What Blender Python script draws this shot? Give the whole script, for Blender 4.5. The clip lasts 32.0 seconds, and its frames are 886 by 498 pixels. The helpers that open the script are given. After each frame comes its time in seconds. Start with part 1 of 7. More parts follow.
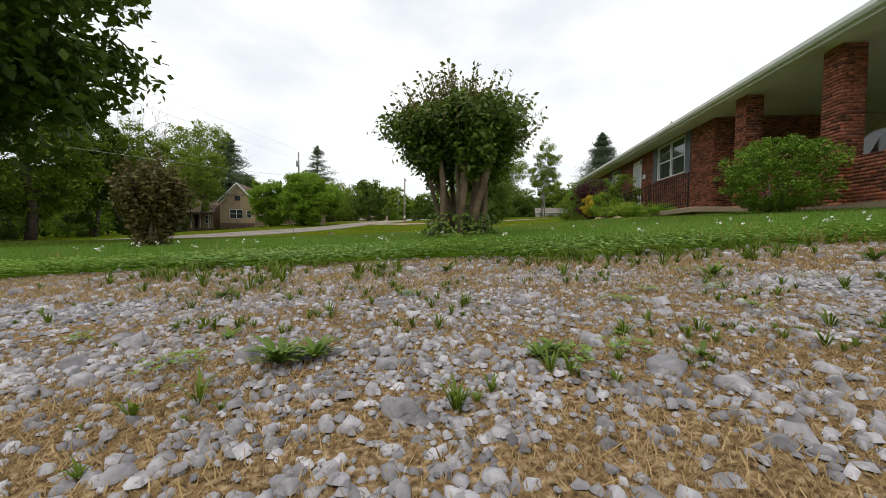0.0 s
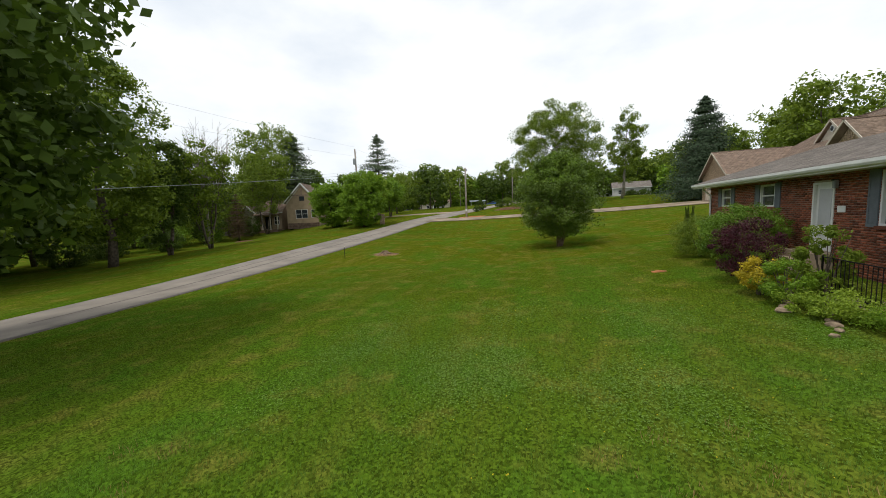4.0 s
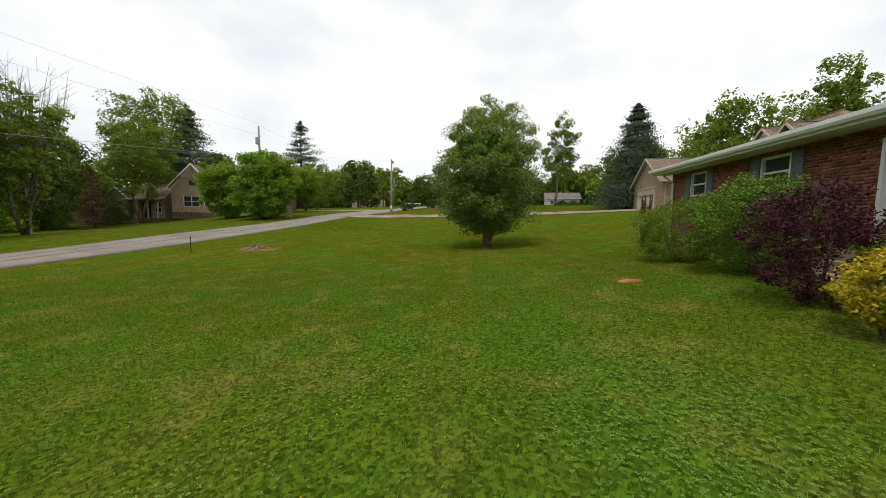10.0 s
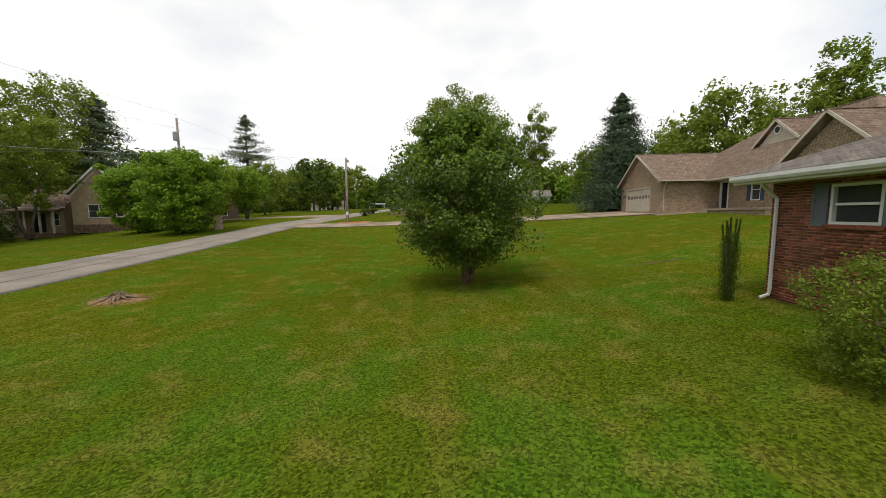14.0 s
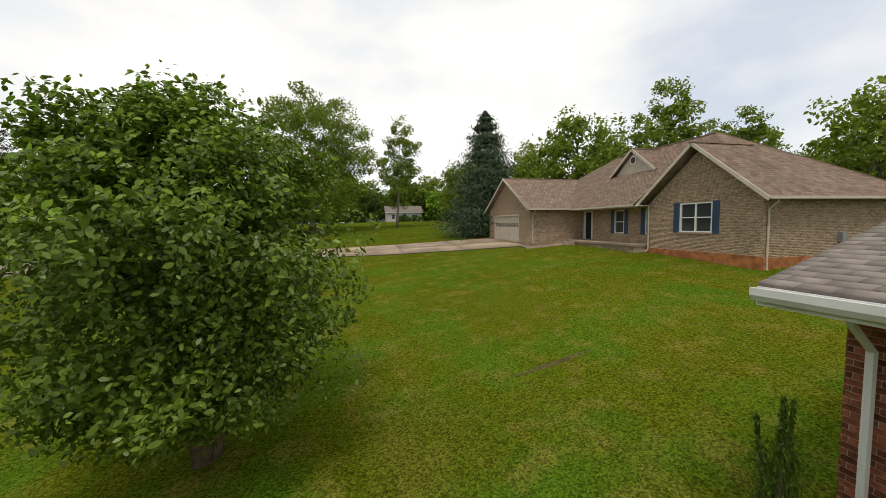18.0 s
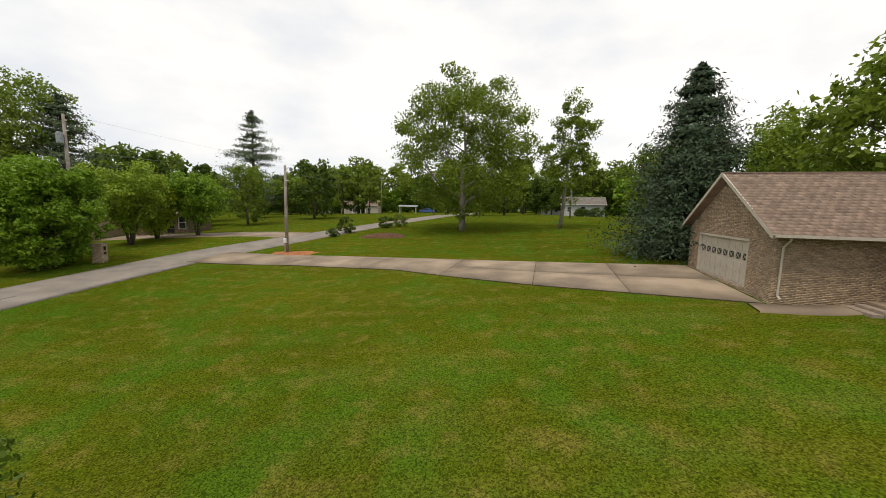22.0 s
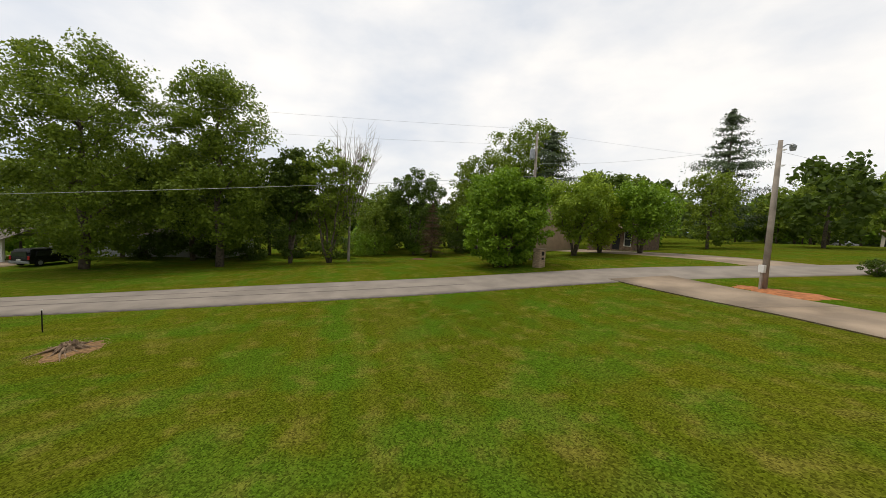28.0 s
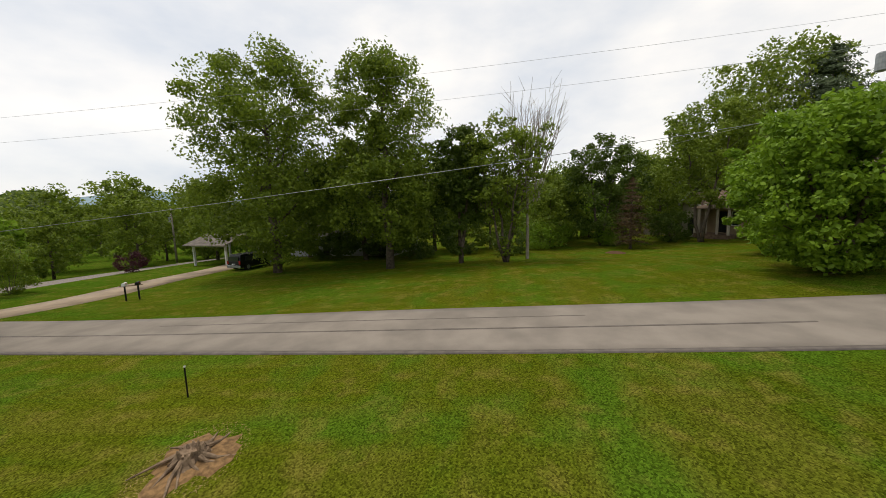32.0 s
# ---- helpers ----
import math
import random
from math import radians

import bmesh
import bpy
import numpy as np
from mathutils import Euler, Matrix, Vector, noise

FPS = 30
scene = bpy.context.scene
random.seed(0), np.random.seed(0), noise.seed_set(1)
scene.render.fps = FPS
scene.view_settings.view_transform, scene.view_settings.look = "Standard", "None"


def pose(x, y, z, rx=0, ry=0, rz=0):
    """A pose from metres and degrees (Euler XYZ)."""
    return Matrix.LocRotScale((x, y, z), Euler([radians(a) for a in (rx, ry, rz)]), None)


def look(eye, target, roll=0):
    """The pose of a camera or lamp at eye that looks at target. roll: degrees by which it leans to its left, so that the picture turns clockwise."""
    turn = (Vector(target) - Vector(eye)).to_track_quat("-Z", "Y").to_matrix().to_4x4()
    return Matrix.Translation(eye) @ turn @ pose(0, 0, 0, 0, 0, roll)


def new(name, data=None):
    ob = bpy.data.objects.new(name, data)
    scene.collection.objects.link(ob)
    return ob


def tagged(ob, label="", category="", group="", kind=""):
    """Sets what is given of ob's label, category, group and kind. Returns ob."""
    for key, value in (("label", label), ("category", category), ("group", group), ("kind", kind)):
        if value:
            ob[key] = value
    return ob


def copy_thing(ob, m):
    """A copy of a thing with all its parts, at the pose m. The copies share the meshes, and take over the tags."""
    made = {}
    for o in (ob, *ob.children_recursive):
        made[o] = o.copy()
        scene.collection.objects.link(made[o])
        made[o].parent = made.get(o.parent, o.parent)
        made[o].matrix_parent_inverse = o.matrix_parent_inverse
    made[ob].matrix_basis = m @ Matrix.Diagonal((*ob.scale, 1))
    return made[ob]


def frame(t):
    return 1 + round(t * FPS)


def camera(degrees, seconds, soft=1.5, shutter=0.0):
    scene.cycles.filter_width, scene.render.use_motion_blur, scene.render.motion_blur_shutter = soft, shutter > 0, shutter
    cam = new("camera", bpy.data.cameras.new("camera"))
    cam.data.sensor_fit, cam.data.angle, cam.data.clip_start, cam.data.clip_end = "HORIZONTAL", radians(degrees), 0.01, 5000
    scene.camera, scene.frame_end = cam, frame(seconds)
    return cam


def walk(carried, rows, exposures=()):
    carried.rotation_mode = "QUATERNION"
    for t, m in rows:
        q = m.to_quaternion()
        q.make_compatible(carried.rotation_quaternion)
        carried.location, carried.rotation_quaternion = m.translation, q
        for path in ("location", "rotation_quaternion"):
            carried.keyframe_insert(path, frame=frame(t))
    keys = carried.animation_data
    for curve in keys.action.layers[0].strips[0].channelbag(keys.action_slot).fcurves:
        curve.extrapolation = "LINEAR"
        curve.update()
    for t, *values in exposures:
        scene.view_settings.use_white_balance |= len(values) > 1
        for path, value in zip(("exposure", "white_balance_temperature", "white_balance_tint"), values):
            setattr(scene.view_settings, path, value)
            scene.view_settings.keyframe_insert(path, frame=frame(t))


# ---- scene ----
cam = camera(102.0, 32.0, soft=0.7)
# seconds, place, yaw, pitch, roll
PATH = [
    (0.0, 1.358, 4.628, 1.843, 2.14, -2.11, -0.48),
    (0.5, 1.425, 4.719, 1.905, 3.14, -7.07, 2.79),
    (1.0, 1.536, 4.989, 1.946, 5.98, -6.38, -0.74),
    (1.5, 1.572, 5.459, 2.127, 7.97, -5.12, -3.69),
    (2.0, 1.455, 6.074, 2.781, 9.45, -5.44, -0.83),
    (2.5, 1.270, 6.752, 3.731, 10.85, -3.69, 0.34),
    (4.5, 0.986, 9.775, 4.987, 12.45, -6.41, 2.56),
    (5.0, 0.953, 10.601, 4.587, 11.09, -5.12, 3.90),
    (5.5, 1.094, 11.434, 4.082, 8.31, -3.89, 3.40),
    (6.0, 1.349, 12.250, 3.409, 7.88, -1.35, 0.35),
    (6.5, 1.565, 12.902, 2.785, 6.56, 1.40, -4.60),
    (7.0, 1.656, 13.370, 2.545, 7.93, 0.01, -6.57),
    (7.5, 1.640, 13.679, 2.661, 9.77, -0.39, -0.04),
    (8.0, 1.573, 13.872, 2.923, 9.01, -3.39, 1.77),
    (8.5, 1.607, 14.048, 3.174, 9.72, -5.87, 1.25),
    (9.0, 1.783, 14.418, 3.401, 10.15, -6.30, -0.07),
    (9.5, 1.975, 14.860, 3.636, 5.99, -5.49, -0.07),
    (10.0, 2.138, 15.346, 3.805, 2.68, -5.17, -0.93),
    (10.5, 2.195, 15.875, 3.974, 2.63, -4.37, -3.21),
    (11.0, 2.169, 16.448, 4.101, 3.69, -5.39, -1.95),
    (11.5, 2.111, 17.116, 4.274, 5.14, -7.36, 0.34),
    (12.0, 2.083, 17.885, 4.393, 5.18, -6.89, 0.30),
    (12.5, 2.138, 18.773, 4.538, 2.43, -6.93, -0.31),
    (13.0, 2.136, 19.743, 4.662, -0.27, -6.18, -0.74),
    (13.5, 2.116, 20.699, 4.790, -0.94, -5.98, -0.41),
    (15.5, 2.709, 25.105, 5.348, -11.25, -2.82, 2.38),
    (16.0, 3.218, 26.009, 5.518, -14.06, -1.88, 2.41),
    (16.5, 3.798, 26.867, 5.743, -17.36, -1.79, 3.58),
    (17.0, 4.304, 27.482, 5.980, -21.06, -1.59, 3.61),
    (17.5, 4.876, 28.036, 6.237, -23.24, -2.40, 2.21),
    (18.0, 5.469, 28.521, 6.512, -21.88, -4.01, 0.70),
    (18.5, 5.994, 29.342, 6.795, -19.79, -5.29, 1.15),
    (19.0, 6.569, 30.049, 6.969, -17.05, -5.25, 0.84),
    (19.5, 7.199, 30.850, 7.300, -14.30, -6.78, 0.78),
    (20.0, 7.807, 31.784, 7.665, -11.51, -5.67, 0.30),
    (20.5, 8.426, 32.525, 8.011, -7.57, -4.13, -1.44),
    (21.0, 9.322, 33.841, 8.218, -2.82, -4.09, -1.72),
    (21.5, 9.890, 34.801, 8.266, 2.91, -4.94, -1.81),
    (22.0, 10.327, 35.677, 8.238, 7.07, -6.52, -1.38),
    (22.5, 10.724, 36.601, 8.062, 11.41, -6.70, -1.93),
    (23.0, 10.885, 37.654, 7.803, 15.39, -5.99, -3.01),
    (23.5, 10.843, 38.641, 7.568, 19.70, -5.40, -3.22),
    (24.0, 10.663, 39.680, 7.386, 25.51, -5.02, -3.24),
    (24.5, 10.350, 40.640, 7.212, 32.33, -6.12, -2.80),
    (25.0, 9.927, 41.561, 7.058, 39.09, -5.24, -3.58),
    (25.5, 9.380, 42.357, 6.994, 44.71, -3.85, -3.58),
    (26.0, 8.699, 42.960, 6.910, 50.76, -4.57, -1.90),
    (26.5, 7.966, 43.453, 6.833, 57.47, -4.98, -2.02),
    (28.5, 4.358, 44.111, 6.676, 76.81, -4.74, -2.31),
    (29.0, 3.338, 43.852, 6.654, 80.54, -5.20, -1.40),
    (29.5, 2.372, 43.546, 6.685, 84.29, -5.05, 0.20),
    (30.0, 1.381, 43.144, 6.746, 87.18, -6.20, 1.82),
    (30.5, 0.300, 42.772, 6.781, 89.64, -7.69, 1.86),
    (31.0, -0.846, 42.422, 6.787, 91.46, -7.76, 1.48),
    (31.5, -2.086, 42.044, 6.821, 93.49, -7.56, 1.51),
    (32.0, -3.456, 41.597, 6.793, 95.65, -7.15, 1.54),
]
EXPOSURES = [(0.0, 0.03, 6350, 10.0), (4.0, 0.02, 6250, 9.5), (8.0, -0.03, 6350, 9.5), (12.0, 0.03, 6500, 10.0), (18.0, 0.0, 6650, 11.0), (25.0, -0.03, 6650, 11.5), (32.0, -0.06, 6700, 11.5)]
walk(cam, [(t, pose(x, y, z, 90 + pitch, roll, yaw)) for t, x, y, z, yaw, pitch, roll in PATH], EXPOSURES)

# ---- sky and sun ----
world = bpy.data.worlds.new("sky")
scene.world = world
world.use_nodes = True
wn, wl = world.node_tree.nodes, world.node_tree.links
wn.clear()


def wnode(kind, **kw):
    n = wn.new(kind)
    for k, v in kw.items():
        n.inputs[k.replace("_", " ")].default_value = v
    return n


sky = wn.new("ShaderNodeTexSky")
sky.sky_type, sky.sun_disc = "NISHITA", False
sky.sun_elevation, sky.sun_rotation = radians(52), radians(215)
coord = wn.new("ShaderNodeTexCoord")
stretch = wn.new("ShaderNodeMapping")
stretch.inputs["Scale"].default_value = (1.0, 1.0, 2.2)
clouds = wnode("ShaderNodeTexNoise", Scale=1.7, Detail=6.0, Roughness=0.52)
ramp = wn.new("ShaderNodeValToRGB")
ramp.color_ramp.elements[0].position, ramp.color_ramp.elements[0].color = 0.34, (0.64, 0.71, 0.80, 1)
ramp.color_ramp.elements[1].position, ramp.color_ramp.elements[1].color = 0.60, (1.06, 1.045, 1.0, 1)
veil = wn.new("ShaderNodeMix")
veil.data_type = "RGBA"
veil.inputs["Factor"].default_value = 0.9
dim = wn.new("ShaderNodeVectorMath")
dim.operation = "SCALE"
dim.inputs["Scale"].default_value = 0.11
back = wnode("ShaderNodeBackground", Strength=1.08)
wout = wn.new("ShaderNodeOutputWorld")
wl.new(coord.outputs["Generated"], stretch.inputs["Vector"])
wl.new(stretch.outputs["Vector"], clouds.inputs["Vector"])
wl.new(clouds.outputs["Fac"], ramp.inputs["Fac"])
wl.new(sky.outputs["Color"], dim.inputs[0])
wl.new(dim.outputs["Vector"], veil.inputs["A"])
wl.new(ramp.outputs["Color"], veil.inputs["B"])
wl.new(veil.outputs["Result"], back.inputs["Color"])
wl.new(back.outputs["Background"], wout.inputs["Surface"])
sun = new("sun", bpy.data.lights.new("sun", "SUN"))
sun.data.energy, sun.data.angle, sun.data.color = 1.65, radians(14), (1.0, 0.94, 0.84)
sun.matrix_world = look((0, 0, 60), (14, 22, 0))


# ---- materials ----
def material(name, base, rough=0.8, metal=0.0, vary=0.25, scale=6.0, fine=60.0, bump=0.2, dist=0.01, coords="Object", island=0.0, tint=None, spec=0.3):
    """A surface with variation at two scales and a fine relief."""
    m = bpy.data.materials.new(name)
    m.use_nodes = True
    n, l = m.node_tree.nodes, m.node_tree.links
    b = n["Principled BSDF"]
    b.inputs["Roughness"].default_value, b.inputs["Metallic"].default_value = rough, metal
    b.inputs["Specular IOR Level"].default_value = spec
    co = n.new("ShaderNodeTexCoord")
    big, small = n.new("ShaderNodeTexNoise"), n.new("ShaderNodeTexNoise")
    big.inputs["Scale"].default_value, big.inputs["Detail"].default_value = scale, 4
    small.inputs["Scale"].default_value, small.inputs["Detail"].default_value = fine, 5
    for t in (big, small):
        l.new(co.outputs[coords], t.inputs["Vector"])
    mixa = n.new("ShaderNodeMix")
    mixa.data_type = "RGBA"
    other = tint or tuple(c * (1 - 1.6 * vary) for c in base)
    mixa.inputs["A"].default_value, mixa.inputs["B"].default_value = (*base, 1), (*other, 1)
    rng = n.new("ShaderNodeMapRange")
    rng.inputs["From Min"].default_value, rng.inputs["From Max"].default_value = 0.35, 0.65
    l.new(big.outputs["Fac"], rng.inputs["Value"])
    l.new(rng.outputs["Result"], mixa.inputs["Factor"])
    val = n.new("ShaderNodeHueSaturation")
    l.new(mixa.outputs["Result"], val.inputs["Color"])
    add = n.new("ShaderNodeMath")
    add.operation = "MULTIPLY_ADD"
    add.inputs[1].default_value, add.inputs[2].default_value = 2 * vary, 1 - vary
    l.new(small.outputs["Fac"], add.inputs[0])
    last = add
    if island:
        geo = n.new("ShaderNodeNewGeometry")
        obj = n.new("ShaderNodeObjectInfo")
        tog = n.new("ShaderNodeMath")
        tog.operation = "ADD"
        l.new(geo.outputs["Random Per Island"], tog.inputs[0])
        l.new(obj.outputs["Random"], tog.inputs[1])
        frac = n.new("ShaderNodeMath")
        frac.operation = "FRACT"
        l.new(tog.outputs[0], frac.inputs[0])
        rnd = n.new("ShaderNodeMath")
        rnd.operation = "MULTIPLY_ADD"
        rnd.inputs[1].default_value, rnd.inputs[2].default_value = 2 * island, 1 - island
        l.new(frac.outputs[0], rnd.inputs[0])
        last = n.new("ShaderNodeMath")
        last.operation = "MULTIPLY"
        l.new(add.outputs[0], last.inputs[0])
        l.new(rnd.outputs[0], last.inputs[1])
    l.new(last.outputs[0], val.inputs["Value"])
    l.new(val.outputs["Color"], b.inputs["Base Color"])
    if bump:
        bp = n.new("ShaderNodeBump")
        bp.inputs["Strength"].default_value, bp.inputs["Distance"].default_value = bump, dist
        l.new(small.outputs["Fac"], bp.inputs["Height"])
        l.new(bp.outputs["Normal"], b.inputs["Normal"])
    return m


def leaf_material(name, light, dark, glow=0.35, rough=0.55):
    """Leaves: each its own shade between two greens, partly letting light through."""
    m = bpy.data.materials.new(name)
    m.use_nodes = True
    n, l = m.node_tree.nodes, m.node_tree.links
    b, out = n["Principled BSDF"], n["Material Output"]
    b.inputs["Roughness"].default_value, b.inputs["Specular IOR Level"].default_value = rough, 0.25
    geo = n.new("ShaderNodeNewGeometry")
    mix = n.new("ShaderNodeMix")
    mix.data_type = "RGBA"
    mix.inputs["A"].default_value, mix.inputs["B"].default_value = (*dark, 1), (*light, 1)
    co, clump = n.new("ShaderNodeTexCoord"), n.new("ShaderNodeTexNoise")
    clump.inputs["Scale"].default_value = 0.8
    l.new(co.outputs["Object"], clump.inputs["Vector"])
    avg = n.new("ShaderNodeMath")
    avg.operation = "MULTIPLY_ADD"
    avg.inputs[1].default_value, avg.inputs[2].default_value = 0.6, -0.05
    l.new(geo.outputs["Random Per Island"], avg.inputs[0])
    both = n.new("ShaderNodeMath")
    both.operation, both.use_clamp = "MULTIPLY_ADD", True
    both.inputs[1].default_value = 0.8
    l.new(clump.outputs["Fac"], both.inputs[0])
    l.new(avg.outputs[0], both.inputs[2])
    l.new(both.outputs[0], mix.inputs["Factor"])
    l.new(mix.outputs["Result"], b.inputs["Base Color"])
    tr = n.new("ShaderNodeBsdfTranslucent")
    l.new(mix.outputs["Result"], tr.inputs["Color"])
    ms = n.new("ShaderNodeMixShader")
    ms.inputs["Fac"].default_value = glow
    l.new(b.outputs["BSDF"], ms.inputs[1])
    l.new(tr.outputs["BSDF"], ms.inputs[2])
    l.new(ms.outputs["Shader"], out.inputs["Surface"])
    return m


def ground_material():
    """Lawn with worn and yellowed spots, and a gravel drive at its south end."""
    m = bpy.data.materials.new("lawn_and_gravel")
    m.use_nodes = True
    n, l = m.node_tree.nodes, m.node_tree.links
    b = n["Principled BSDF"]
    b.inputs["Roughness"].default_value, b.inputs["Specular IOR Level"].default_value = 0.95, 0.0
    co = n.new("ShaderNodeTexCoord")

    def noise_at(scale, detail=4.0):
        t = n.new("ShaderNodeTexNoise")
        t.inputs["Scale"].default_value, t.inputs["Detail"].default_value = scale, detail
        l.new(co.outputs["Object"], t.inputs["Vector"])
        return t

    def ramp_of(src, stops):
        r = n.new("ShaderNodeValToRGB")
        while len(r.color_ramp.elements) < len(stops):
            r.color_ramp.elements.new(0.5)
        for e, (p, c) in zip(r.color_ramp.elements, stops):
            e.position, e.color = p, (*c, 1)
        l.new(src, r.inputs["Fac"])
        return r

    def mixed(fac, a, bb):
        x = n.new("ShaderNodeMix")
        x.data_type = "RGBA"
        l.new(fac, x.inputs["Factor"])
        l.new(a, x.inputs["A"])
        l.new(bb, x.inputs["B"])
        return x.outputs["Result"]

    broad = ramp_of(noise_at(0.09, 5).outputs["Fac"], [(0.3, (0.046, 0.060, 0.004)), (0.5, (0.067, 0.081, 0.005)), (0.72, (0.098, 0.103, 0.007))])
    tuft = ramp_of(noise_at(19.0, 7).outputs["Fac"], [(0.32, (0.034, 0.050, 0.003)), (0.5, (0.070, 0.090, 0.005)), (0.68, (0.118, 0.142, 0.011))])
    grass = n.new("ShaderNodeMix")
    grass.data_type = "RGBA"
    grass.inputs["Factor"].default_value = 0.5
    l.new(broad.outputs["Color"], grass.inputs["A"])
    l.new(tuft.outputs["Color"], grass.inputs["B"])
    lush = ramp_of(noise_at(0.42, 9).outputs["Fac"], [(0.46, (0, 0, 0)), (0.60, (0.6, 0.6, 0.6))])
    moist = n.new("ShaderNodeRGB")
    moist.outputs[0].default_value = (0.049, 0.110, 0.008, 1)
    green_grass = mixed(lush.outputs["Color"], grass.outputs["Result"], moist.outputs[0])
    sep0 = n.new("ShaderNodeSeparateXYZ")
    l.new(co.outputs["Object"], sep0.inputs[0])
    fresh = n.new("ShaderNodeMapRange")
    for key, val in (("From Min", 32.0), ("From Max", 8.0), ("To Max", 0.65)):
        fresh.inputs[key].default_value = val
    l.new(sep0.outputs["Y"], fresh.inputs["Value"])
    green_grass = mixed(fresh.outputs["Result"], green_grass, moist.outputs[0])
    dry = ramp_of(noise_at(1.3, 11).outputs["Fac"], [(0.52, (0, 0, 0)), (0.68, (0.42, 0.42, 0.42))])
    straw = n.new("ShaderNodeRGB")
    straw.outputs[0].default_value = (0.175, 0.140, 0.03, 1)
    lawn = mixed(dry.outputs["Color"], green_grass, straw.outputs[0])
    lines = n.new("ShaderNodeMapping")
    lines.inputs["Scale"].default_value = (1.5, 0.07, 1.0)
    l.new(co.outputs["Object"], lines.inputs["Vector"])
    mown = noise_at(1.0, 6)
    l.new(lines.outputs["Vector"], mown.inputs["Vector"])
    across = n.new("ShaderNodeMapping")
    across.inputs["Scale"].default_value = (0.05, 1.1, 1.0)
    across.inputs["Rotation"].default_value = (0, 0, 0.12)
    l.new(co.outputs["Object"], across.inputs["Vector"])
    cross_mown = noise_at(1.0, 6)
    l.new(across.outputs["Vector"], cross_mown.inputs["Vector"])
    north = n.new("ShaderNodeMapRange")
    north.inputs["From Min"].default_value, north.inputs["From Max"].default_value = 36.0, 44.0
    l.new(sep0.outputs["Y"], north.inputs["Value"])
    passes = n.new("ShaderNodeMix")
    l.new(north.outputs["Result"], passes.inputs["Factor"])
    l.new(mown.outputs["Fac"], passes.inputs["A"])
    l.new(cross_mown.outputs["Fac"], passes.inputs["B"])
    streak = ramp_of(passes.outputs["Result"], [(0.48, (0, 0, 0)), (0.72, (0.22, 0.22, 0.22))])
    lawn = mixed(streak.outputs["Color"], lawn, straw.outputs[0])
    deep = ramp_of(passes.outputs["Result"], [(0.34, (0.24, 0.24, 0.24)), (0.47, (0, 0, 0))])
    lawn = mixed(deep.outputs["Color"], lawn, moist.outputs[0])
    cells = n.new("ShaderNodeTexVoronoi")
    cells.inputs["Scale"].default_value = 30.0
    l.new(co.outputs["Object"], cells.inputs["Vector"])
    grey = n.new("ShaderNodeSeparateColor")
    l.new(cells.outputs["Color"], grey.inputs[0])
    lvl = n.new("ShaderNodeMath")
    lvl.operation = "MULTIPLY_ADD"
    lvl.inputs[1].default_value, lvl.inputs[2].default_value = 1.15, 0.47
    l.new(grey.outputs[0], lvl.inputs[0])
    leafy = n.new("ShaderNodeHueSaturation")
    l.new(lawn, leafy.inputs["Color"])
    l.new(lvl.outputs[0], leafy.inputs["Value"])
    lawn = leafy.outputs["Color"]
    dirt = ramp_of(noise_at(190.0, 8).outputs["Fac"], [(0.32, (0.06, 0.042, 0.024)), (0.5, (0.19, 0.122, 0.06)), (0.68, (0.36, 0.27, 0.16))])
    sep = n.new("ShaderNodeSeparateXYZ")
    l.new(co.outputs["Object"], sep.inputs[0])
    edge = n.new("ShaderNodeMath")
    edge.operation = "MULTIPLY_ADD"
    edge.inputs[1].default_value = -0.06
    l.new(sep.outputs["X"], edge.inputs[0])
    l.new(sep.outputs["Y"], edge.inputs[2])
    wob = n.new("ShaderNodeMath")
    wob.operation = "MULTIPLY_ADD"
    wob.inputs[1].default_value = 0.7
    l.new(noise_at(1.6, 5).outputs["Fac"], wob.inputs[0])
    l.new(edge.outputs[0], wob.inputs[2])
    inside = n.new("ShaderNodeMapRange")
    inside.inputs["From Min"].default_value, inside.inputs["From Max"].default_value = GRAVEL_EDGE + 0.28, GRAVEL_EDGE + 0.42
    l.new(wob.outputs[0], inside.inputs["Value"])
    south = n.new("ShaderNodeMapRange")
    south.inputs["From Min"].default_value, south.inputs["From Max"].default_value = -2.0, -2.6
    l.new(sep.outputs["Y"], south.inputs["Value"])
    green = n.new("ShaderNodeMath")
    green.operation = "MAXIMUM"
    l.new(inside.outputs["Result"], green.inputs[0])
    l.new(south.outputs["Result"], green.inputs[1])
    pebbles = n.new("ShaderNodeTexVoronoi")
    pebbles.inputs["Scale"].default_value = 48.0
    l.new(co.outputs["Object"], pebbles.inputs["Vector"])
    pick = n.new("ShaderNodeSeparateColor")
    l.new(pebbles.outputs["Color"], pick.inputs[0])
    pale = ramp_of(pick.outputs[1], [(0.0, (0.20, 0.18, 0.17)), (1.0, (0.42, 0.40, 0.40))])
    aside = n.new("ShaderNodeMath")
    aside.operation = "ABSOLUTE"
    middle = n.new("ShaderNodeMath")
    middle.operation = "SUBTRACT"
    middle.inputs[1].default_value = 1.3
    l.new(sep.outputs["X"], middle.inputs[0])
    l.new(middle.outputs[0], aside.inputs[0])
    beyond = n.new("ShaderNodeMapRange")
    for key, val in (("From Min", 1.6), ("From Max", 3.2), ("To Max", 0.7)):
        beyond.inputs[key].default_value = val
    l.new(aside.outputs[0], beyond.inputs["Value"])
    drive = mixed(beyond.outputs["Result"], dirt.outputs["Color"], pale.outputs["Color"])
    l.new(mixed(green.outputs[0], drive, lawn), b.inputs["Base Color"])
    bp = n.new("ShaderNodeBump")
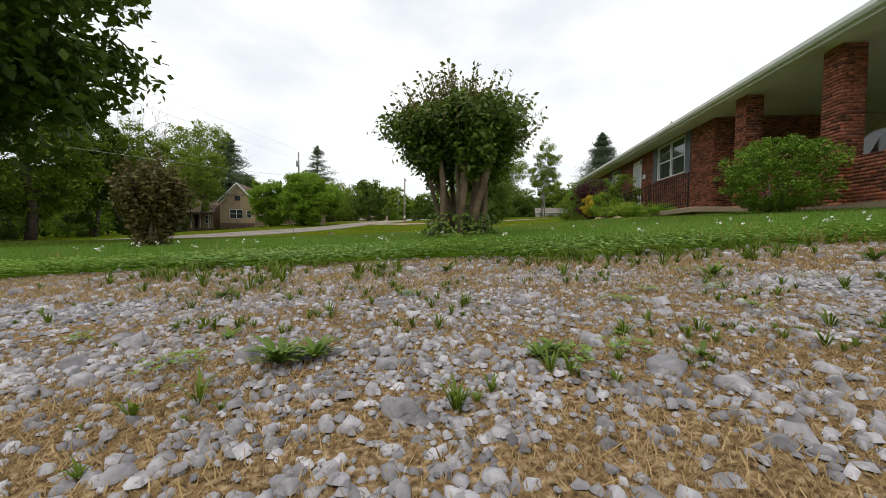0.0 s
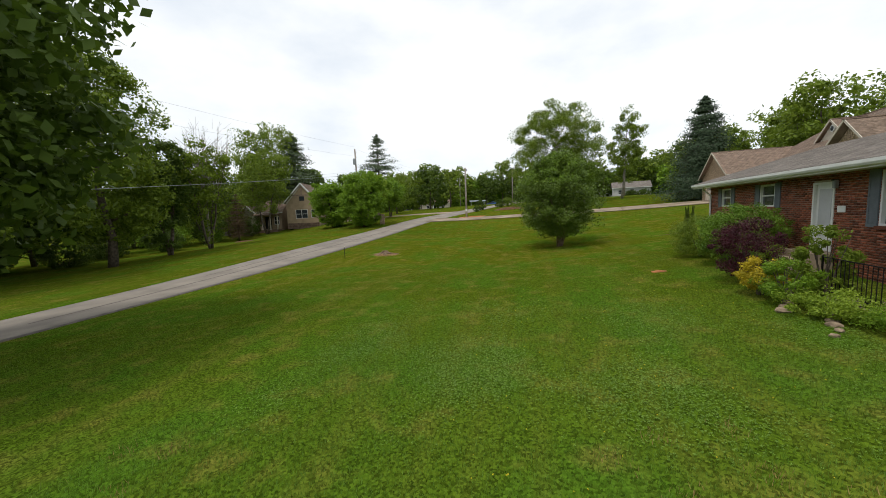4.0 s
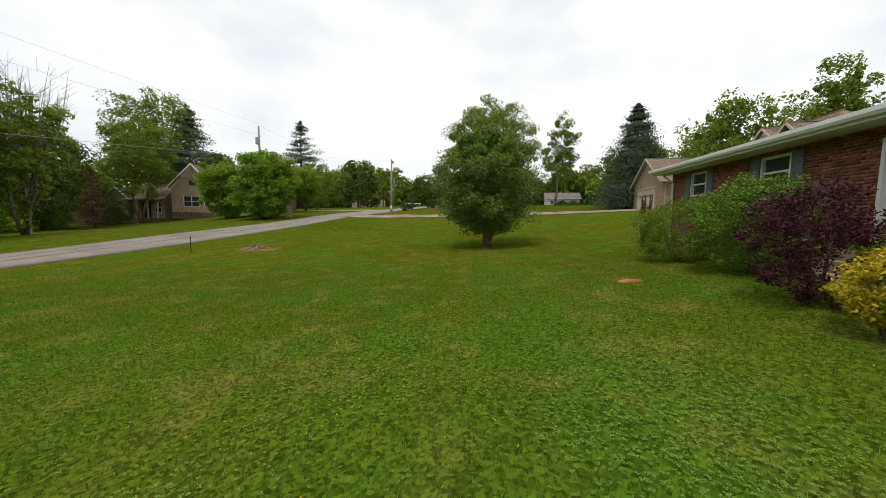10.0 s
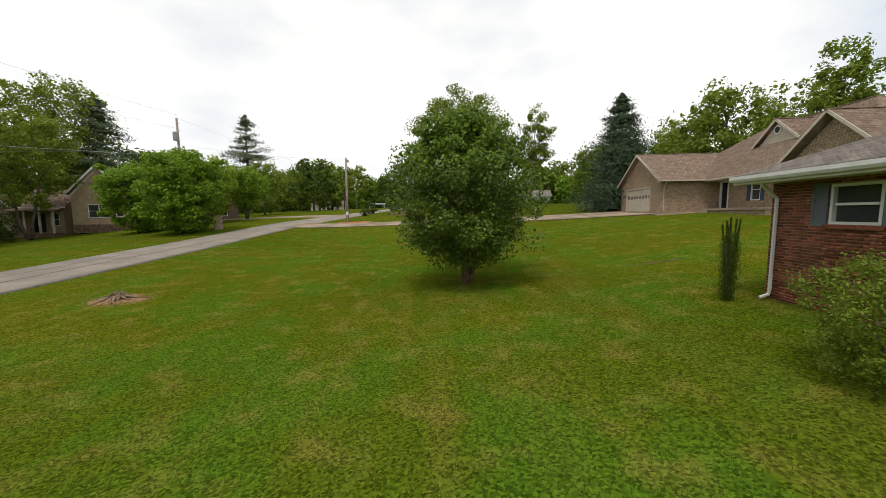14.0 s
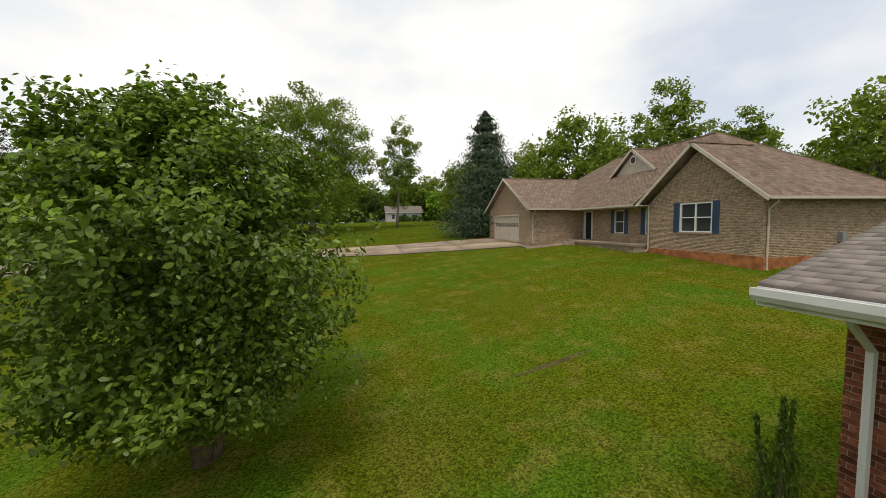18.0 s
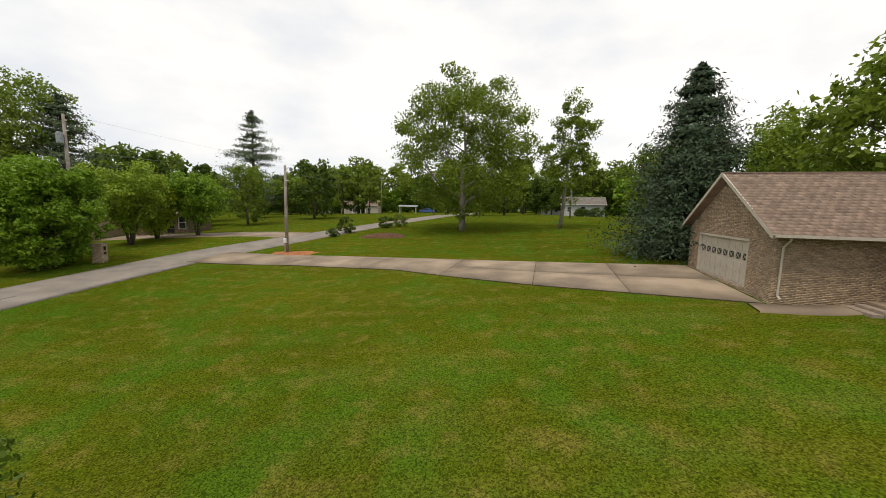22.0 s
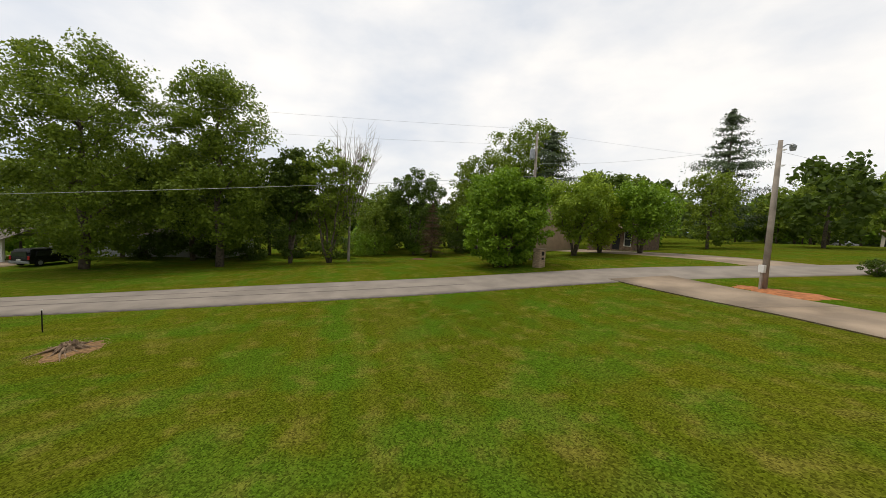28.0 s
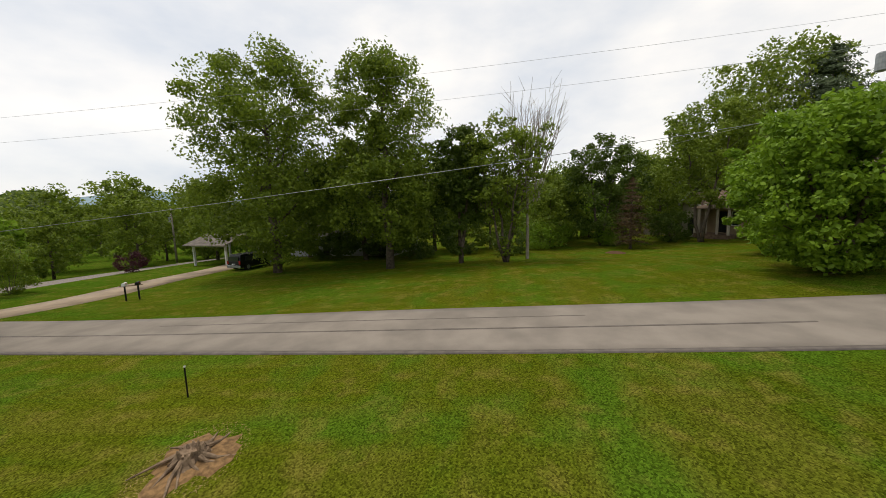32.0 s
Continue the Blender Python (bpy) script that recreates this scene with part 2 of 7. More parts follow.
    bp.inputs["Strength"].default_value, bp.inputs["Distance"].default_value = 0.35, 0.05
    l.new(noise_at(55.0, 9).outputs["Fac"], bp.inputs["Height"])
    l.new(bp.outputs["Normal"], b.inputs["Normal"])
    return m


GRAVEL_EDGE = 5.93
M = {
    "ground": ground_material(),
    "asphalt": material("asphalt", (0.275, 0.238, 0.198), 0.9, vary=0.16, scale=0.7, fine=120, bump=0.3, dist=0.004),
    "tar": material("tar", (0.165, 0.14, 0.12), 0.7, vary=0.2, scale=3, fine=60),
    "concrete": material("concrete", (0.37, 0.285, 0.20), 0.85, vary=0.26, scale=0.5, fine=50, bump=0.2, dist=0.003, island=0.08),
    "brick": material("red_brick", (0.30, 0.095, 0.050), 0.85, vary=0.3, scale=14, fine=160, bump=0.5, dist=0.004, island=0.55),
    "mortar": material("mortar", (0.50, 0.41, 0.33), 0.95, vary=0.15, scale=8, fine=120),
    "tanbrick": material("tan_brick", (0.47, 0.345, 0.23), 0.85, vary=0.22, scale=14, fine=160, bump=0.5, dist=0.004, island=0.28),
    "tanmortar": material("pale_mortar", (0.42, 0.335, 0.26), 0.95, vary=0.15, scale=8, fine=120),
    "clay": material("red_clay", (0.46, 0.175, 0.065), 0.95, vary=0.3, scale=4, fine=40, bump=0.5, dist=0.02),
    "greyshingle": material("grey_shingle", (0.27, 0.235, 0.205), 0.95, vary=0.2, scale=2.5, fine=90, bump=0.4, island=0.12),
    "brownshingle": material("brown_shingle", (0.30, 0.215, 0.16), 0.95, vary=0.2, scale=2.5, fine=90, bump=0.4, island=0.14),
    "white": material("white_paint", (0.78, 0.78, 0.75), 0.5, vary=0.06, scale=3, fine=40, bump=0.05),
    "cream": material("cream_paint", (0.55, 0.49, 0.40), 0.6, vary=0.08, scale=3, fine=40, bump=0.05),
    "soffit": material("white_soffit", (0.76, 0.77, 0.70), 0.6, vary=0.08, scale=2, fine=30, bump=0.05),
    "greyshutter": material("grey_shutter", (0.15, 0.17, 0.19), 0.6, vary=0.1, scale=6, fine=60, bump=0.1),
    "navyshutter": material("navy_shutter", (0.045, 0.075, 0.14), 0.55, vary=0.12, scale=6, fine=60, bump=0.1),
    "dark": material("dark_interior", (0.02, 0.02, 0.022), 0.9, vary=0.2),
    "glass": material("window_glass", (0.045, 0.05, 0.055), 0.06, vary=0.1, scale=1.5, fine=10, bump=0.0, spec=0.8),
    "blind": material("window_blind", (0.22, 0.22, 0.21), 0.6, vary=0.1),
    "iron": material("black_iron", (0.025, 0.022, 0.022), 0.5, metal=0.5, vary=0.2),
    "steel": material("galvanised_steel", (0.35, 0.37, 0.38), 0.5, metal=0.5, vary=0.15),
    "pole": material("pole_wood", (0.36, 0.31, 0.26), 0.9, vary=0.25, scale=2, fine=40, bump=0.4),
    "bark": material("grey_bark", (0.16, 0.125, 0.095), 0.95, vary=0.35, scale=5, fine=40, bump=0.8, dist=0.02),
    "smoothbark": material("tan_smooth_bark", (0.24, 0.165, 0.11), 0.8, vary=0.3, scale=6, fine=40, bump=0.3),
    "deadwood": material("weathered_wood", (0.30, 0.21, 0.135), 0.95, vary=0.35, scale=7, fine=50, bump=0.8, dist=0.02),
    "mulch": material("bark_mulch", (0.17, 0.085, 0.042), 0.95, vary=0.4, scale=6, fine=50, bump=0.9, dist=0.03),
    "stone": material("limestone", (0.36, 0.345, 0.36), 0.9, vary=0.32, scale=45, fine=200, bump=0.3, dist=0.002, island=0.42),
    "stucco": material("tan_stucco", (0.37, 0.275, 0.175), 0.9, vary=0.12, scale=1.5, fine=60, bump=0.2),
    "siding": material("pale_siding", (0.55, 0.55, 0.55), 0.7, vary=0.1, scale=1.5, fine=30),
    "tyre": material("tyre_rubber", (0.02, 0.02, 0.02), 0.85, vary=0.2),
    "silver": material("silver_car_paint", (0.45, 0.46, 0.48), 0.3, metal=0.6, vary=0.04, bump=0),
    "blackcar": material("black_car_paint", (0.015, 0.016, 0.018), 0.25, vary=0.05, bump=0, spec=0.6),
    "bluecar": material("blue_car_paint", (0.02, 0.09, 0.32), 0.3, vary=0.05, bump=0, spec=0.6),
    "redlamp": material("red_lamp", (0.45, 0.02, 0.02), 0.2, vary=0.05, bump=0),
    "fence": material("fence_wood", (0.30, 0.26, 0.22), 0.9, vary=0.25, scale=3, fine=40, island=0.2),
    "grass": leaf_material("grass_blades", (0.140, 0.195, 0.016), (0.056, 0.100, 0.006), 0.3),
    "clover": leaf_material("clover_leaves", (0.220, 0.350, 0.046), (0.090, 0.178, 0.020), 0.3),
    "straw": leaf_material("dry_grass", (0.42, 0.30, 0.11), (0.24, 0.16, 0.06), 0.2),
    "leaf_mid": leaf_material("leaf_mid", (0.235, 0.310, 0.028), (0.058, 0.108, 0.010), 0.38),
    "leaf_glossy": leaf_material("leaf_glossy", (0.165, 0.245, 0.026), (0.026, 0.058, 0.007), 0.22, 0.36),
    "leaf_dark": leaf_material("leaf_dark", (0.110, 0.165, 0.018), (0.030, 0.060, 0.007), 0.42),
    "leaf_bright": leaf_material("leaf_bright", (0.25, 0.39, 0.025), (0.065, 0.145, 0.010)),
    "leaf_lime": leaf_material("leaf_lime", (0.33, 0.43, 0.035), (0.12, 0.21, 0.02)),
    "leaf_blue": leaf_material("needle_blue", (0.060, 0.098, 0.042), (0.014, 0.030, 0.013), 0.15),
    "leaf_pine": leaf_material("needle_pine", (0.105, 0.145, 0.060), (0.030, 0.052, 0.022), 0.15),
    "leaf_rust": leaf_material("needle_rust", (0.13, 0.075, 0.03), (0.05, 0.035, 0.014), 0.2),
    "leaf_purple": leaf_material("leaf_purple", (0.10, 0.022, 0.032), (0.028, 0.008, 0.014), 0.25),
    "leaf_gold": leaf_material("leaf_gold", (0.62, 0.46, 0.02), (0.24, 0.24, 0.02), 0.3),
    "leaf_crape": leaf_material("leaf_crape", (0.150, 0.225, 0.028), (0.026, 0.062, 0.010), 0.25),
    "leaf_box": leaf_material("leaf_box", (0.190, 0.310, 0.024), (0.048, 0.105, 0.009), 0.25),
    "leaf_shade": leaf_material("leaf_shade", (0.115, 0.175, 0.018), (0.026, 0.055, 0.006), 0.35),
    "drysoil": material("dry_soil", (0.30, 0.175, 0.075), 0.95, vary=0.35, scale=9, fine=60, bump=0.8, dist=0.02),
    "darkstone": material("dark_stone", (0.20, 0.135, 0.095), 0.9, vary=0.3, scale=4, fine=60),
    "leaf_rusty": leaf_material("leaf_rusty", (0.17, 0.125, 0.035), (0.040, 0.050, 0.012), 0.25),
    "leaf_chartreuse": leaf_material("leaf_chartreuse", (0.46, 0.54, 0.04), (0.17, 0.27, 0.02), 0.4),
    "freshgrass": leaf_material("fresh_grass", (0.195, 0.330, 0.045), (0.090, 0.180, 0.020), 0.3),
    "moss": leaf_material("dead_moss", (0.47, 0.335, 0.16), (0.18, 0.12, 0.055), 0.2),
    "drygrass": material("dry_turf", (0.115, 0.10, 0.026), 0.95, vary=0.3, scale=9, fine=60, bump=0.8, dist=0.02),
    "leaf_crapetip": leaf_material("leaf_crape_tip", (0.185, 0.175, 0.036), (0.055, 0.080, 0.014), 0.25),
    "petal": leaf_material("white_petal", (0.8, 0.8, 0.72), (0.6, 0.6, 0.5), 0.2),
    "yellowpetal": leaf_material("yellow_petal", (0.75, 0.6, 0.03), (0.6, 0.45, 0.02), 0.2),
}


# ---- building helpers ----
def link(name, mesh, mat, parent=None, label=""):
    ob = new(name, mesh)
    if mat is not None and not mesh.materials:
        mesh.materials.append(mat)
    if parent is not None:
        ob.parent = parent
    if label:
        ob["label"] = label
    return ob


def part(name, bm, mat, parent=None, label="", smooth=False):
    """Links a bmesh as one mesh object under a thing or a part."""
    me = bpy.data.meshes.new(name)
    bm.to_mesh(me)
    bm.free()
    if smooth:
        me.shade_smooth()
    return link(name, me, mat, parent, label)


def fast_mesh(name, verts, faces):
    """A mesh from arrays of corners and of quads or triangles."""
    verts, faces = np.asarray(verts, np.float32), np.asarray(faces, np.int32)
    me = bpy.data.meshes.new(name)
    k = faces.shape[1]
    me.vertices.add(len(verts))
    me.vertices.foreach_set("co", verts.ravel())
    me.loops.add(faces.size)
    me.loops.foreach_set("vertex_index", faces.ravel())
    me.polygons.add(len(faces))
    me.polygons.foreach_set("loop_start", np.arange(0, faces.size, k, dtype=np.int32))
    me.update(calc_edges=True)
    return me


def thing(name, at, label, category, group="", kind="", turn=0.0):
    ob = new(name)
    ob.matrix_basis = pose(*at, 0, 0, turn)
    ob.empty_display_size = 0.2
    return tagged(ob, label, category, group, kind)


def box(bm, x0, y0, z0, x1, y1, z1, bevel=0.0):
    vs = [bm.verts.new((x, y, z)) for z in (z0, z1) for x, y in ((x0, y0), (x1, y0), (x1, y1), (x0, y1))]
    fs = [(0, 3, 2, 1), (4, 5, 6, 7), (0, 1, 5, 4), (1, 2, 6, 5), (2, 3, 7, 6), (3, 0, 4, 7)]
    made = [bm.faces.new([vs[i] for i in f]) for f in fs]
    if bevel:
        edges = list({e for f in made for e in f.edges})
        bmesh.ops.bevel(bm, geom=edges, offset=bevel, segments=1, affect="EDGES")
    return bm


def boxed(x0, y0, z0, x1, y1, z1, bevel=0.0):
    return box(bmesh.new(), min(x0, x1), min(y0, y1), min(z0, z1), max(x0, x1), max(y0, y1), max(z0, z1), bevel)


def prism(outline, a0, a1, axis="x"):
    """A solid: an outline in the other two axes, pushed along one."""
    bm = bmesh.new()
    at = {"x": lambda a, p: (a, p[0], p[1]), "y": lambda a, p: (p[0], a, p[1]), "z": lambda a, p: (p[0], p[1], a)}[axis]
    lo, hi = [bm.verts.new(at(a0, p)) for p in outline], [bm.verts.new(at(a1, p)) for p in outline]
    n = len(outline)
    bm.faces.new(lo)
    bm.faces.new(hi[::-1])
    for i in range(n):
        bm.faces.new((lo[i], hi[i], hi[(i + 1) % n], lo[(i + 1) % n]))
    bmesh.ops.recalc_face_normals(bm, faces=bm.faces)
    return bm


def tube(bm, points, radii, sides=7):
    """A tapering tube along points, capped at its ends."""
    pts = [Vector(p) for p in points]
    rings = []
    for i, p in enumerate(pts):
        ahead = (pts[min(i + 1, len(pts) - 1)] - pts[max(i - 1, 0)]).normalized()
        side = ahead.cross(Vector((0.31, 0.95, 0.05))).normalized()
        up = side.cross(ahead)
        rings.append([bm.verts.new(p + radii[i] * (math.cos(2 * math.pi * k / sides) * side + math.sin(2 * math.pi * k / sides) * up)) for k in range(sides)])
    for a, b in zip(rings, rings[1:]):
        for k in range(sides):
            bm.faces.new((a[k], a[(k + 1) % sides], b[(k + 1) % sides], b[k]))
    bm.faces.new(rings[0][::-1])
    bm.faces.new(rings[-1])
    return bm


# ---- the ground's height ----
POLY = [3.823, 1.533, 1.761, -0.345, -0.117, 0.557, 0.004, -0.017, -0.233, 0.649, -0.651]
SWELLS = [(1, 5, -0.06), (-6, 9, -0.25), (8, 12, -0.28), (7, 21, 0.11), (9, 30, -0.04), (3, 36, -0.68), (12, 37, -0.57), (-10, 35, -0.66), (-20, 59, -0.3), (-8, 66, -0.35), (12, 61, -0.36), (22, 50, 0.1), (24, 39, 0.39), (7, 79, 0.09), (-37, 34, -0.52), (-25, 20, -0.67), (-40, 57, -0.74), (-46, 73, 0.0), (-22, 66, 0.54), (-2, 14, -0.18), (-4, 25, -0.49), (-5, 50, -0.78)]


def ground_z(x, y):
    x, y = np.asarray(x, float), np.asarray(y, float)
    u, v = np.clip(x / 40, -1.6, 1.3), np.clip((y - 45) / 50, -1.1, 1.5)
    terms = (1 + 0 * u, u, v, u * u, u * v, v * v, u**3, u * u * v, u * v * v, v**3, v**4)
    z = sum(c * t for c, t in zip(POLY, terms))
    for sx, sy, a in SWELLS:
        z = z + a * np.exp(-((x - sx) ** 2 + (y - sy) ** 2) / 162.0)
    return z


def gz(x, y):
    return float(ground_z(x, y))


# ---- ground, road, drives ----
def spaced(lo, hi, fine_lo, fine_hi, step, grow=1.25):
    out = list(np.arange(fine_lo, fine_hi + 0.01, step))
    s, a = step, fine_hi
    while a < hi:
        s *= grow
        a += s
        out.append(min(a, hi))
    s, a = step, fine_lo
    while a > lo:
        s *= grow
        a -= s
        out.insert(0, max(a, lo))
    return np.array(out)


gx, gy = spaced(-2500, 2500, -62, 45, 0.75), spaced(-2500, 3500, -6, 105, 0.75)
GX, GY = np.meshgrid(gx, gy)
GZ = ground_z(GX, GY)
idx = np.arange(GX.size).reshape(GX.shape)
quads = np.stack([idx[:-1, :-1], idx[:-1, 1:], idx[1:, 1:], idx[1:, :-1]], -1).reshape(-1, 4)
ground = link("ground", fast_mesh("ground", np.stack([GX, GY, GZ], -1).reshape(-1, 3), quads), M["ground"])
ground.data.shade_smooth()
tagged(ground, "mown green lawn with worn yellow spots and clover, gravel drive at one end", "lawn", kind="structure")


def curve_points(ctrl, n):
    """Points along a smooth curve through the given ones."""
    c = np.array(ctrl, float)
    c = np.vstack([2 * c[0] - c[1], c, 2 * c[-1] - c[-2]])
    out = []
    for i in range(1, len(c) - 2):
        for s in np.linspace(0, 1, n, endpoint=False):
            out.append(0.5 * (2 * c[i] + (c[i + 1] - c[i - 1]) * s + (2 * c[i - 1] - 5 * c[i] + 4 * c[i + 1] - c[i + 2]) * s**2 + (3 * c[i] - c[i - 1] - 3 * c[i + 1] + c[i + 2]) * s**3))
    out.append(c[-2])
    return np.array(out)


def strip(name, line, offsets, lift, mat, parent=None):
    """A ribbon along a line in the plan, laid on the ground, with edges turned down."""
    d = np.gradient(line, axis=0)
    d /= np.linalg.norm(d, axis=1)[:, None]
    side = np.stack([d[:, 1], -d[:, 0]], 1)
    cols = []
    offs = [offsets[0], *offsets, offsets[-1]]
    for k, o in enumerate(offs):
        p = line + side * (o if np.ndim(o) == 0 else np.asarray(o)[:, None])
        z = ground_z(p[:, 0], p[:, 1]) + (lift if 0 < k < len(offs) - 1 else -0.25)
        cols.append(np.column_stack([p, z]))
    v = np.stack(cols, 1)
    n, m = v.shape[:2]
    ix = np.arange(n * m).reshape(n, m)
    q = np.stack([ix[:-1, :-1], ix[:-1, 1:], ix[1:, 1:], ix[1:, :-1]], -1).reshape(-1, 4)
    return link(name, fast_mesh(name, v.reshape(-1, 3), q), mat, parent)


ROAD = curve_points([(-16.5, -30), (-16.8, -10), (-16.9, 5), (-17.1, 20), (-17.1, 28), (-16.9, 35), (-16.3, 44), (-15.9, 50), (-15.4, 56), (-14.3, 62), (-12.7, 67), (-10.6, 72.5), (-7.2, 81), (-3.2, 92), (0.2, 104), (3, 120), (5, 145), (6, 180)], 14)
road = strip("road", ROAD, np.linspace(-2.2, 2.2, 9), 0.035, M["asphalt"])
tagged(road, "grey worn asphalt lane with dark tar lines", "road", kind="structure")
strip("tar_line", ROAD[40:104] + 0.0, (0.25, 0.36), 0.043, M["tar"], road)
strip("tar_edge", ROAD[30:125], (2.12, 2.32), 0.042, M["tar"], road)
strip("tar_line", ROAD[54:88] + 0.0, (-0.9, -0.84), 0.043, M["tar"], road)

# the neighbour's concrete drive in slabs with open joints
DRIVE_A, DRIVE_B = np.array([(-13.2, 61.0), (-4.3, 61.2), (4.0, 59.6), (12.5, 55.2), (21.3, 51.0)]), np.array([(-12.3, 65.0), (-2.5, 64.4), (5.5, 63.1), (13.5, 61.6), (22.7, 59.5)])
drive = thing("driveway", (0, 0, 0), "pale concrete driveway of joined slabs leading to the garage", "driveway", kind="structure")
ends = [0, 0.22, 0.42, 0.60, 0.76, 0.88, 1.0]
tt = np.linspace(0, 1, 5)


def drive_edge(pts, s):
    return np.array([np.interp(s, tt, pts[:, 0]), np.interp(s, tt, pts[:, 1])])


for k, (s0, s1) in enumerate(zip(ends, ends[1:])):
    lanes = 1 if k < 3 else 2
    for j in range(lanes):
        rows = []
        for s in np.linspace(s0 + 0.0003, s1 - 0.0003, 5):
            a, b = drive_edge(DRIVE_A, s), drive_edge(DRIVE_B, s)
            f0, f1 = j / lanes + 0.0008, (j + 1) / lanes - 0.0008
            rows.append([a + (b - a) * f for f in np.linspace(f0, f1, 4)])
        g = np.array(rows)
        zz = ground_z(g[..., 0], g[..., 1])
        top = np.concatenate([g, (zz + 0.05)[..., None]], -1).reshape(-1, 3)
        ixx = np.arange(20).reshape(5, 4)
        q = np.stack([ixx[:-1, :-1], ixx[:-1, 1:], ixx[1:, 1:], ixx[1:, :-1]], -1).reshape(-1, 4)
        ring = [*ixx[0], *ixx[1:, 3], *ixx[4, 2::-1], *ixx[3:0:-1, 0]]
        low = top[ring] - (0, 0, 0.3)
        sides = [(ring[i], ring[(i + 1) % len(ring)], 20 + (i + 1) % len(ring), 20 + i) for i in range(len(ring))]
        link("slab", fast_mesh("slab", np.vstack([top, low]), np.vstack([q, sides])), M["concrete"], drive)

path = strip("front_walk", curve_points([(20.6, 50.5), (22.4, 50.1), (24.4, 50.3)], 6), (-0.55, 0.55), 0.06, M["concrete"])
tagged(path, "narrow pale concrete walk from the drive to the porch", "path", kind="structure")
lane = strip("side_drive", curve_points([(-18.5, 13.5), (-24, 14.6), (-31, 14.2), (-38, 14.8), (-45, 13.5)], 8), (-1.6, 1.6), 0.03, M["concrete"])
tagged(lane, "short pale concrete drive to a carport across the road", "driveway", kind="structure")
lane2 = strip("branch_road", curve_points([(-11, 75.2), (-17, 75.6), (-26, 73.6), (-36, 74.5)], 6), (-2.2, 2.2), 0.03, M["concrete"])
tagged(lane2, "pale side lane branching off the road", "road", kind="structure")


def patch(name, x, y, rx, ry, mat, label, category, height=0.04, seed=1):
    """A low uneven mound of soil."""
    rnd = np.random.RandomState(seed)
    rings, seg = 7, 28
    wob = 1 + 0.10 * np.sin(np.arange(seg) / seg * 2 * math.pi * 3 + seed) + 0.09 * rnd.randn(seg)
    v = [(0, 0, height)]
    for r in range(1, rings + 1):
        f = r / rings
        for k in range(seg):
            a = 2 * math.pi * k / seg
            v.append((rx * f * wob[k] * math.cos(a), ry * f * wob[k] * math.sin(a), height * (1 - f**2) + 0.012 * rnd.randn() * (1 - f) - 0.03 * (f == 1)))
    v = np.array(v)
    v[:, 2] += ground_z(v[:, 0] + x, v[:, 1] + y) - gz(x, y) + 0.012
    bm = bmesh.new()
    vs = [bm.verts.new(p) for p in v]
    for k in range(seg):
        bm.faces.new((vs[0], vs[1 + k], vs[1 + (k + 1) % seg]))
    for r in range(rings - 1):
        for k in range(seg):
            a, b = 1 + r * seg, 1 + (r + 1) * seg
            bm.faces.new((vs[a + k], vs[b + k], vs[b + (k + 1) % seg], vs[a + (k + 1) % seg]))
    ob = part(name, bm, mat, smooth=True)
    ob.matrix_basis = pose(x, y, gz(x, y))
    return tagged(ob, label, category)


# ---- masonry and roofs ----
def brick_field(u0, u1, z0, z1, holes, bl=0.203, bh=0.0675, gap=0.011, seed=0):
    """Rectangles of running-bond bricks on a wall, leaving openings free: rows of u0, u1, z0, z1."""
    out = []
    z, row = z0, 0
    while z < z1 - 0.01:
        top = min(z + bh - gap, z1)
        u = u0 - (bl / 2 if row % 2 else 0)
        while u < u1:
            a, b = max(u, u0), min(u + bl - gap, u1)
            if b - a > 0.02:
                pieces = [(a, b)]
                for h0, h1, hz0, hz1 in holes:
                    if top > hz0 and z < hz1:
                        cut = []
                        for p, q in pieces:
                            if q <= h0 or p >= h1:
                                cut.append((p, q))
                            else:
                                if h0 - p > 0.02:
                                    cut.append((p, h0))
                                if q - h1 > 0.02:
                                    cut.append((h1, q))
                        pieces = cut
                out += [(p, q, z, top) for p, q in pieces]
            u += bl
        z += bh
        row += 1
    return out


def brick_mesh(name, rects, place, proud=0.012, jitter=0.004, seed=0):
    """Many bricks as one mesh; place maps (u, z, out) to the thing's space."""
    rnd = np.random.RandomState(seed)
    r = np.array(rects)
    n = len(r)
    out = proud + jitter * (rnd.rand(n) - 0.5)
    c = np.zeros((n, 8, 3))
    for k, (iu, iz, o) in enumerate([(0, 2, 0), (1, 2, 0), (1, 3, 0), (0, 3, 0), (0, 2, 1), (1, 2, 1), (1, 3, 1), (0, 3, 1)]):
        c[:, k, 0], c[:, k, 1], c[:, k, 2] = r[:, iu], r[:, iz], (out if o else -0.004)
    f = np.array([(4, 5, 6, 7), (0, 1, 5, 4), (1, 2, 6, 5), (2, 3, 7, 6), (3, 0, 4, 7)])
    faces = (np.arange(n)[:, None, None] * 8 + f[None]).reshape(-1, 4)
    p = c.reshape(-1, 3)
    return fast_mesh(name, place(p), faces)


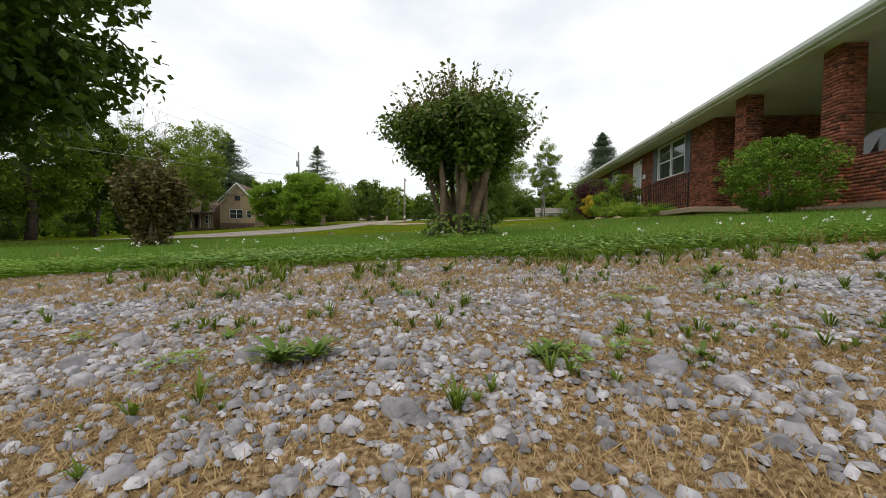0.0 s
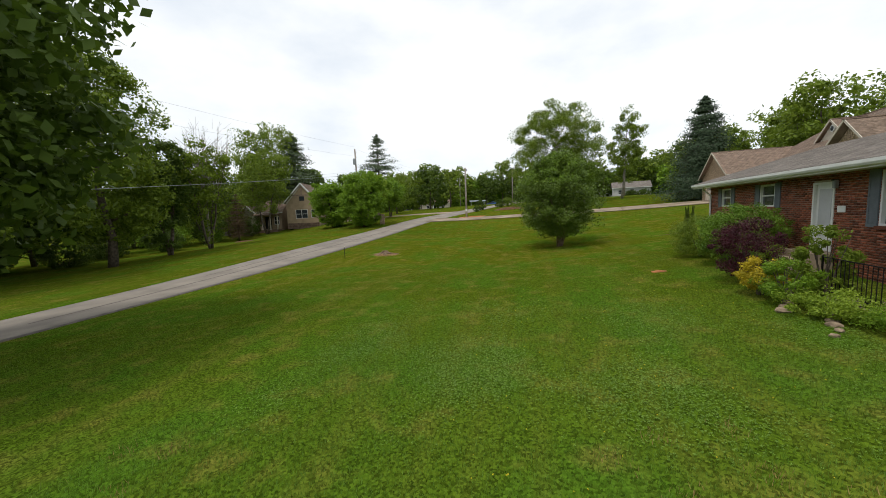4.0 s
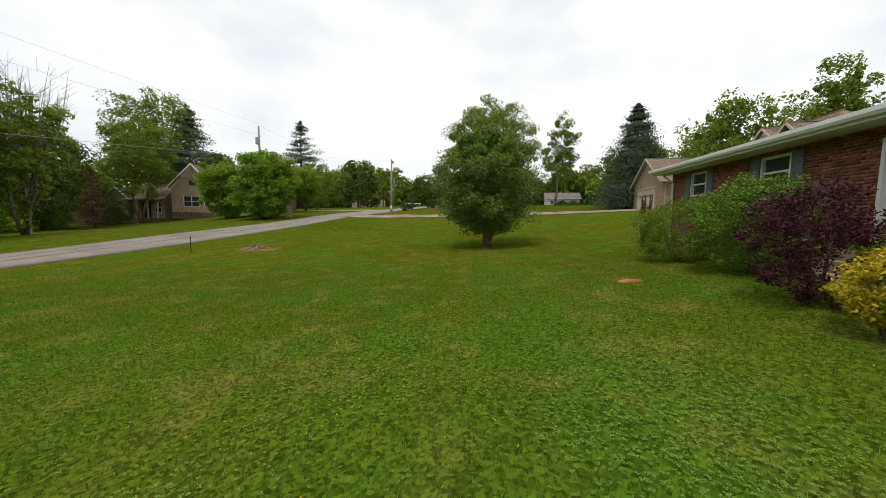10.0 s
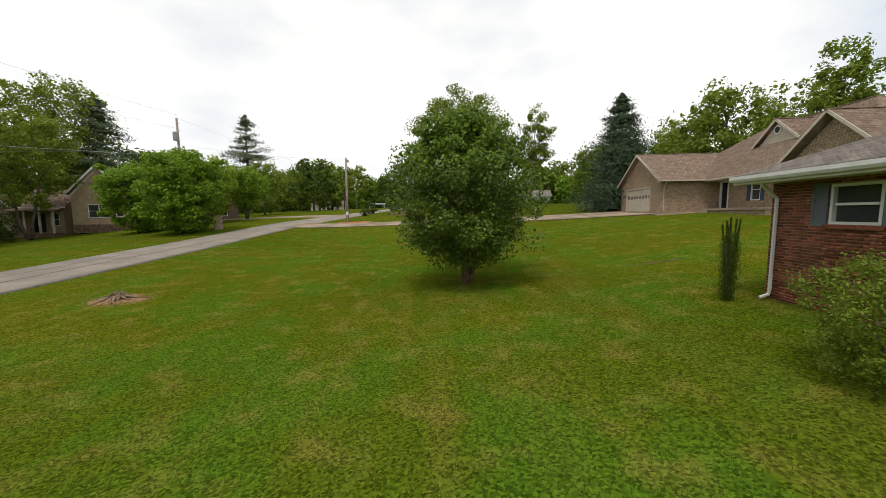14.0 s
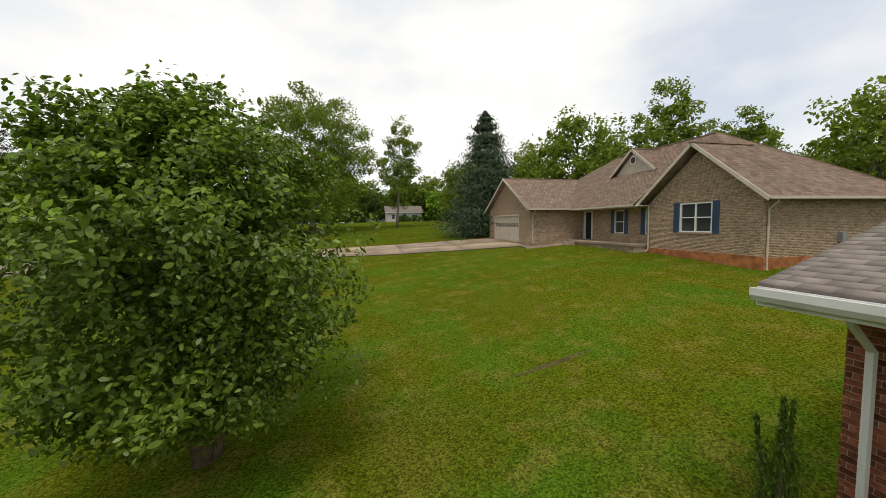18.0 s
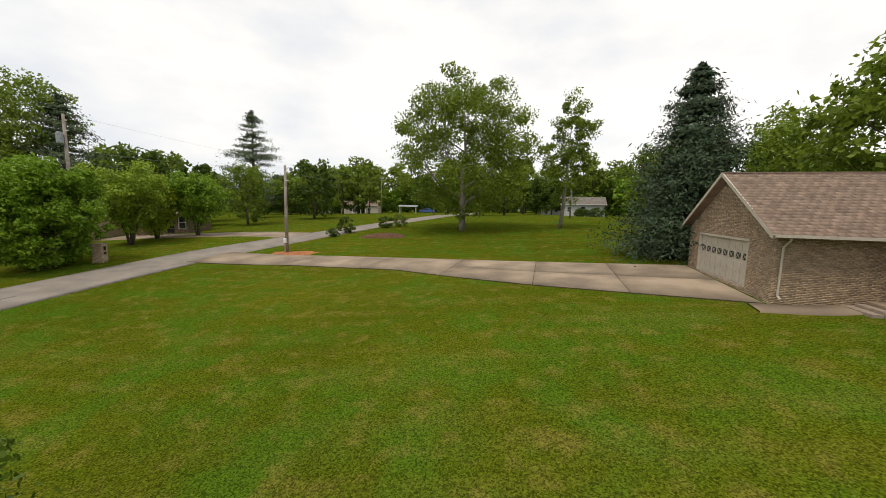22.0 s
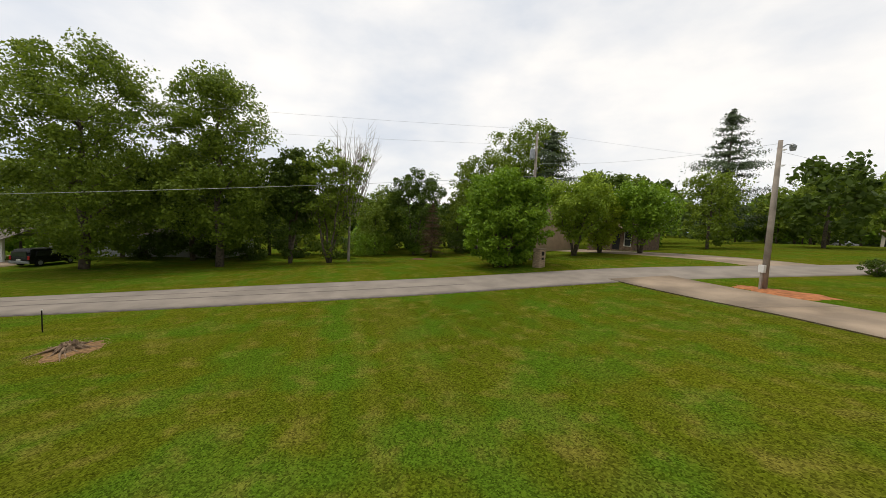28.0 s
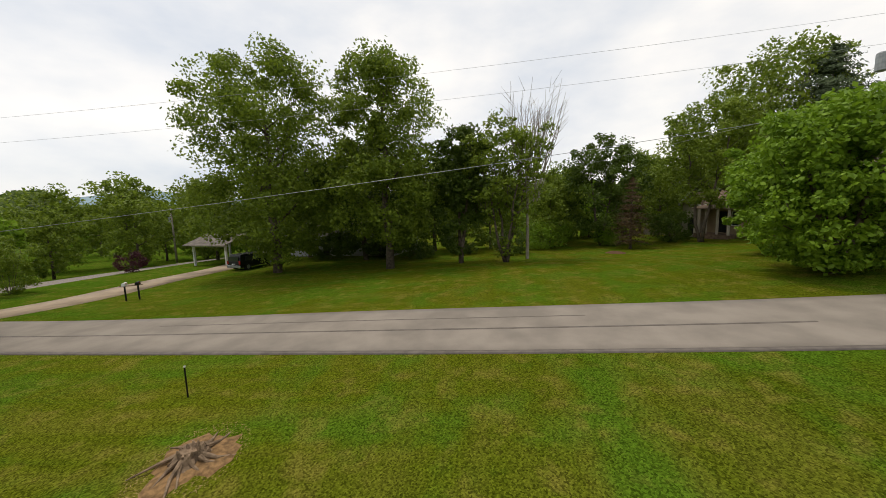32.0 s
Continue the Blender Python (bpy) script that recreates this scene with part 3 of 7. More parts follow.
def wall_with_holes(name, u0, u1, z0, z1, thick, holes, axis, at, mat, parent, label=""):
    """A wall of real thickness with openings cut through; axis is the way the wall runs, at its outer face, thick its depth (signed)."""
    us = sorted({u0, u1, *[h for hole in holes for h in hole[:2]]})
    zs = sorted({z0, z1, *[h for hole in holes for h in hole[2:]]})
    bm = bmesh.new()
    for a, b in zip(us, us[1:]):
        for c, d in zip(zs, zs[1:]):
            if any(a >= h[0] - 1e-6 and b <= h[1] + 1e-6 and c >= h[2] - 1e-6 and d <= h[3] + 1e-6 for h in holes):
                continue
            lo, hi = sorted((at, at + thick))
            if axis == "y":
                box(bm, lo, a, c, hi, b, d)
            else:
                box(bm, a, lo, c, b, hi, d)
    bmesh.ops.remove_doubles(bm, verts=bm.verts, dist=1e-5)
    return part(name, bm, mat, parent, label)


def roof_slope(name, corners, mat, parent, rows=18, thick=0.05, label=""):
    """A roof plane from eave-left, eave-right, ridge-right, ridge-left, in overlapping shingle courses of tabs."""
    a, b, c, d = [np.array(p, float) for p in corners]
    normal = np.cross(b - a, d - a)
    normal /= np.linalg.norm(normal)
    normal *= 1 if normal[2] > 0 else -1
    verts, faces = [], []
    rnd = np.random.RandomState(rows)

    def quad8(p0, p1, p2, p3, lo, hi):
        k = len(verts)
        for p in (p0, p1):
            verts.append(p + normal * lo)
        for p in (p2, p3):
            verts.append(p + normal * (lo * 0.25))
        verts.extend([p0 + normal * hi, p1 + normal * hi, p2 + normal * (hi * 0.4), p3 + normal * (hi * 0.4)])
        faces.extend([(k + 4, k + 5, k + 6, k + 7), (k, k + 1, k + 5, k + 4), (k + 1, k + 2, k + 6, k + 5), (k + 3, k, k + 4, k + 7)])

    for r in range(rows):
        f0, f1 = r / rows, (r + 1) / rows
        e0, e1 = a + (d - a) * f0, b + (c - b) * f0
        t0, t1 = a + (d - a) * f1, b + (c - b) * f1
        n = max(1, int(np.linalg.norm(e1 - e0) / 0.32))
        cuts = [0.0, *[(k + 0.5 * (r % 2) + 0.12 * rnd.rand()) / n for k in range(1, n)], 1.0]
        for s0, s1 in zip(cuts, cuts[1:]):
            hi = 0.012 + 0.006 * rnd.rand()
            quad8(e0 + (e1 - e0) * s0, e0 + (e1 - e0) * (s1 - 0.008 / max(1, n)), t0 + (t1 - t0) * (s1 - 0.008 / max(1, n)), t0 + (t1 - t0) * s0, 0.0, hi)
    k = len(verts)
    for p in (a, b, c, d):
        verts.append(p)
    for p in (a, b, c, d):
        verts.append(p - normal * thick)
    faces.extend([(k, k + 1, k + 2, k + 3), (k + 4, k + 7, k + 6, k + 5), (k, k + 4, k + 5, k + 1), (k + 1, k + 5, k + 6, k + 2), (k + 2, k + 6, k + 7, k + 3), (k + 3, k + 7, k + 4, k)])
    ob = link(name, fast_mesh(name, np.array(verts), np.array(faces)), mat, parent, label)
    return ob


def beam(name, p, q, w, h, mat, parent, label=""):
    """A straight board from p to q, w wide and h high."""
    p, q = Vector(p), Vector(q)
    d = (q - p).normalized()
    side = d.cross(Vector((0, 0, 1)))
    side = side.normalized() if side.length > 1e-4 else Vector((1, 0, 0))
    up = side.cross(d)
    bm = bmesh.new()
    vs = [bm.verts.new(e + side * (sx * w / 2) + up * (sz * h / 2)) for e in (p, q) for sx, sz in ((-1, -1), (1, -1), (1, 1), (-1, 1))]
    for f in ((0, 1, 2, 3), (7, 6, 5, 4), (0, 4, 5, 1), (1, 5, 6, 2), (2, 6, 7, 3), (3, 7, 4, 0)):
        bm.faces.new([vs[i] for i in f])
    bmesh.ops.recalc_face_normals(bm, faces=bm.faces)
    return part(name, bm, mat, parent, label)


def window(parent, axis, at, out, u0, u1, z0, z1, panes=2, shutters=None, sill=None, casing=None):
    """A sash window in an opening: casing, glass, blind, muntins; out is +1 or -1, the way that it faces along the other axis."""
    def B(name, ua, ub, za, zb, d0, d1, mat, to, label=""):
        lo, hi = sorted((at + out * d0, at + out * d1))
        bm = boxed(lo, ua, za, hi, ub, zb) if axis == "y" else boxed(ua, lo, za, ub, hi, zb)
        return part(name, bm, mat, to, label)

    c = casing or M["white"]
    w = B("window", u0, u1, z0, z1, -0.10, -0.075, M["blind"], parent)
    t = 0.055
    mid = (z0 + z1) / 2
    for n, ua, ub, za, zb in (("frame_top", u0, u1, z1 - t, z1), ("frame_bottom", u0, u1, z0, z0 + t), ("frame_side", u0, u0 + t, z0 + t, z1 - t), ("frame_side", u1 - t, u1, z0 + t, z1 - t)):
        B(n, ua, ub, za, zb, -0.07, 0.02, c, w)
    wide = (u1 - u0 - 2 * t) / panes
    for k in range(panes):
        a, b = u0 + t + k * wide, u0 + t + (k + 1) * wide
        if k:
            B("mullion", a - 0.035, a + 0.035, z0 + t, z1 - t, -0.06, 0.012, c, w)
        B("meeting_rail", a + 0.036, b - 0.036, mid - 0.025, mid + 0.025, -0.055, 0.004, c, w)
        B("pane", a + 0.03, b - 0.03, mid + 0.026, z1 - t, -0.05, -0.044, M["glass"], w)
        B("pane", a + 0.03, b - 0.03, z0 + t, mid - 0.026, -0.058, -0.052, M["glass"], w)
    if sill is not None:
        B("sill", u0 - 0.08, u1 + 0.08, z0 - 0.09, z0 - 0.002, 0.0, 0.06, sill, w)
    if shutters is not None:
        for a, b in ((u0 - 0.36, u0 - 0.03), (u1 + 0.03, u1 + 0.36)):
            s = B("shutter", a, b, z0 - 0.04, z1 + 0.04, 0.014, 0.03, shutters, parent)
            for n, ua, ub, za, zb in (("stile", a, a + 0.05, z0 - 0.04, z1 + 0.04), ("stile", b - 0.05, b, z0 - 0.04, z1 + 0.04), ("rail", a + 0.05, b - 0.05, z0 - 0.04, z0 + 0.04), ("rail", a + 0.05, b - 0.05, mid - 0.04, mid + 0.04), ("rail", a + 0.05, b - 0.05, z1 - 0.04, z1 + 0.04)):
                B(n, ua, ub, za, zb, 0.031, 0.045, shutters, s)
            bm = bmesh.new()
            n = int((z1 - z0) / 0.045)
            for i in range(n):
                z = z0 + 0.05 + i * (z1 - z0 - 0.08) / n
                if abs(z - mid) < 0.06:
                    continue
                lo, hi = sorted((at + out * 0.03, at + out * 0.041))
                if axis == "y":
                    box(bm, lo, a + 0.05, z, hi, b - 0.05, z + 0.022)
                else:
                    box(bm, a + 0.05, lo, z, b - 0.05, hi, z + 0.022)
            part("louvres", bm, shutters, s)["kind"] = "stuff"
    return w


def downspout(parent, x, y, z_top, z_bottom, away, mat, off=0.42):
    """A gutter pipe that bends in under the eave, runs down the wall and kicks out at the foot; away is the unit way from the wall."""
    ax, ay = away
    pts = [(x + ax * off, y + ay * off, z_top), (x + ax * off, y + ay * off, z_top - 0.12), (x + ax * 0.07, y + ay * 0.07, z_top - 0.42), (x + ax * 0.07, y + ay * 0.07, z_bottom + 0.25), (x + ax * 0.09, y + ay * 0.09, z_bottom + 0.12), (x + ax * 0.3, y + ay * 0.3, z_bottom + 0.04)]
    return part("downspout", tube(bmesh.new(), pts, [0.042] * 6, 6), mat, parent)


# ---- the brick ranch house with its carport ----
H1 = thing("brick_house", (9.72, 20.0, 0.0), "long low red brick house with grey roof and open carport", "house", turn=-5.0)
F1, E1, R1, RZ = 2.2, 5.78, 4.6, 7.35   # foot, eave, ridge offset, ridge height
Y0, Y1, DEPTH = -3.7, 10.35, 9.2
big_win, door1, win_a, win_b = (-2.1, 0.02, 4.18, 5.55), (1.58, 2.5, 3.34, 5.38), (4.55, 5.55, 4.66, 5.48), (8.0, 8.95, 4.66, 5.48)
holes1 = [big_win, door1, win_a, win_b]
wall_with_holes("front_wall", Y0, Y1, F1, 5.62, 0.2, holes1, "y", 0.0, M["mortar"], H1)
wall_with_holes("far_wall", 0.2, DEPTH, F1, 5.62, -0.2, [], "x", Y1, M["mortar"], H1)
wall_with_holes("carport_wall", 0.2, DEPTH, F1 - 0.6, 5.62, 0.2, [(3.0, 3.9, 2.6, 4.7)], "x", Y0, M["mortar"], H1)
wall_with_holes("back_wall", Y0 + 0.2, Y1 - 0.2, F1, 5.62, -0.2, [], "y", DEPTH, M["mortar"], H1)
part("inner_floor", boxed(0.22, Y0 + 0.22, 3.1, DEPTH - 0.22, Y1 - 0.22, 3.2), M["dark"], H1)
for q in (-1.0, 4.0, 7.0):
    part("inner_partition", boxed(1.6, q - 1.6, 3.2, 1.7, q + 1.6, 5.6), M["dark"], H1)
fb = brick_field(Y0, Y1, F1, 5.6, [(a - 0.005, b + 0.005, c - 0.09, d + 0.005) for a, b, c, d in holes1])
front = lambda p: np.column_stack([-p[:, 2], p[:, 0], p[:, 1]])
near_bricks = [r for r in fb if r[0] > 8.9 and r[2] > 3.2]
near_bricks = near_bricks[-300:]
nb = set(near_bricks)
b1 = link("brickwork", brick_mesh("brickwork", [r for r in fb if r not in nb], front, seed=3), M["brick"], H1)
b1["kind"] = "stuff"
far_f = brick_field(0.0, DEPTH, F1, 5.6, [], seed=4)
b2 = link("brickwork", brick_mesh("brickwork_end", far_f, lambda p: np.column_stack([p[:, 0], Y1 + p[:, 2], p[:, 1]]), seed=4), M["brick"], H1)
b2["kind"] = "stuff"
near_f = brick_field(0.0, 2.98, F1, 5.6, [], seed=5)
b3 = link("brickwork", brick_mesh("brickwork_carport", near_f, lambda p: np.column_stack([p[:, 0], Y0 - p[:, 2], p[:, 1]]), seed=5), M["brick"], H1)
b3["kind"] = "stuff"
window(H1, "y", 0.0, -1, *big_win, panes=2, shutters=M["greyshutter"], sill=M["brick"])
window(H1, "y", 0.0, -1, *win_a, panes=1, shutters=M["greyshutter"], sill=M["brick"])
window(H1, "y", 0.0, -1, *win_b, panes=1, shutters=M["greyshutter"], sill=M["brick"])
dr = part("door", boxed(0.05, door1[0] + 0.07, door1[2], 0.09, door1[1] - 0.07, door1[3] - 0.07), M["white"], H1, "white glazed storm door")
for n, a, b, c, d in (("door_frame", door1[0], door1[0] + 0.07, door1[2], door1[3]), ("door_frame", door1[1] - 0.07, door1[1], door1[2], door1[3]), ("door_head", door1[0] + 0.07, door1[1] - 0.07, door1[3] - 0.07, door1[3])):
    part(n, boxed(-0.03, a, c, 0.12, b, d), M["white"], dr)
part("pane", boxed(0.03, door1[0] + 0.2, door1[2] + 0.75, 0.046, door1[1] - 0.2, door1[3] - 0.2), M["siding"], dr)
part("handle", boxed(0.0, door1[0] + 0.1, 4.3, 0.046, door1[0] + 0.13, 4.45), M["steel"], dr)
part("sign", boxed(-0.035, 1.12, 4.5, -0.018, 1.42, 4.68), M["white"], H1, "small white notice board")
lamp = part("wall_lamp", boxed(-0.12, 1.43, 5.18, -0.018, 1.55, 5.42, 0.02), M["steel"], H1)
part("lamp_arm", boxed(-0.16, 1.46, 5.4, -0.02, 1.52, 5.44), M["iron"], lamp)
# roof, gutter, soffit
CY0, OV = -10.75, 0.62
ye0, ye1 = CY0 - 0.45, Y1 + 0.45
roof = roof_slope("roof_front", [(-OV, ye0, E1 + 0.05), (-OV, ye1, E1 + 0.05), (R1, ye1, RZ), (R1, ye0, RZ)], M["greyshingle"], H1, rows=36)
roof_slope("roof_back", [(DEPTH + OV, ye1, E1 + 0.05), (DEPTH + OV, ye0, E1 + 0.05), (R1, ye0, RZ), (R1, ye1, RZ)], M["greyshingle"], H1, rows=14)
part("soffit", boxed(-OV + 0.02, ye0 + 0.05, 5.62, 0.0, ye1 - 0.05, 5.66), M["soffit"], H1)
part("fascia", boxed(-OV - 0.02, ye0, 5.6, -OV + 0.02, ye1, 5.8), M["white"], H1)
prof = [(-OV - 0.022, 5.66), (-OV - 0.10, 5.66), (-OV - 0.135, 5.72), (-OV - 0.135, 5.80), (-OV - 0.11, 5.80), (-OV - 0.11, 5.735), (-OV - 0.09, 5.685), (-OV - 0.022, 5.685)]
part("gutter", prism(prof, ye0, ye1, "y"), M["white"], H1)
part("soffit_back", boxed(DEPTH, ye0 + 0.05, 5.62, DEPTH + OV, ye1 - 0.05, 5.66), M["soffit"], H1)
for y in (ye0, ye1 - 0.06):
    beam("rake_board", (-OV, y + 0.03, E1 - 0.1), (R1, y + 0.03, RZ - 0.15), 0.05, 0.18, M["white"], H1)
    beam("rake_board", (DEPTH + OV, y + 0.03, E1 - 0.1), (R1, y + 0.03, RZ - 0.15), 0.05, 0.18, M["white"], H1)
part("gable_far", prism([(0.0, 5.63), (DEPTH, 5.63), (R1, RZ - 0.12)], Y1 - 0.2, Y1 - 0.02, "y"), M["siding"], H1)
part("gable_near", prism([(-0.3, 5.68), (DEPTH + 0.3, 5.68), (R1, RZ - 0.1)], CY0 - 0.12, CY0, "y"), M["white"], H1)
part("carport_ceiling", boxed(-0.02, CY0, 5.63, DEPTH, Y0, 5.67), M["soffit"], H1)
part("carport_beam", boxed(-0.35, CY0 - 0.12, 5.36, DEPTH, CY0 + 0.12, 5.62), M["white"], H1)
part("ceiling_light", tube(bmesh.new(), [(2.6, -8.0, 5.63), (2.6, -8.0, 5.52), (2.6, -8.0, 5.45)], [0.16, 0.17, 0.08], 10), M["iron"], H1, "round dark ceiling light")
for y in (-5.35, -7.95, CY0 + 0.05):
    zb = gz(8.3, 20 + y) - 0.3
    po = part("post", boxed(-0.28, y - 0.2, zb, 0.12, y + 0.2, 5.62), M["mortar"], H1, "square red brick carport post")
    rects = []
    for side in range(4):
        rects.append(brick_field(-0.205, 0.205, zb, 5.6, []))
    for side, pl in enumerate((lambda p, y=y: np.column_stack([-0.28 - p[:, 2], y + p[:, 0], p[:, 1]]), lambda p, y=y: np.column_stack([0.12 + p[:, 2], y + p[:, 0], p[:, 1]]), lambda p, y=y: np.column_stack([-0.08 + p[:, 0], y - 0.2 - p[:, 2], p[:, 1]]), lambda p, y=y: np.column_stack([-0.08 + p[:, 0], y + 0.2 + p[:, 2], p[:, 1]]))):
        o = link("brick_face", brick_mesh("brick_face", rects[side], pl, seed=side), M["brick"], po)
        o["kind"] = "stuff"
part("carport_floor", boxed(-0.4, CY0 - 0.3, 1.0, DEPTH, Y0 - 0.02, 2.5), M["concrete"], H1)
low = wall_with_holes("low_wall", CY0 + 0.3, -5.6, 1.2, 3.4, 0.2, [], "y", -0.16, M["mortar"], H1)
o = link("brickwork", brick_mesh("brickwork_low", brick_field(CY0 + 0.3, -5.6, 1.2, 3.4, []), lambda p: np.column_stack([-0.16 - p[:, 2], p[:, 0], p[:, 1]]), seed=9), M["brick"], H1)
o["kind"] = "stuff"
porch = part("porch_slab", boxed(-1.75, -6.0, 2.51, -0.42, 4.9, 2.65, 0.015), M["concrete"], H1, "pale concrete porch slab")
part("porch_foot", boxed(-1.6, -5.9, 1.2, -0.43, 4.8, 2.505), M["mortar"], H1)
o = link("brickwork", brick_mesh("brickwork_porch", brick_field(-5.9, 4.8, 1.2, 2.5, []), lambda p: np.column_stack([-1.6 - p[:, 2], p[:, 0], p[:, 1]]), seed=11), M["brick"], H1)
o["kind"] = "stuff"
for k in range(3):
    part("step", boxed(-1.15 + 0.3 * k, 1.4, 2.65 + 0.22 * k, -0.03, 2.8, 2.87 + 0.22 * k), M["concrete"], H1)
downspout(H1, 0.0, Y1 - 0.2, 5.66, gz(10.5, 30.1), (-1, 0), M["white"])
downspout(H1, -0.28, CY0 + 0.35, 5.66, gz(8.0, 8.4), (-1, 0), M["white"], off=0.36)
# porch railing of thin black bars
rail = thing("porch_railing", (9.72, 20.0, 0.0), "thin black iron railing along the porch slab", "railing", turn=-5.0)
for y in (-5.6, -3.3, -1.05):
    part("post", boxed(-1.68, y - 0.015, 2.65, -1.65, y + 0.015, 3.58), M["iron"], rail)
for z in (2.75, 3.53):
    part("bar", boxed(-1.675, -5.58, z, -1.655, -1.07, z + 0.025), M["iron"], rail)
for k in range(36):
    y = -5.47 + k * 0.12
    part("baluster", boxed(-1.671, y - 0.006, 2.775, -1.659, y + 0.006, 3.53), M["iron"], rail)

# ---- the tan brick neighbour ----
H2 = thing("tan_house", (-5.35, -0.83, 0), "tan brick house with brown hipped roof, garage and front gable", "house", turn=-9.0)
FZ = 4.0
gd = (57.3, 62.6, 5.05, 7.2)
wall_with_holes("garage_front", 55.4, 64.0, FZ, 7.62, 0.2, [gd], "y", 18.4, M["tanmortar"], H2)
wall_with_holes("garage_side", 18.6, 22.8, FZ, 7.62, 0.2, [], "x", 55.4, M["tanmortar"], H2)
nd, nw1, nw2 = (54.1, 55.15, 5.25, 7.35), (50.85, 51.75, 5.75, 7.25), (48.62, 49.05, 5.75, 7.25)
wall_with_holes("porch_wall", 48.25, 55.4, FZ, 7.62, 0.2, [nd, nw1, nw2], "y", 22.8, M["tanmortar"], H2)
gw = (44.35, 46.1, 5.95, 7.4)
wall_with_holes("gable_wall", 42.15, 48.25, FZ - 0.3, 7.45, 0.2, [gw], "y", 22.2, M["tanmortar"], H2)
wall_with_holes("wing_side", 22.4, 22.8, FZ, 7.62, -0.2, [], "x", 48.25, M["tanmortar"], H2)
wall_with_holes("south_wall", 22.4, 31.0, FZ - 0.3, 7.45, 0.2, [], "x", 42.15, M["tanmortar"], H2)
wall_with_holes("north_wall", 18.6, 31.0, FZ, 7.62, -0.2, [], "x", 64.0, M["tanmortar"], H2)
wall_with_holes("back_wall", 42.15, 64.0, FZ, 7.62, -0.2, [], "y", 31.2, M["tanmortar"], H2)
part("inner_floor", boxed(23.1, 42.45, 4.9, 30.9, 63.7, 5.0), M["dark"], H2)


def tan_bricks(rects, place, seed):
    ob = link("brickwork", brick_mesh("tan_brickwork", rects, place, seed=seed), M["tanbrick"], H2)
    ob["kind"] = "stuff"


along_y = lambda x: (lambda p: np.column_stack([x - p[:, 2], p[:, 0], p[:, 1]]))
along_x = lambda y: (lambda p: np.column_stack([p[:, 0], y - p[:, 2], p[:, 1]]))
grow = lambda h: (h[0] - 0.004, h[1] + 0.004, h[2] - 0.004, h[3] + 0.004)
tan_bricks(brick_field(55.4, 64.0, FZ, 7.6, [grow(gd)]), along_y(18.4), 21)
tan_bricks(brick_field(18.4, 22.8, FZ, 7.6, []), along_x(55.4), 22)
tan_bricks(brick_field(48.25, 55.4, FZ, 7.6, [grow(h) for h in (nd, nw1, nw2)]), along_y(22.8), 23)
tan_bricks(brick_field(42.15, 48.25, FZ - 0.3, 7.43, [grow(gw)]), along_y(22.2), 24)
tan_bricks(brick_field(22.2, 31.0, FZ - 0.3, 7.43, []), along_x(42.15), 25)


def gable_bricks(y0, y1, z0, peak, x, seed):
    """A brick gable: courses shortened along the rakes."""
    part("gable", prism([(y0, z0), (y1, z0), ((y0 + y1) / 2, peak)], x + 0.01, x + 0.2, "x"), M["tanmortar"], H2)
    out, mid, half = [], (y0 + y1) / 2, (y1 - y0) / 2
    z, row = z0, 0
    while z < peak - 0.1:
        w = half * (1 - (z + 0.06 - z0) / (peak - z0))
        u = mid - w - (0.1 if row % 2 else 0)
        while u < mid + w:
            a, b = max(u, mid - w), min(u + 0.192, mid + w)
            if b - a > 0.03:
                out.append((a, b, z, z + 0.0565))
            u += 0.203
        z += 0.0675
        row += 1
    tan_bricks(out, along_y(x), seed)


gable_bricks(55.4, 64.0, 7.62, 10.0, 18.4, 26)
gable_bricks(42.15, 48.25, 7.45, 9.9, 22.2, 27)
# garage door in panels with a row of small lights
gdoor = part("garage_door", boxed(18.52, gd[0] + 0.1, gd[2], 18.55, gd[1] - 0.1, gd[3] - 0.1), M["cream"], H2, "cream sectional garage door with a row of small lights")
for n, a, b, c, d in (("door_frame", gd[0], gd[0] + 0.1, gd[2], gd[3]), ("door_frame", gd[1] - 0.1, gd[1], gd[2], gd[3]), ("door_head", gd[0] + 0.1, gd[1] - 0.1, gd[3] - 0.1, gd[3])):
    part(n, boxed(18.37, a, c, 18.56, b, d), M["cream"], gdoor)
for r in range(4):
    for k in range(8):
        y = gd[0] + 0.16 + k * 0.64
        z = gd[2] + 0.05 + r * 0.505
        if r == 2:
            part("light", boxed(18.50, y + 0.08, z + 0.1, 18.515, y + 0.5, z + 0.4), M["glass"], gdoor)
            beam("glazing_bar", (18.495, y + 0.08, z + 0.1), (18.495, y + 0.5, z + 0.4), 0.012, 0.02, M["cream"], gdoor)
            beam("glazing_bar", (18.495, y + 0.5, z + 0.1), (18.495, y + 0.08, z + 0.4), 0.012, 0.02, M["cream"], gdoor)
        else:
            part("panel", boxed(18.50, y, z, 18.516, y + 0.56, z + 0.45, 0.004), M["cream"], gdoor)
d2 = part("door", boxed(22.87, nd[0] + 0.12, nd[2], 22.91, nd[1] - 0.12, nd[3] - 0.1), M["dark"], H2, "dark front door in a white frame")
for n, a, b, c, d in (("door_frame", nd[0], nd[0] + 0.12, nd[2], nd[3]), ("door_frame", nd[1] - 0.12, nd[1], nd[2], nd[3]), ("door_head", nd[0] + 0.12, nd[1] - 0.12, nd[3] - 0.1, nd[3])):
    part(n, boxed(22.75, a, c, 22.93, b, d), M["white"], d2)
part("handle", boxed(22.82, nd[0] + 0.16, 6.1, 22.865, nd[0] + 0.2, 6.25), M["steel"], d2)
window(H2, "y", 22.8, -1, *nw1, panes=1, shutters=M["navyshutter"])
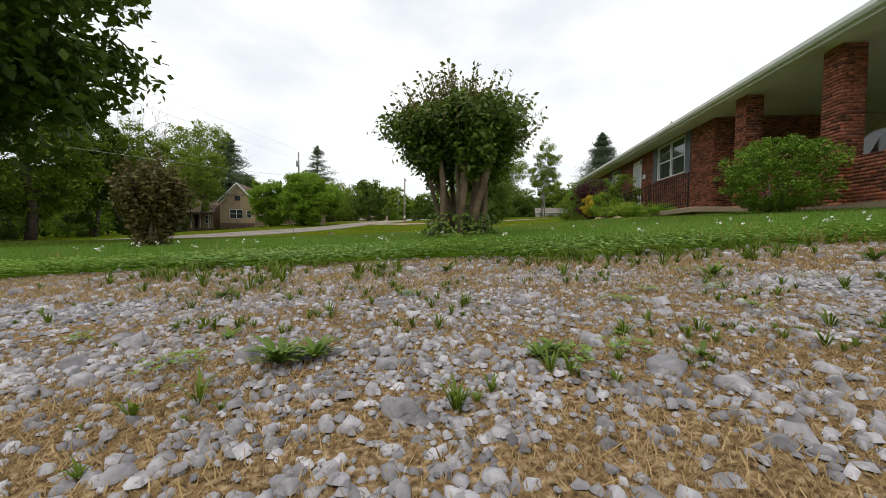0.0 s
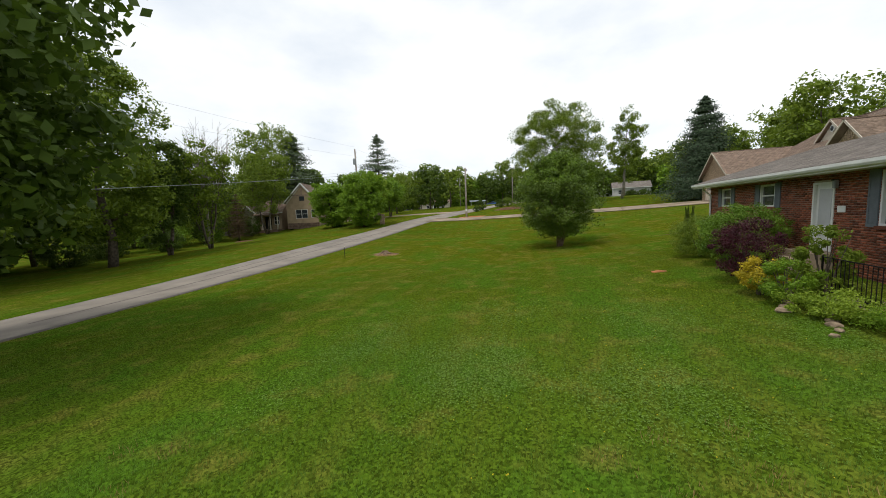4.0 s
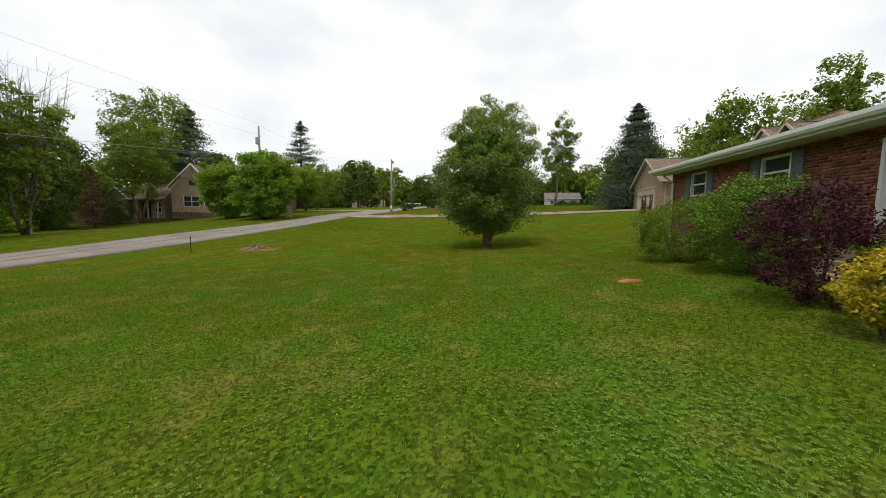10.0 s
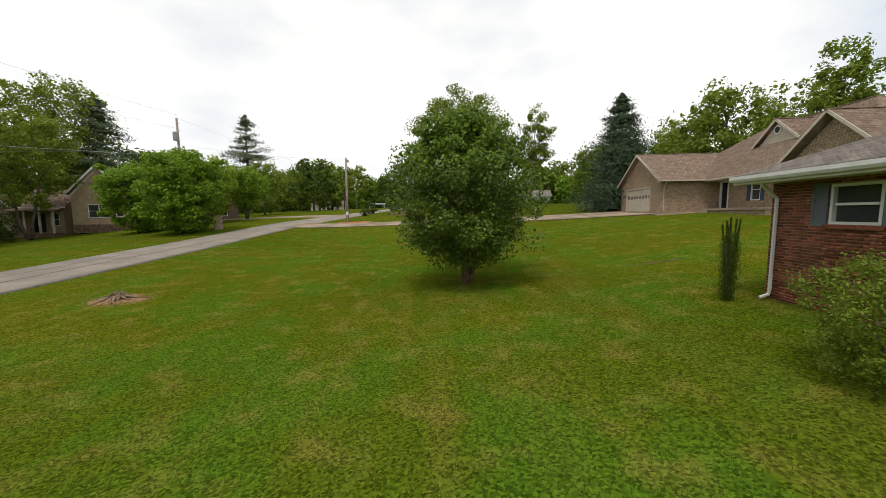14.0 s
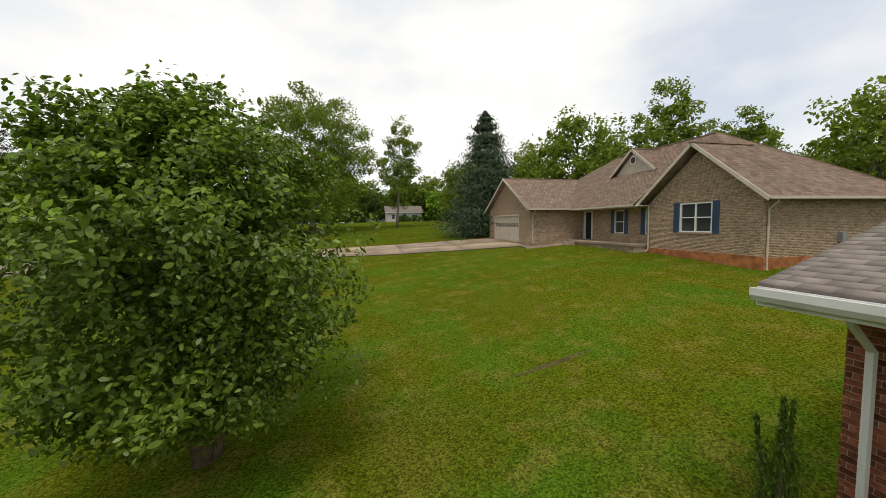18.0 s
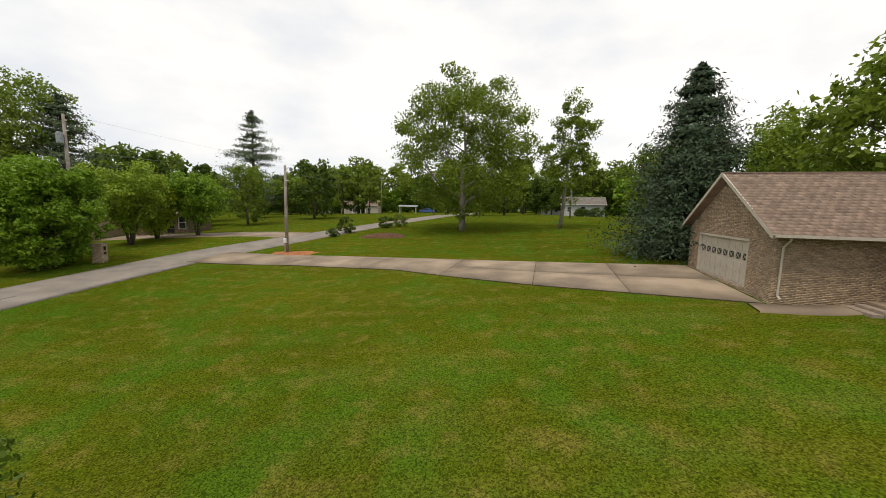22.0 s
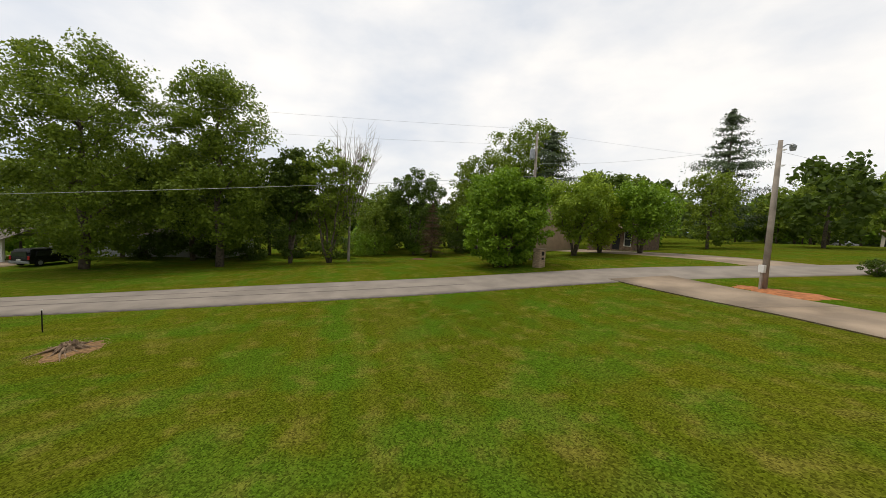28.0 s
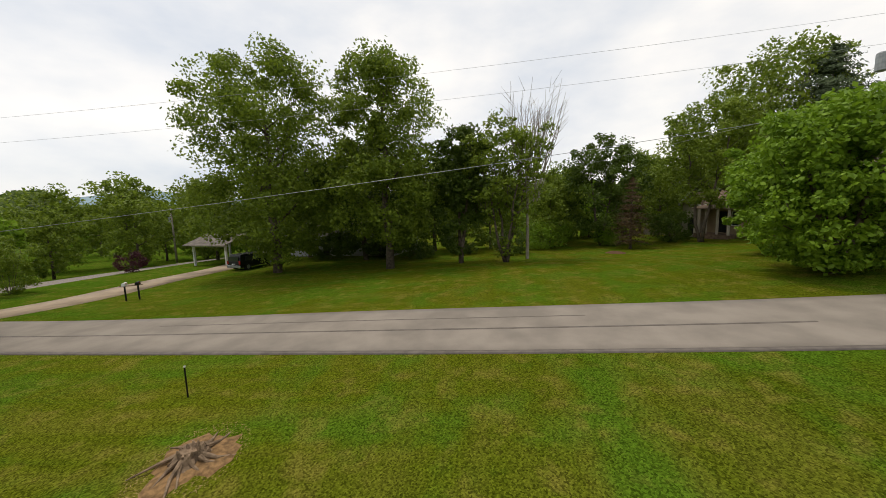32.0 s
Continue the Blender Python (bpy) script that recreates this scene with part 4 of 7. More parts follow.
window(H2, "y", 22.8, -1, *nw2, panes=1, shutters=M["navyshutter"])
window(H2, "y", 22.2, -1, *gw, panes=2, shutters=M["navyshutter"], sill=M["tanbrick"])
part("porch_slab", boxed(21.3, 48.3, 5.05, 22.76, 55.35, 5.2, 0.012), M["concrete"], H2)
part("porch_foot", boxed(21.4, 48.35, FZ, 22.74, 55.3, 5.046), M["tanmortar"], H2)
tan_bricks(brick_field(48.3, 55.3, FZ, 5.04, []), along_y(21.4), 28)
part("step", boxed(20.95, 54.0, FZ, 21.27, 55.3, 5.08), M["tanmortar"], H2)
part("step", boxed(20.6, 54.0, FZ, 20.93, 55.3, 4.98), M["tanmortar"], H2)
part("clay_stain", boxed(22.135, 42.09, FZ - 0.4, 22.18, 48.25, 5.0), M["clay"], H2, "orange clay splashed on the foot of the wall")
part("clay_stain", boxed(22.2, 42.075, FZ - 0.4, 29.0, 42.125, 4.95), M["clay"], H2)
part("vent", boxed(24.4, 42.09, 4.75, 24.75, 42.13, 4.95), M["dark"], H2)
part("meter", boxed(26.4, 41.95, 5.5, 26.65, 42.13, 5.95), M["steel"], H2)
# brown roofs
br = M["brownshingle"]
roof_slope("garage_roof_south", [(18.0, 54.9, 7.55), (25.2, 54.9, 7.55), (25.2, 59.7, 10.3), (18.0, 59.7, 10.3)], br, H2, rows=22)
roof_slope("garage_roof_north", [(25.2, 64.5, 7.55), (18.0, 64.5, 7.55), (18.0, 59.7, 10.3), (25.2, 59.7, 10.3)], br, H2, rows=16)
RT = 11.75                                # main ridge
HIP = (RT - 7.5) / 5.4                    # rise of the front slope for each metre
up_front = lambda x: 7.5 + HIP * (x - 21.6)
roof_slope("main_roof_front", [(21.6, 48.75, 7.5), (21.6, 64.5, 7.5), (27.0, 57.0, RT), (27.0, 48.75, RT)], br, H2, rows=46)
roof_slope("main_roof_valley", [(22.5, 42.71, up_front(22.5)), (22.5, 48.75, up_front(22.5)), (27.0, 48.75, RT), (27.0, 48.3, RT)], br, H2, rows=38)
roof_slope("main_roof_south", [(31.6, 41.65, 7.5), (21.8, 41.65, 7.4), (27.0, 48.3, RT), (27.01, 48.3, RT)], br, H2, rows=46)
roof_slope("main_roof_back", [(31.6, 64.5, 7.5), (31.6, 41.65, 7.5), (27.0, 48.3, RT), (27.0, 57.0, RT)], br, H2, rows=10)
roof_slope("main_roof_north", [(21.6, 64.5, 7.5), (31.6, 64.5, 7.5), (27.01, 57.0, RT), (27.0, 57.0, RT)], br, H2, rows=10)
roof_slope("gable_roof_south", [(21.75, 41.65, 7.42), (24.4, 41.65, 7.42), (25.6, 45.2, 10.3), (21.75, 45.2, 10.3)], br, H2, rows=25)
roof_slope("gable_roof_north", [(24.4, 48.75, 7.42), (21.75, 48.75, 7.42), (21.75, 45.2, 10.3), (25.6, 45.2, 10.3)], br, H2, rows=25)
DY = 52.2                                 # middle of the dormer
roof_slope("dormer_roof_south", [(24.35, DY - 2.1, 9.85), (24.9, DY - 2.1, 9.85), (26.9, DY, 11.5), (24.3, DY, 11.5)], br, H2, rows=14)
roof_slope("dormer_roof_north", [(24.9, DY + 2.1, 9.85), (24.35, DY + 2.1, 9.85), (24.3, DY, 11.5), (26.9, DY, 11.5)], br, H2, rows=14)
part("dormer_gable", prism([(DY - 1.9, 9.7), (DY + 1.9, 9.7), (DY, 11.32)], 24.6, 24.7, "x"), M["cream"], H2)
for k in range(8):
    half = 1.8 * (1 - (k + 0.9) * 0.112)
    part("siding_board", boxed(24.575, DY - half, 9.82 + k * 0.17, 24.598, DY + half, 9.975 + k * 0.17), M["cream"], H2)
ov = part("oval_window", tube(bmesh.new(), [(24.5, DY, 10.72), (24.57, DY, 10.72)], [0.3, 0.3], 14), M["white"], H2)
part("pane", tube(bmesh.new(), [(24.485, DY, 10.72), (24.495, DY, 10.72)], [0.22, 0.22], 14), M["glass"], ov)
for a, b in (((27.0, 48.3, RT), (27.0, 57.0, RT)), ((21.7, 45.2, 10.3), (25.5, 45.2, 10.3)), ((18.0, 59.7, 10.3), (24.6, 59.7, 10.3)), ((24.3, DY, 11.5), (26.8, DY, 11.5)), ((27.0, 48.3, RT), (31.6, 41.65, 7.5))):
    beam("ridge_cap", a, b, 0.26, 0.05, br, H2)
for y0, y1, z0, zp, x in ((54.9, 64.5, 7.5, 10.27, 18.02), (41.65, 48.75, 7.38, 10.27, 21.77), (DY - 2.1, DY + 2.1, 9.82, 11.47, 24.33)):
    m = (y0 + y1) / 2
    beam("rake_board", (x, y0, z0 - 0.04), (x, m, zp - 0.04), 0.05, 0.16, M["cream"], H2)
    beam("rake_board", (x, y1, z0 - 0.04), (x, m, zp - 0.04), 0.05, 0.16, M["cream"], H2)
for a, b in (((18.05, 54.85, 7.5), (21.5, 54.85, 7.5)), ((21.58, 48.75, 7.46), (21.58, 54.9, 7.46)), ((21.8, 41.66, 7.4), (31.0, 41.64, 7.44))):
    beam("gutter", a, b, 0.1, 0.11, M["cream"], H2)
part("porch_ceiling", boxed(21.65, 48.3, 7.4, 22.78, 55.35, 7.44), M["soffit"], H2)
downspout(H2, 18.6, 55.4, 7.45, 5.0, (0, -1), M["cream"], off=0.45)
downspout(H2, 22.2, 48.1, 7.4, 4.75, (-1, 0), M["cream"], off=0.1)
downspout(H2, 22.4, 42.15, 7.38, 4.3, (0, -1), M["cream"], off=0.4)
ac = thing("air_conditioner", (27.03, 35.50, gz(27.03, 35.50)), "grey air conditioning unit beside the wall", "air conditioner")
part("casing", boxed(-0.4, -0.4, 0, 0.4, 0.4, 0.85, 0.03), M["steel"], ac)
bm = bmesh.new()
for k in range(9):
    box(bm, -0.41, -0.38 + k * 0.085, 0.08, 0.41, -0.36 + k * 0.085, 0.78)
part("grille", bm, M["iron"], ac)
tank = thing("gas_bottle", (26.6, 41.9, gz(26.6, 41.9)), "tall pale grey gas bottle beside the wall", "gas bottle")
part("body", tube(bmesh.new(), [(0, 0, 0), (0, 0, 0.05), (0, 0, 1.25), (0, 0, 1.38)], [0.2, 0.21, 0.21, 0.08], 14), M["steel"], tank, smooth=True)
part("valve", tube(bmesh.new(), [(0, 0, 1.381), (0, 0, 1.46)], [0.05, 0.04], 8), M["iron"], tank)


# ---- plants ----
def leaf_quads(centres, rnd, size, spread_up=0.35, slim=0.45, droop=0.0, normals=None):
    """Pointed leaves, each a kite, at the given centres; normals: the ways that they face, where they are known."""
    n = len(centres)
    if normals is None:
        a = rnd.rand(n) * 2 * math.pi
        tilt = (rnd.rand(n) - spread_up) * 1.8 - droop
        ahead = np.stack([np.cos(a) * np.cos(tilt), np.sin(a) * np.cos(tilt), np.sin(tilt)], 1)
        side = np.cross(ahead, rnd.randn(n, 3))
    else:
        ahead = np.cross(normals, rnd.randn(n, 3))
        ahead /= np.linalg.norm(ahead, axis=1)[:, None] + 1e-9
        side = np.cross(normals, ahead)
    side /= np.linalg.norm(side, axis=1)[:, None] + 1e-9
    s = (size * (0.6 + 0.8 * rnd.rand(n)))[:, None]
    v = np.stack([centres - ahead * s * 0.5, centres + side * s * slim * 0.5, centres + ahead * s * 0.5, centres - side * s * slim * 0.5], 1)
    return v.reshape(-1, 3), np.arange(4 * n).reshape(-1, 4)


def leaf_ovals(centres, rnd, size, slim=0.5):
    """Oval leaves of six corners, a little cupped, facing up and outward at random."""
    n = len(centres)
    out = centres - centres.mean(0)
    face = out / (np.linalg.norm(out, axis=1)[:, None] + 1e-9) * 0.55 + (0, 0, 0.55) + 0.6 * rnd.randn(n, 3)
    face /= np.linalg.norm(face, axis=1)[:, None]
    ahead = np.cross(face, rnd.randn(n, 3))
    ahead /= np.linalg.norm(ahead, axis=1)[:, None] + 1e-9
    side = np.cross(face, ahead)
    s = (size * (0.55 + 0.8 * rnd.rand(n) ** 1.5))[:, None]
    rows = [(-0.5, 0.0, 0.0), (-0.15, 0.5, 0.06), (0.25, 0.42, 0.05), (0.55, 0.0, -0.06), (0.25, -0.42, 0.05), (-0.15, -0.5, 0.06)]
    v = np.stack([centres + ahead * s * a + side * s * slim * b + face * s * c for a, b, c in rows], 1)
    return v.reshape(-1, 3), np.arange(6 * n).reshape(-1, 6)


def grow_limbs(rnd, h, base, spread, count, r0, stems=1, lean=0.0, split=0.35):
    """Stems with forking limbs: lists of (points, radii), and the tips."""
    limbs, tips = [], []
    for s in range(stems):
        a0 = 2 * math.pi * (s + 0.4 * rnd.rand()) / stems
        out = 0.0 if stems == 1 else 0.10 + 0.14 * rnd.rand()
        foot = Vector((0.5 * out * math.cos(a0), 0.5 * out * math.sin(a0), -0.15))
        pts, rad = [foot], [r0]
        steps = 6
        for k in range(1, steps + 1):
            f = k / steps
            w = 0.03 * h * (rnd.rand(2) - 0.5)
            pts.append(foot + Vector((math.cos(a0) * out * h * 1.0 * f + lean * h * f + w[0], math.sin(a0) * out * h * 1.0 * f + w[1], 0.15 + h * 0.88 * f)))
            rad.append(r0 * (1 - 0.85 * f))
        limbs.append((pts, rad))
        for j in range(count):
            f = split + (0.95 - split) * (j + rnd.rand()) / count
            i = min(int(f * steps), steps - 1)
            at = pts[i].lerp(pts[i + 1], f * steps - i)
            a = a0 + 2.4 * j + rnd.rand()
            ln = spread * (1.1 - 0.55 * f) * (0.7 + 0.5 * rnd.rand())
            rise = ln * (0.35 + 0.6 * f + 0.3 * rnd.rand())
            q1 = at + Vector((math.cos(a) * ln * 0.5, math.sin(a) * ln * 0.5, rise * 0.4))
            q2 = at + Vector((math.cos(a + 0.3) * ln, math.sin(a + 0.3) * ln, rise))
            rr = r0 * (1 - 0.8 * f) * 0.55
            limbs.append(([at, q1, q2], [rr, rr * 0.6, rr * 0.2]))
            tips += [q1, q2]
            for b in range(2):
                q3 = q1.lerp(q2, 0.5) + Vector(((rnd.rand() - 0.5) * ln * 0.9, (rnd.rand() - 0.5) * ln * 0.9, rnd.rand() * ln * 0.45))
                limbs.append(([q1, q3], [rr * 0.45, rr * 0.12]))
                tips.append(q3)
        tips.append(pts[-1])
    return limbs, tips


def crown_points(rnd, n, h, base, radius, clumps, shape="round", tight=0.16, extra=()):
    """Leaf centres gathered in clumps over an uneven crown."""
    c = []
    while len(c) < clumps:
        u = rnd.randn(3)
        u /= np.linalg.norm(u)
        f = 0.45 + 0.55 * rnd.rand() ** 0.5
        z = u[2]
        wide = {"round": 1.0, "cone": max(0.05, (1 - z) / 2), "oval": 0.9, "vase": 0.7 + 0.4 * z, "egg": 1.0 - 0.42 * max(z, 0.0) ** 1.3}[shape]
        rr = radius * wide * f * (0.78 + 0.44 * rnd.rand())
        n2 = math.hypot(u[0], u[1]) + 1e-6
        rho = rr * (min(1.0, n2 * 1.15) if shape != "cone" else math.sqrt(rnd.rand()))
        c.append((u[0] / n2 * rho, u[1] / n2 * rho, base + (h - base) * (0.5 + 0.5 * z * (0.82 + 0.22 * rnd.rand()))))
    c = np.array(c)
    if len(extra):
        c = np.vstack([c, np.array([tuple(e) for e in extra])])
    pick = rnd.randint(0, len(c), n)
    sz = (radius * tight * (0.55 + 1.0 * rnd.rand(len(c))))[pick][:, None]
    u = rnd.randn(n, 3)
    u /= np.linalg.norm(u, axis=1)[:, None]
    off = u * (0.35 + 0.65 * rnd.rand(n, 1) ** 0.5)
    face = u * 0.6 + (0, 0, 0.5) + rnd.randn(n, 3) * 0.75
    ragged = 1 + 0.35 * rnd.rand(n, 1) ** 4
    return c[pick] + off * ragged * sz * (1.15, 1.15, 0.9), face / np.linalg.norm(face, axis=1)[:, None]


def tree(name, at, h, radius, base, leaf, label, category="tree", n=12000, size=0.22, clumps=90, stems=1, r0=0.25, limbs=9, shape="round", tight=0.17, seed=1, bark="bark", lean=0.0, slim=0.62, split=0.35, group="", tipmat=None, kind="", spread=0.75, oval=False):
    rnd = np.random.RandomState(seed)
    ob = thing(name, (at[0], at[1], gz(*at)), label, category, group, kind)
    lb, tips = grow_limbs(rnd, h * 0.93, base, radius * spread, limbs, r0, stems, lean, split)
    bm = bmesh.new()
    for p, r in lb:
        tube(bm, p, r, 7 if len(p) > 3 else 5)
    part("trunk", bm, M[bark], ob, smooth=True)
    inside = [t for t in tips if t.z > base]
    c, face = crown_points(rnd, n, h, base, radius, clumps, shape, tight, inside)
    c[:, 0] += lean * np.clip(c[:, 2], 0, h)
    q = c[:, 2] > base * 0.55
    c, face = c[q], face[q]
    v, f = leaf_ovals(c, rnd, size, slim) if oval else leaf_quads(c, rnd, size, slim=slim, normals=face)
    cr = link("crown", fast_mesh("crown", v, f), M[leaf], ob)
    cr["kind"] = "stuff"
    if tipmat:
        t = c[(c[:, 2] > base + (h - base) * 0.62)]
        t = t[rnd.rand(len(t)) < 0.4] + (0, 0, 0.03)
        v, f = leaf_ovals(t, rnd, size, slim) if oval else leaf_quads(t, rnd, size, slim=slim)
        link("young_leaves", fast_mesh("young_leaves", v, f), M[tipmat], ob)["kind"] = "stuff"
    return ob


def conifer(name, at, h, radius, leaf, label, n=16000, base=0.6, seed=1, size=0.34, tiers=22, group="", open_tiers=False):
    """A conifer: a straight stem with drooping tiers of needle sprays."""
    rnd = np.random.RandomState(seed)
    ob = thing(name, (at[0], at[1], gz(*at)), label, "tree", group)
    bm = tube(bmesh.new(), [(0, 0, -0.2), (0, 0, h * 0.5), (0, 0, h)], [0.02 * h, 0.012 * h, 0.01], 8)
    cs = []
    for k in range(tiers):
        f = (k + rnd.rand() * 0.6) / tiers
        z = base + (h - base) * f
        r = radius * ((1 - f) ** 0.68 * (0.75 + 0.3 * rnd.rand()) if not open_tiers else (1 - f) ** 0.62 * (0.6 + 0.5 * rnd.rand())) + 0.06
        arms = 7 if not open_tiers else 6
        for j in range(arms):
            a = 2 * math.pi * (j + rnd.rand()) / arms
            rr = r * (0.75 + 0.4 * rnd.rand())
            z = z if not open_tiers else base + (h - base) * (f + (rnd.rand() - 0.5) / tiers)
            tip = Vector((math.cos(a) * rr, math.sin(a) * rr, z - rr * (0.18 if not open_tiers else -0.12)))
            tube(bm, [(0, 0, z), tip], [0.006 * h * (1 - f) + 0.01, 0.01], 4)
            m = max(6, int(2.0 * n / tiers / arms * rr / radius))
            s = rnd.rand(m) ** 0.6
            p = np.outer(s, np.array(tip - Vector((0, 0, z)))) + (0, 0, z)
            w = 0.20 * rr + 0.05 if not open_tiers else 0.15 * rr + 0.15
            cs.append(p + rnd.randn(m, 3) * (w, w, w * (0.35 if not open_tiers else 0.28)))
    part("trunk", bm, M["bark"], ob, smooth=True)
    top = rnd.rand(n // 24)
    lead = np.column_stack([0.035 * h * (1.15 - top)[:, None] * rnd.randn(len(top), 2), h * (0.84 + 0.16 * top)])
    c = np.vstack([*cs, lead])
    face = c * (1, 1, 0) / (np.linalg.norm(c[:, :2], axis=1)[:, None] + 0.3) + (0, 0, 0.7) + 0.5 * rnd.randn(len(c), 3)
    v, f = leaf_quads(c, rnd, size, slim=0.3, normals=face / np.linalg.norm(face, axis=1)[:, None])
    link("crown", fast_mesh("crown", v, f), M[leaf], ob)["kind"] = "stuff"
    return ob


def shrub(name, at, h, radius, leaf, label, n=7000, size=0.06, seed=1, clumps=45, group="", shape="round", stems=7, flowers=None, lift=0.05, z=None, tight=0.2):
    rnd = np.random.RandomState(seed)
    ob = thing(name, (at[0], at[1], gz(*at) if z is None else z), label, "shrub", group)
    for s in range(stems):
        a = 2 * math.pi * (s + rnd.rand()) / stems
        e = radius * 0.7 * (0.4 + 0.6 * rnd.rand())
        part("stem", tube(bmesh.new(), [(0.06 * math.cos(a), 0.06 * math.sin(a), -0.1), (e * 0.5 * math.cos(a), e * 0.5 * math.sin(a), h * 0.4), (e * math.cos(a + 0.3), e * math.sin(a + 0.3), h * 0.8)], [0.022, 0.015, 0.005], 5), M["bark"], ob)
    c, face = crown_points(rnd, n, h, lift, radius, clumps, shape, tight)
    q = c[:, 2] > 0.02
    c, face = c[q], face[q]
    v, f = leaf_quads(c, rnd, size, normals=face)
    link("foliage", fast_mesh("foliage", v, f), M[leaf], ob)["kind"] = "stuff"
    if flowers:
        mat, m, fs = flowers
        t = c[rnd.randint(0, len(c), m)] * (1.06, 1.06, 1.03)
        v, f = leaf_quads(t, rnd, fs, slim=0.8)
        link("flowers", fast_mesh("flowers", v, f), M[mat], ob)["kind"] = "stuff"
    return ob


# crape myrtle before the gravel, with many smooth stems cut and grown again
def crape(at, h, radius, stems, n, seed, label, size=0.06, tipmat="leaf_crapetip", leafmat="leaf_crape", sprigs=90, bare=0.40):
    """A shrub of cut stems fanning from the root, with a full leafy head and thin shoots over it."""
    rnd = np.random.RandomState(seed)
    ob = thing("crape_myrtle", (at[0], at[1], gz(*at)), label, "shrub", "crape myrtles on the lawn")
    for s in range(stems):
        a = 2 * math.pi * s / stems + 0.4 * rnd.rand()
        r1, r2 = radius * (0.10 + 0.26 * rnd.rand()), radius * (0.32 + 0.36 * rnd.rand())
        hh = h * (0.5 + 0.1 * rnd.rand())
        rr = 0.021 * h * (0.7 + 0.6 * rnd.rand())
        bm = tube(bmesh.new(), [(r1 * math.cos(a), r1 * math.sin(a), -0.1), (r1 * 1.05 * math.cos(a), r1 * 1.05 * math.sin(a), hh * 0.25), (0.5 * (r1 + r2) * math.cos(a + 0.1), 0.5 * (r1 + r2) * math.sin(a + 0.1), hh * 0.62), (r2 * math.cos(a), r2 * math.sin(a), hh)], [rr * 1.25, rr * 1.05, rr, rr * 0.9], 8)
        part("stem", bm, M["smoothbark"], ob, smooth=True)
    u = rnd.randn(n, 3)
    u /= np.linalg.norm(u, axis=1)[:, None]
    ang = np.arctan2(u[:, 1], u[:, 0])
    lump = 0.82 + 0.13 * np.sin(3 * ang + seed) + 0.12 * np.sin(7 * ang + 4 * u[:, 2]) + 0.1 * np.sin(5 * u[:, 2] * 3 + ang)
    f = (0.45 + 0.55 * rnd.rand(n) ** 0.45) * lump
    g = rnd.rand(n) ** 0.85
    wide = np.where(g < 0.7, 0.55 + 0.45 * (g / 0.7) ** 0.8, 1.0 - 0.5 * ((g - 0.7) / 0.3) ** 2)
    rim = (0.30 + 0.70 * rnd.rand(n) ** 0.6 + 0.12 * rnd.rand(n) ** 6) * (lump + 0.12 * np.sin(11 * ang + 9 * g)) * wide * 1.12 * radius
    c = np.column_stack([rim * np.cos(ang), rim * np.sin(ang), h * (bare + 0.10 * np.sin(5 * ang + seed) * (1 - g) + (0.94 - bare) * g * (0.9 + 0.12 * np.sin(4 * ang + seed) * np.sin(9 * ang)))])
    face = u * 0.7 + (0, 0, 0.6) + 0.5 * rnd.randn(n, 3)
    k = n // 22
    a, rr = rnd.rand(k) * 2 * math.pi, radius * (0.15 + 0.42 * rnd.rand(k) ** 0.7)
    low = np.column_stack([rr * np.cos(a), rr * np.sin(a), 0.03 + 0.2 * h * rnd.rand(k) ** 2 * (1 - 0.5 * rr / radius)])
    c, face = np.vstack([c, low]), np.vstack([face, np.column_stack([np.cos(a), np.sin(a), np.ones(k)]) + 0.4 * rnd.randn(k, 3)])
    v, q = leaf_quads(c, rnd, size, slim=0.55, normals=face / np.linalg.norm(face, axis=1)[:, None])
    link("foliage", fast_mesh("foliage", v, q), M[leafmat], ob)["kind"] = "stuff"
    bm, ts = bmesh.new(), []
    for k in range(sprigs):
        a, t = rnd.rand() * 6.28, rnd.rand()
        r0 = radius * 0.95 * t**0.6
        foot = Vector((r0 * math.cos(a), r0 * math.sin(a), h * (0.96 - 0.30 * t**1.5)))
        ln = h * (0.07 + 0.15 * rnd.rand())
        tip = foot + Vector((math.cos(a) * (0.2 + 0.5 * t), math.sin(a) * (0.2 + 0.5 * t), 1.0 - 0.4 * t)).normalized() * ln
        tube(bm, [foot - (tip - foot) * 0.4, foot, tip], [0.004, 0.003, 0.0012], 4)
        m = rnd.randint(7, 13)
        w = np.linspace(0, 1, m)
        ts.append(np.outer(1 - w, foot) + np.outer(w, tip) + rnd.randn(m, 3) * size * 0.28)
    part("branchwork", bm, M["smoothbark"], ob)["kind"] = "stuff"
    v, q = leaf_quads(np.vstack(ts), rnd, size * 0.95, slim=0.5)
    link("young_leaves", fast_mesh("young_leaves", v, q), M[tipmat], ob, "reddish young leaves at the tips")["kind"] = "stuff"
    return ob


crape((1.4, 8.25), 1.42, 0.68, 15, 30000, 5, "leafy crape myrtle with many tan stems beside the gravel", size=0.05, sprigs=260, bare=0.46)
crape((-2.25, 8.75), 1.02, 0.36, 10, 11000, 6, "small pruned crape myrtle with rusty young leaves on the lawn", size=0.05, leafmat="leaf_rusty", tipmat="leaf_rusty", sprigs=40, bare=0.22)
crape((-6.5, 9.3), 1.05, 0.42, 9, 9000, 7, "low green crape myrtle bush on the lawn", size=0.05, tipmat="leaf_crapetip", sprigs=30, bare=0.2)

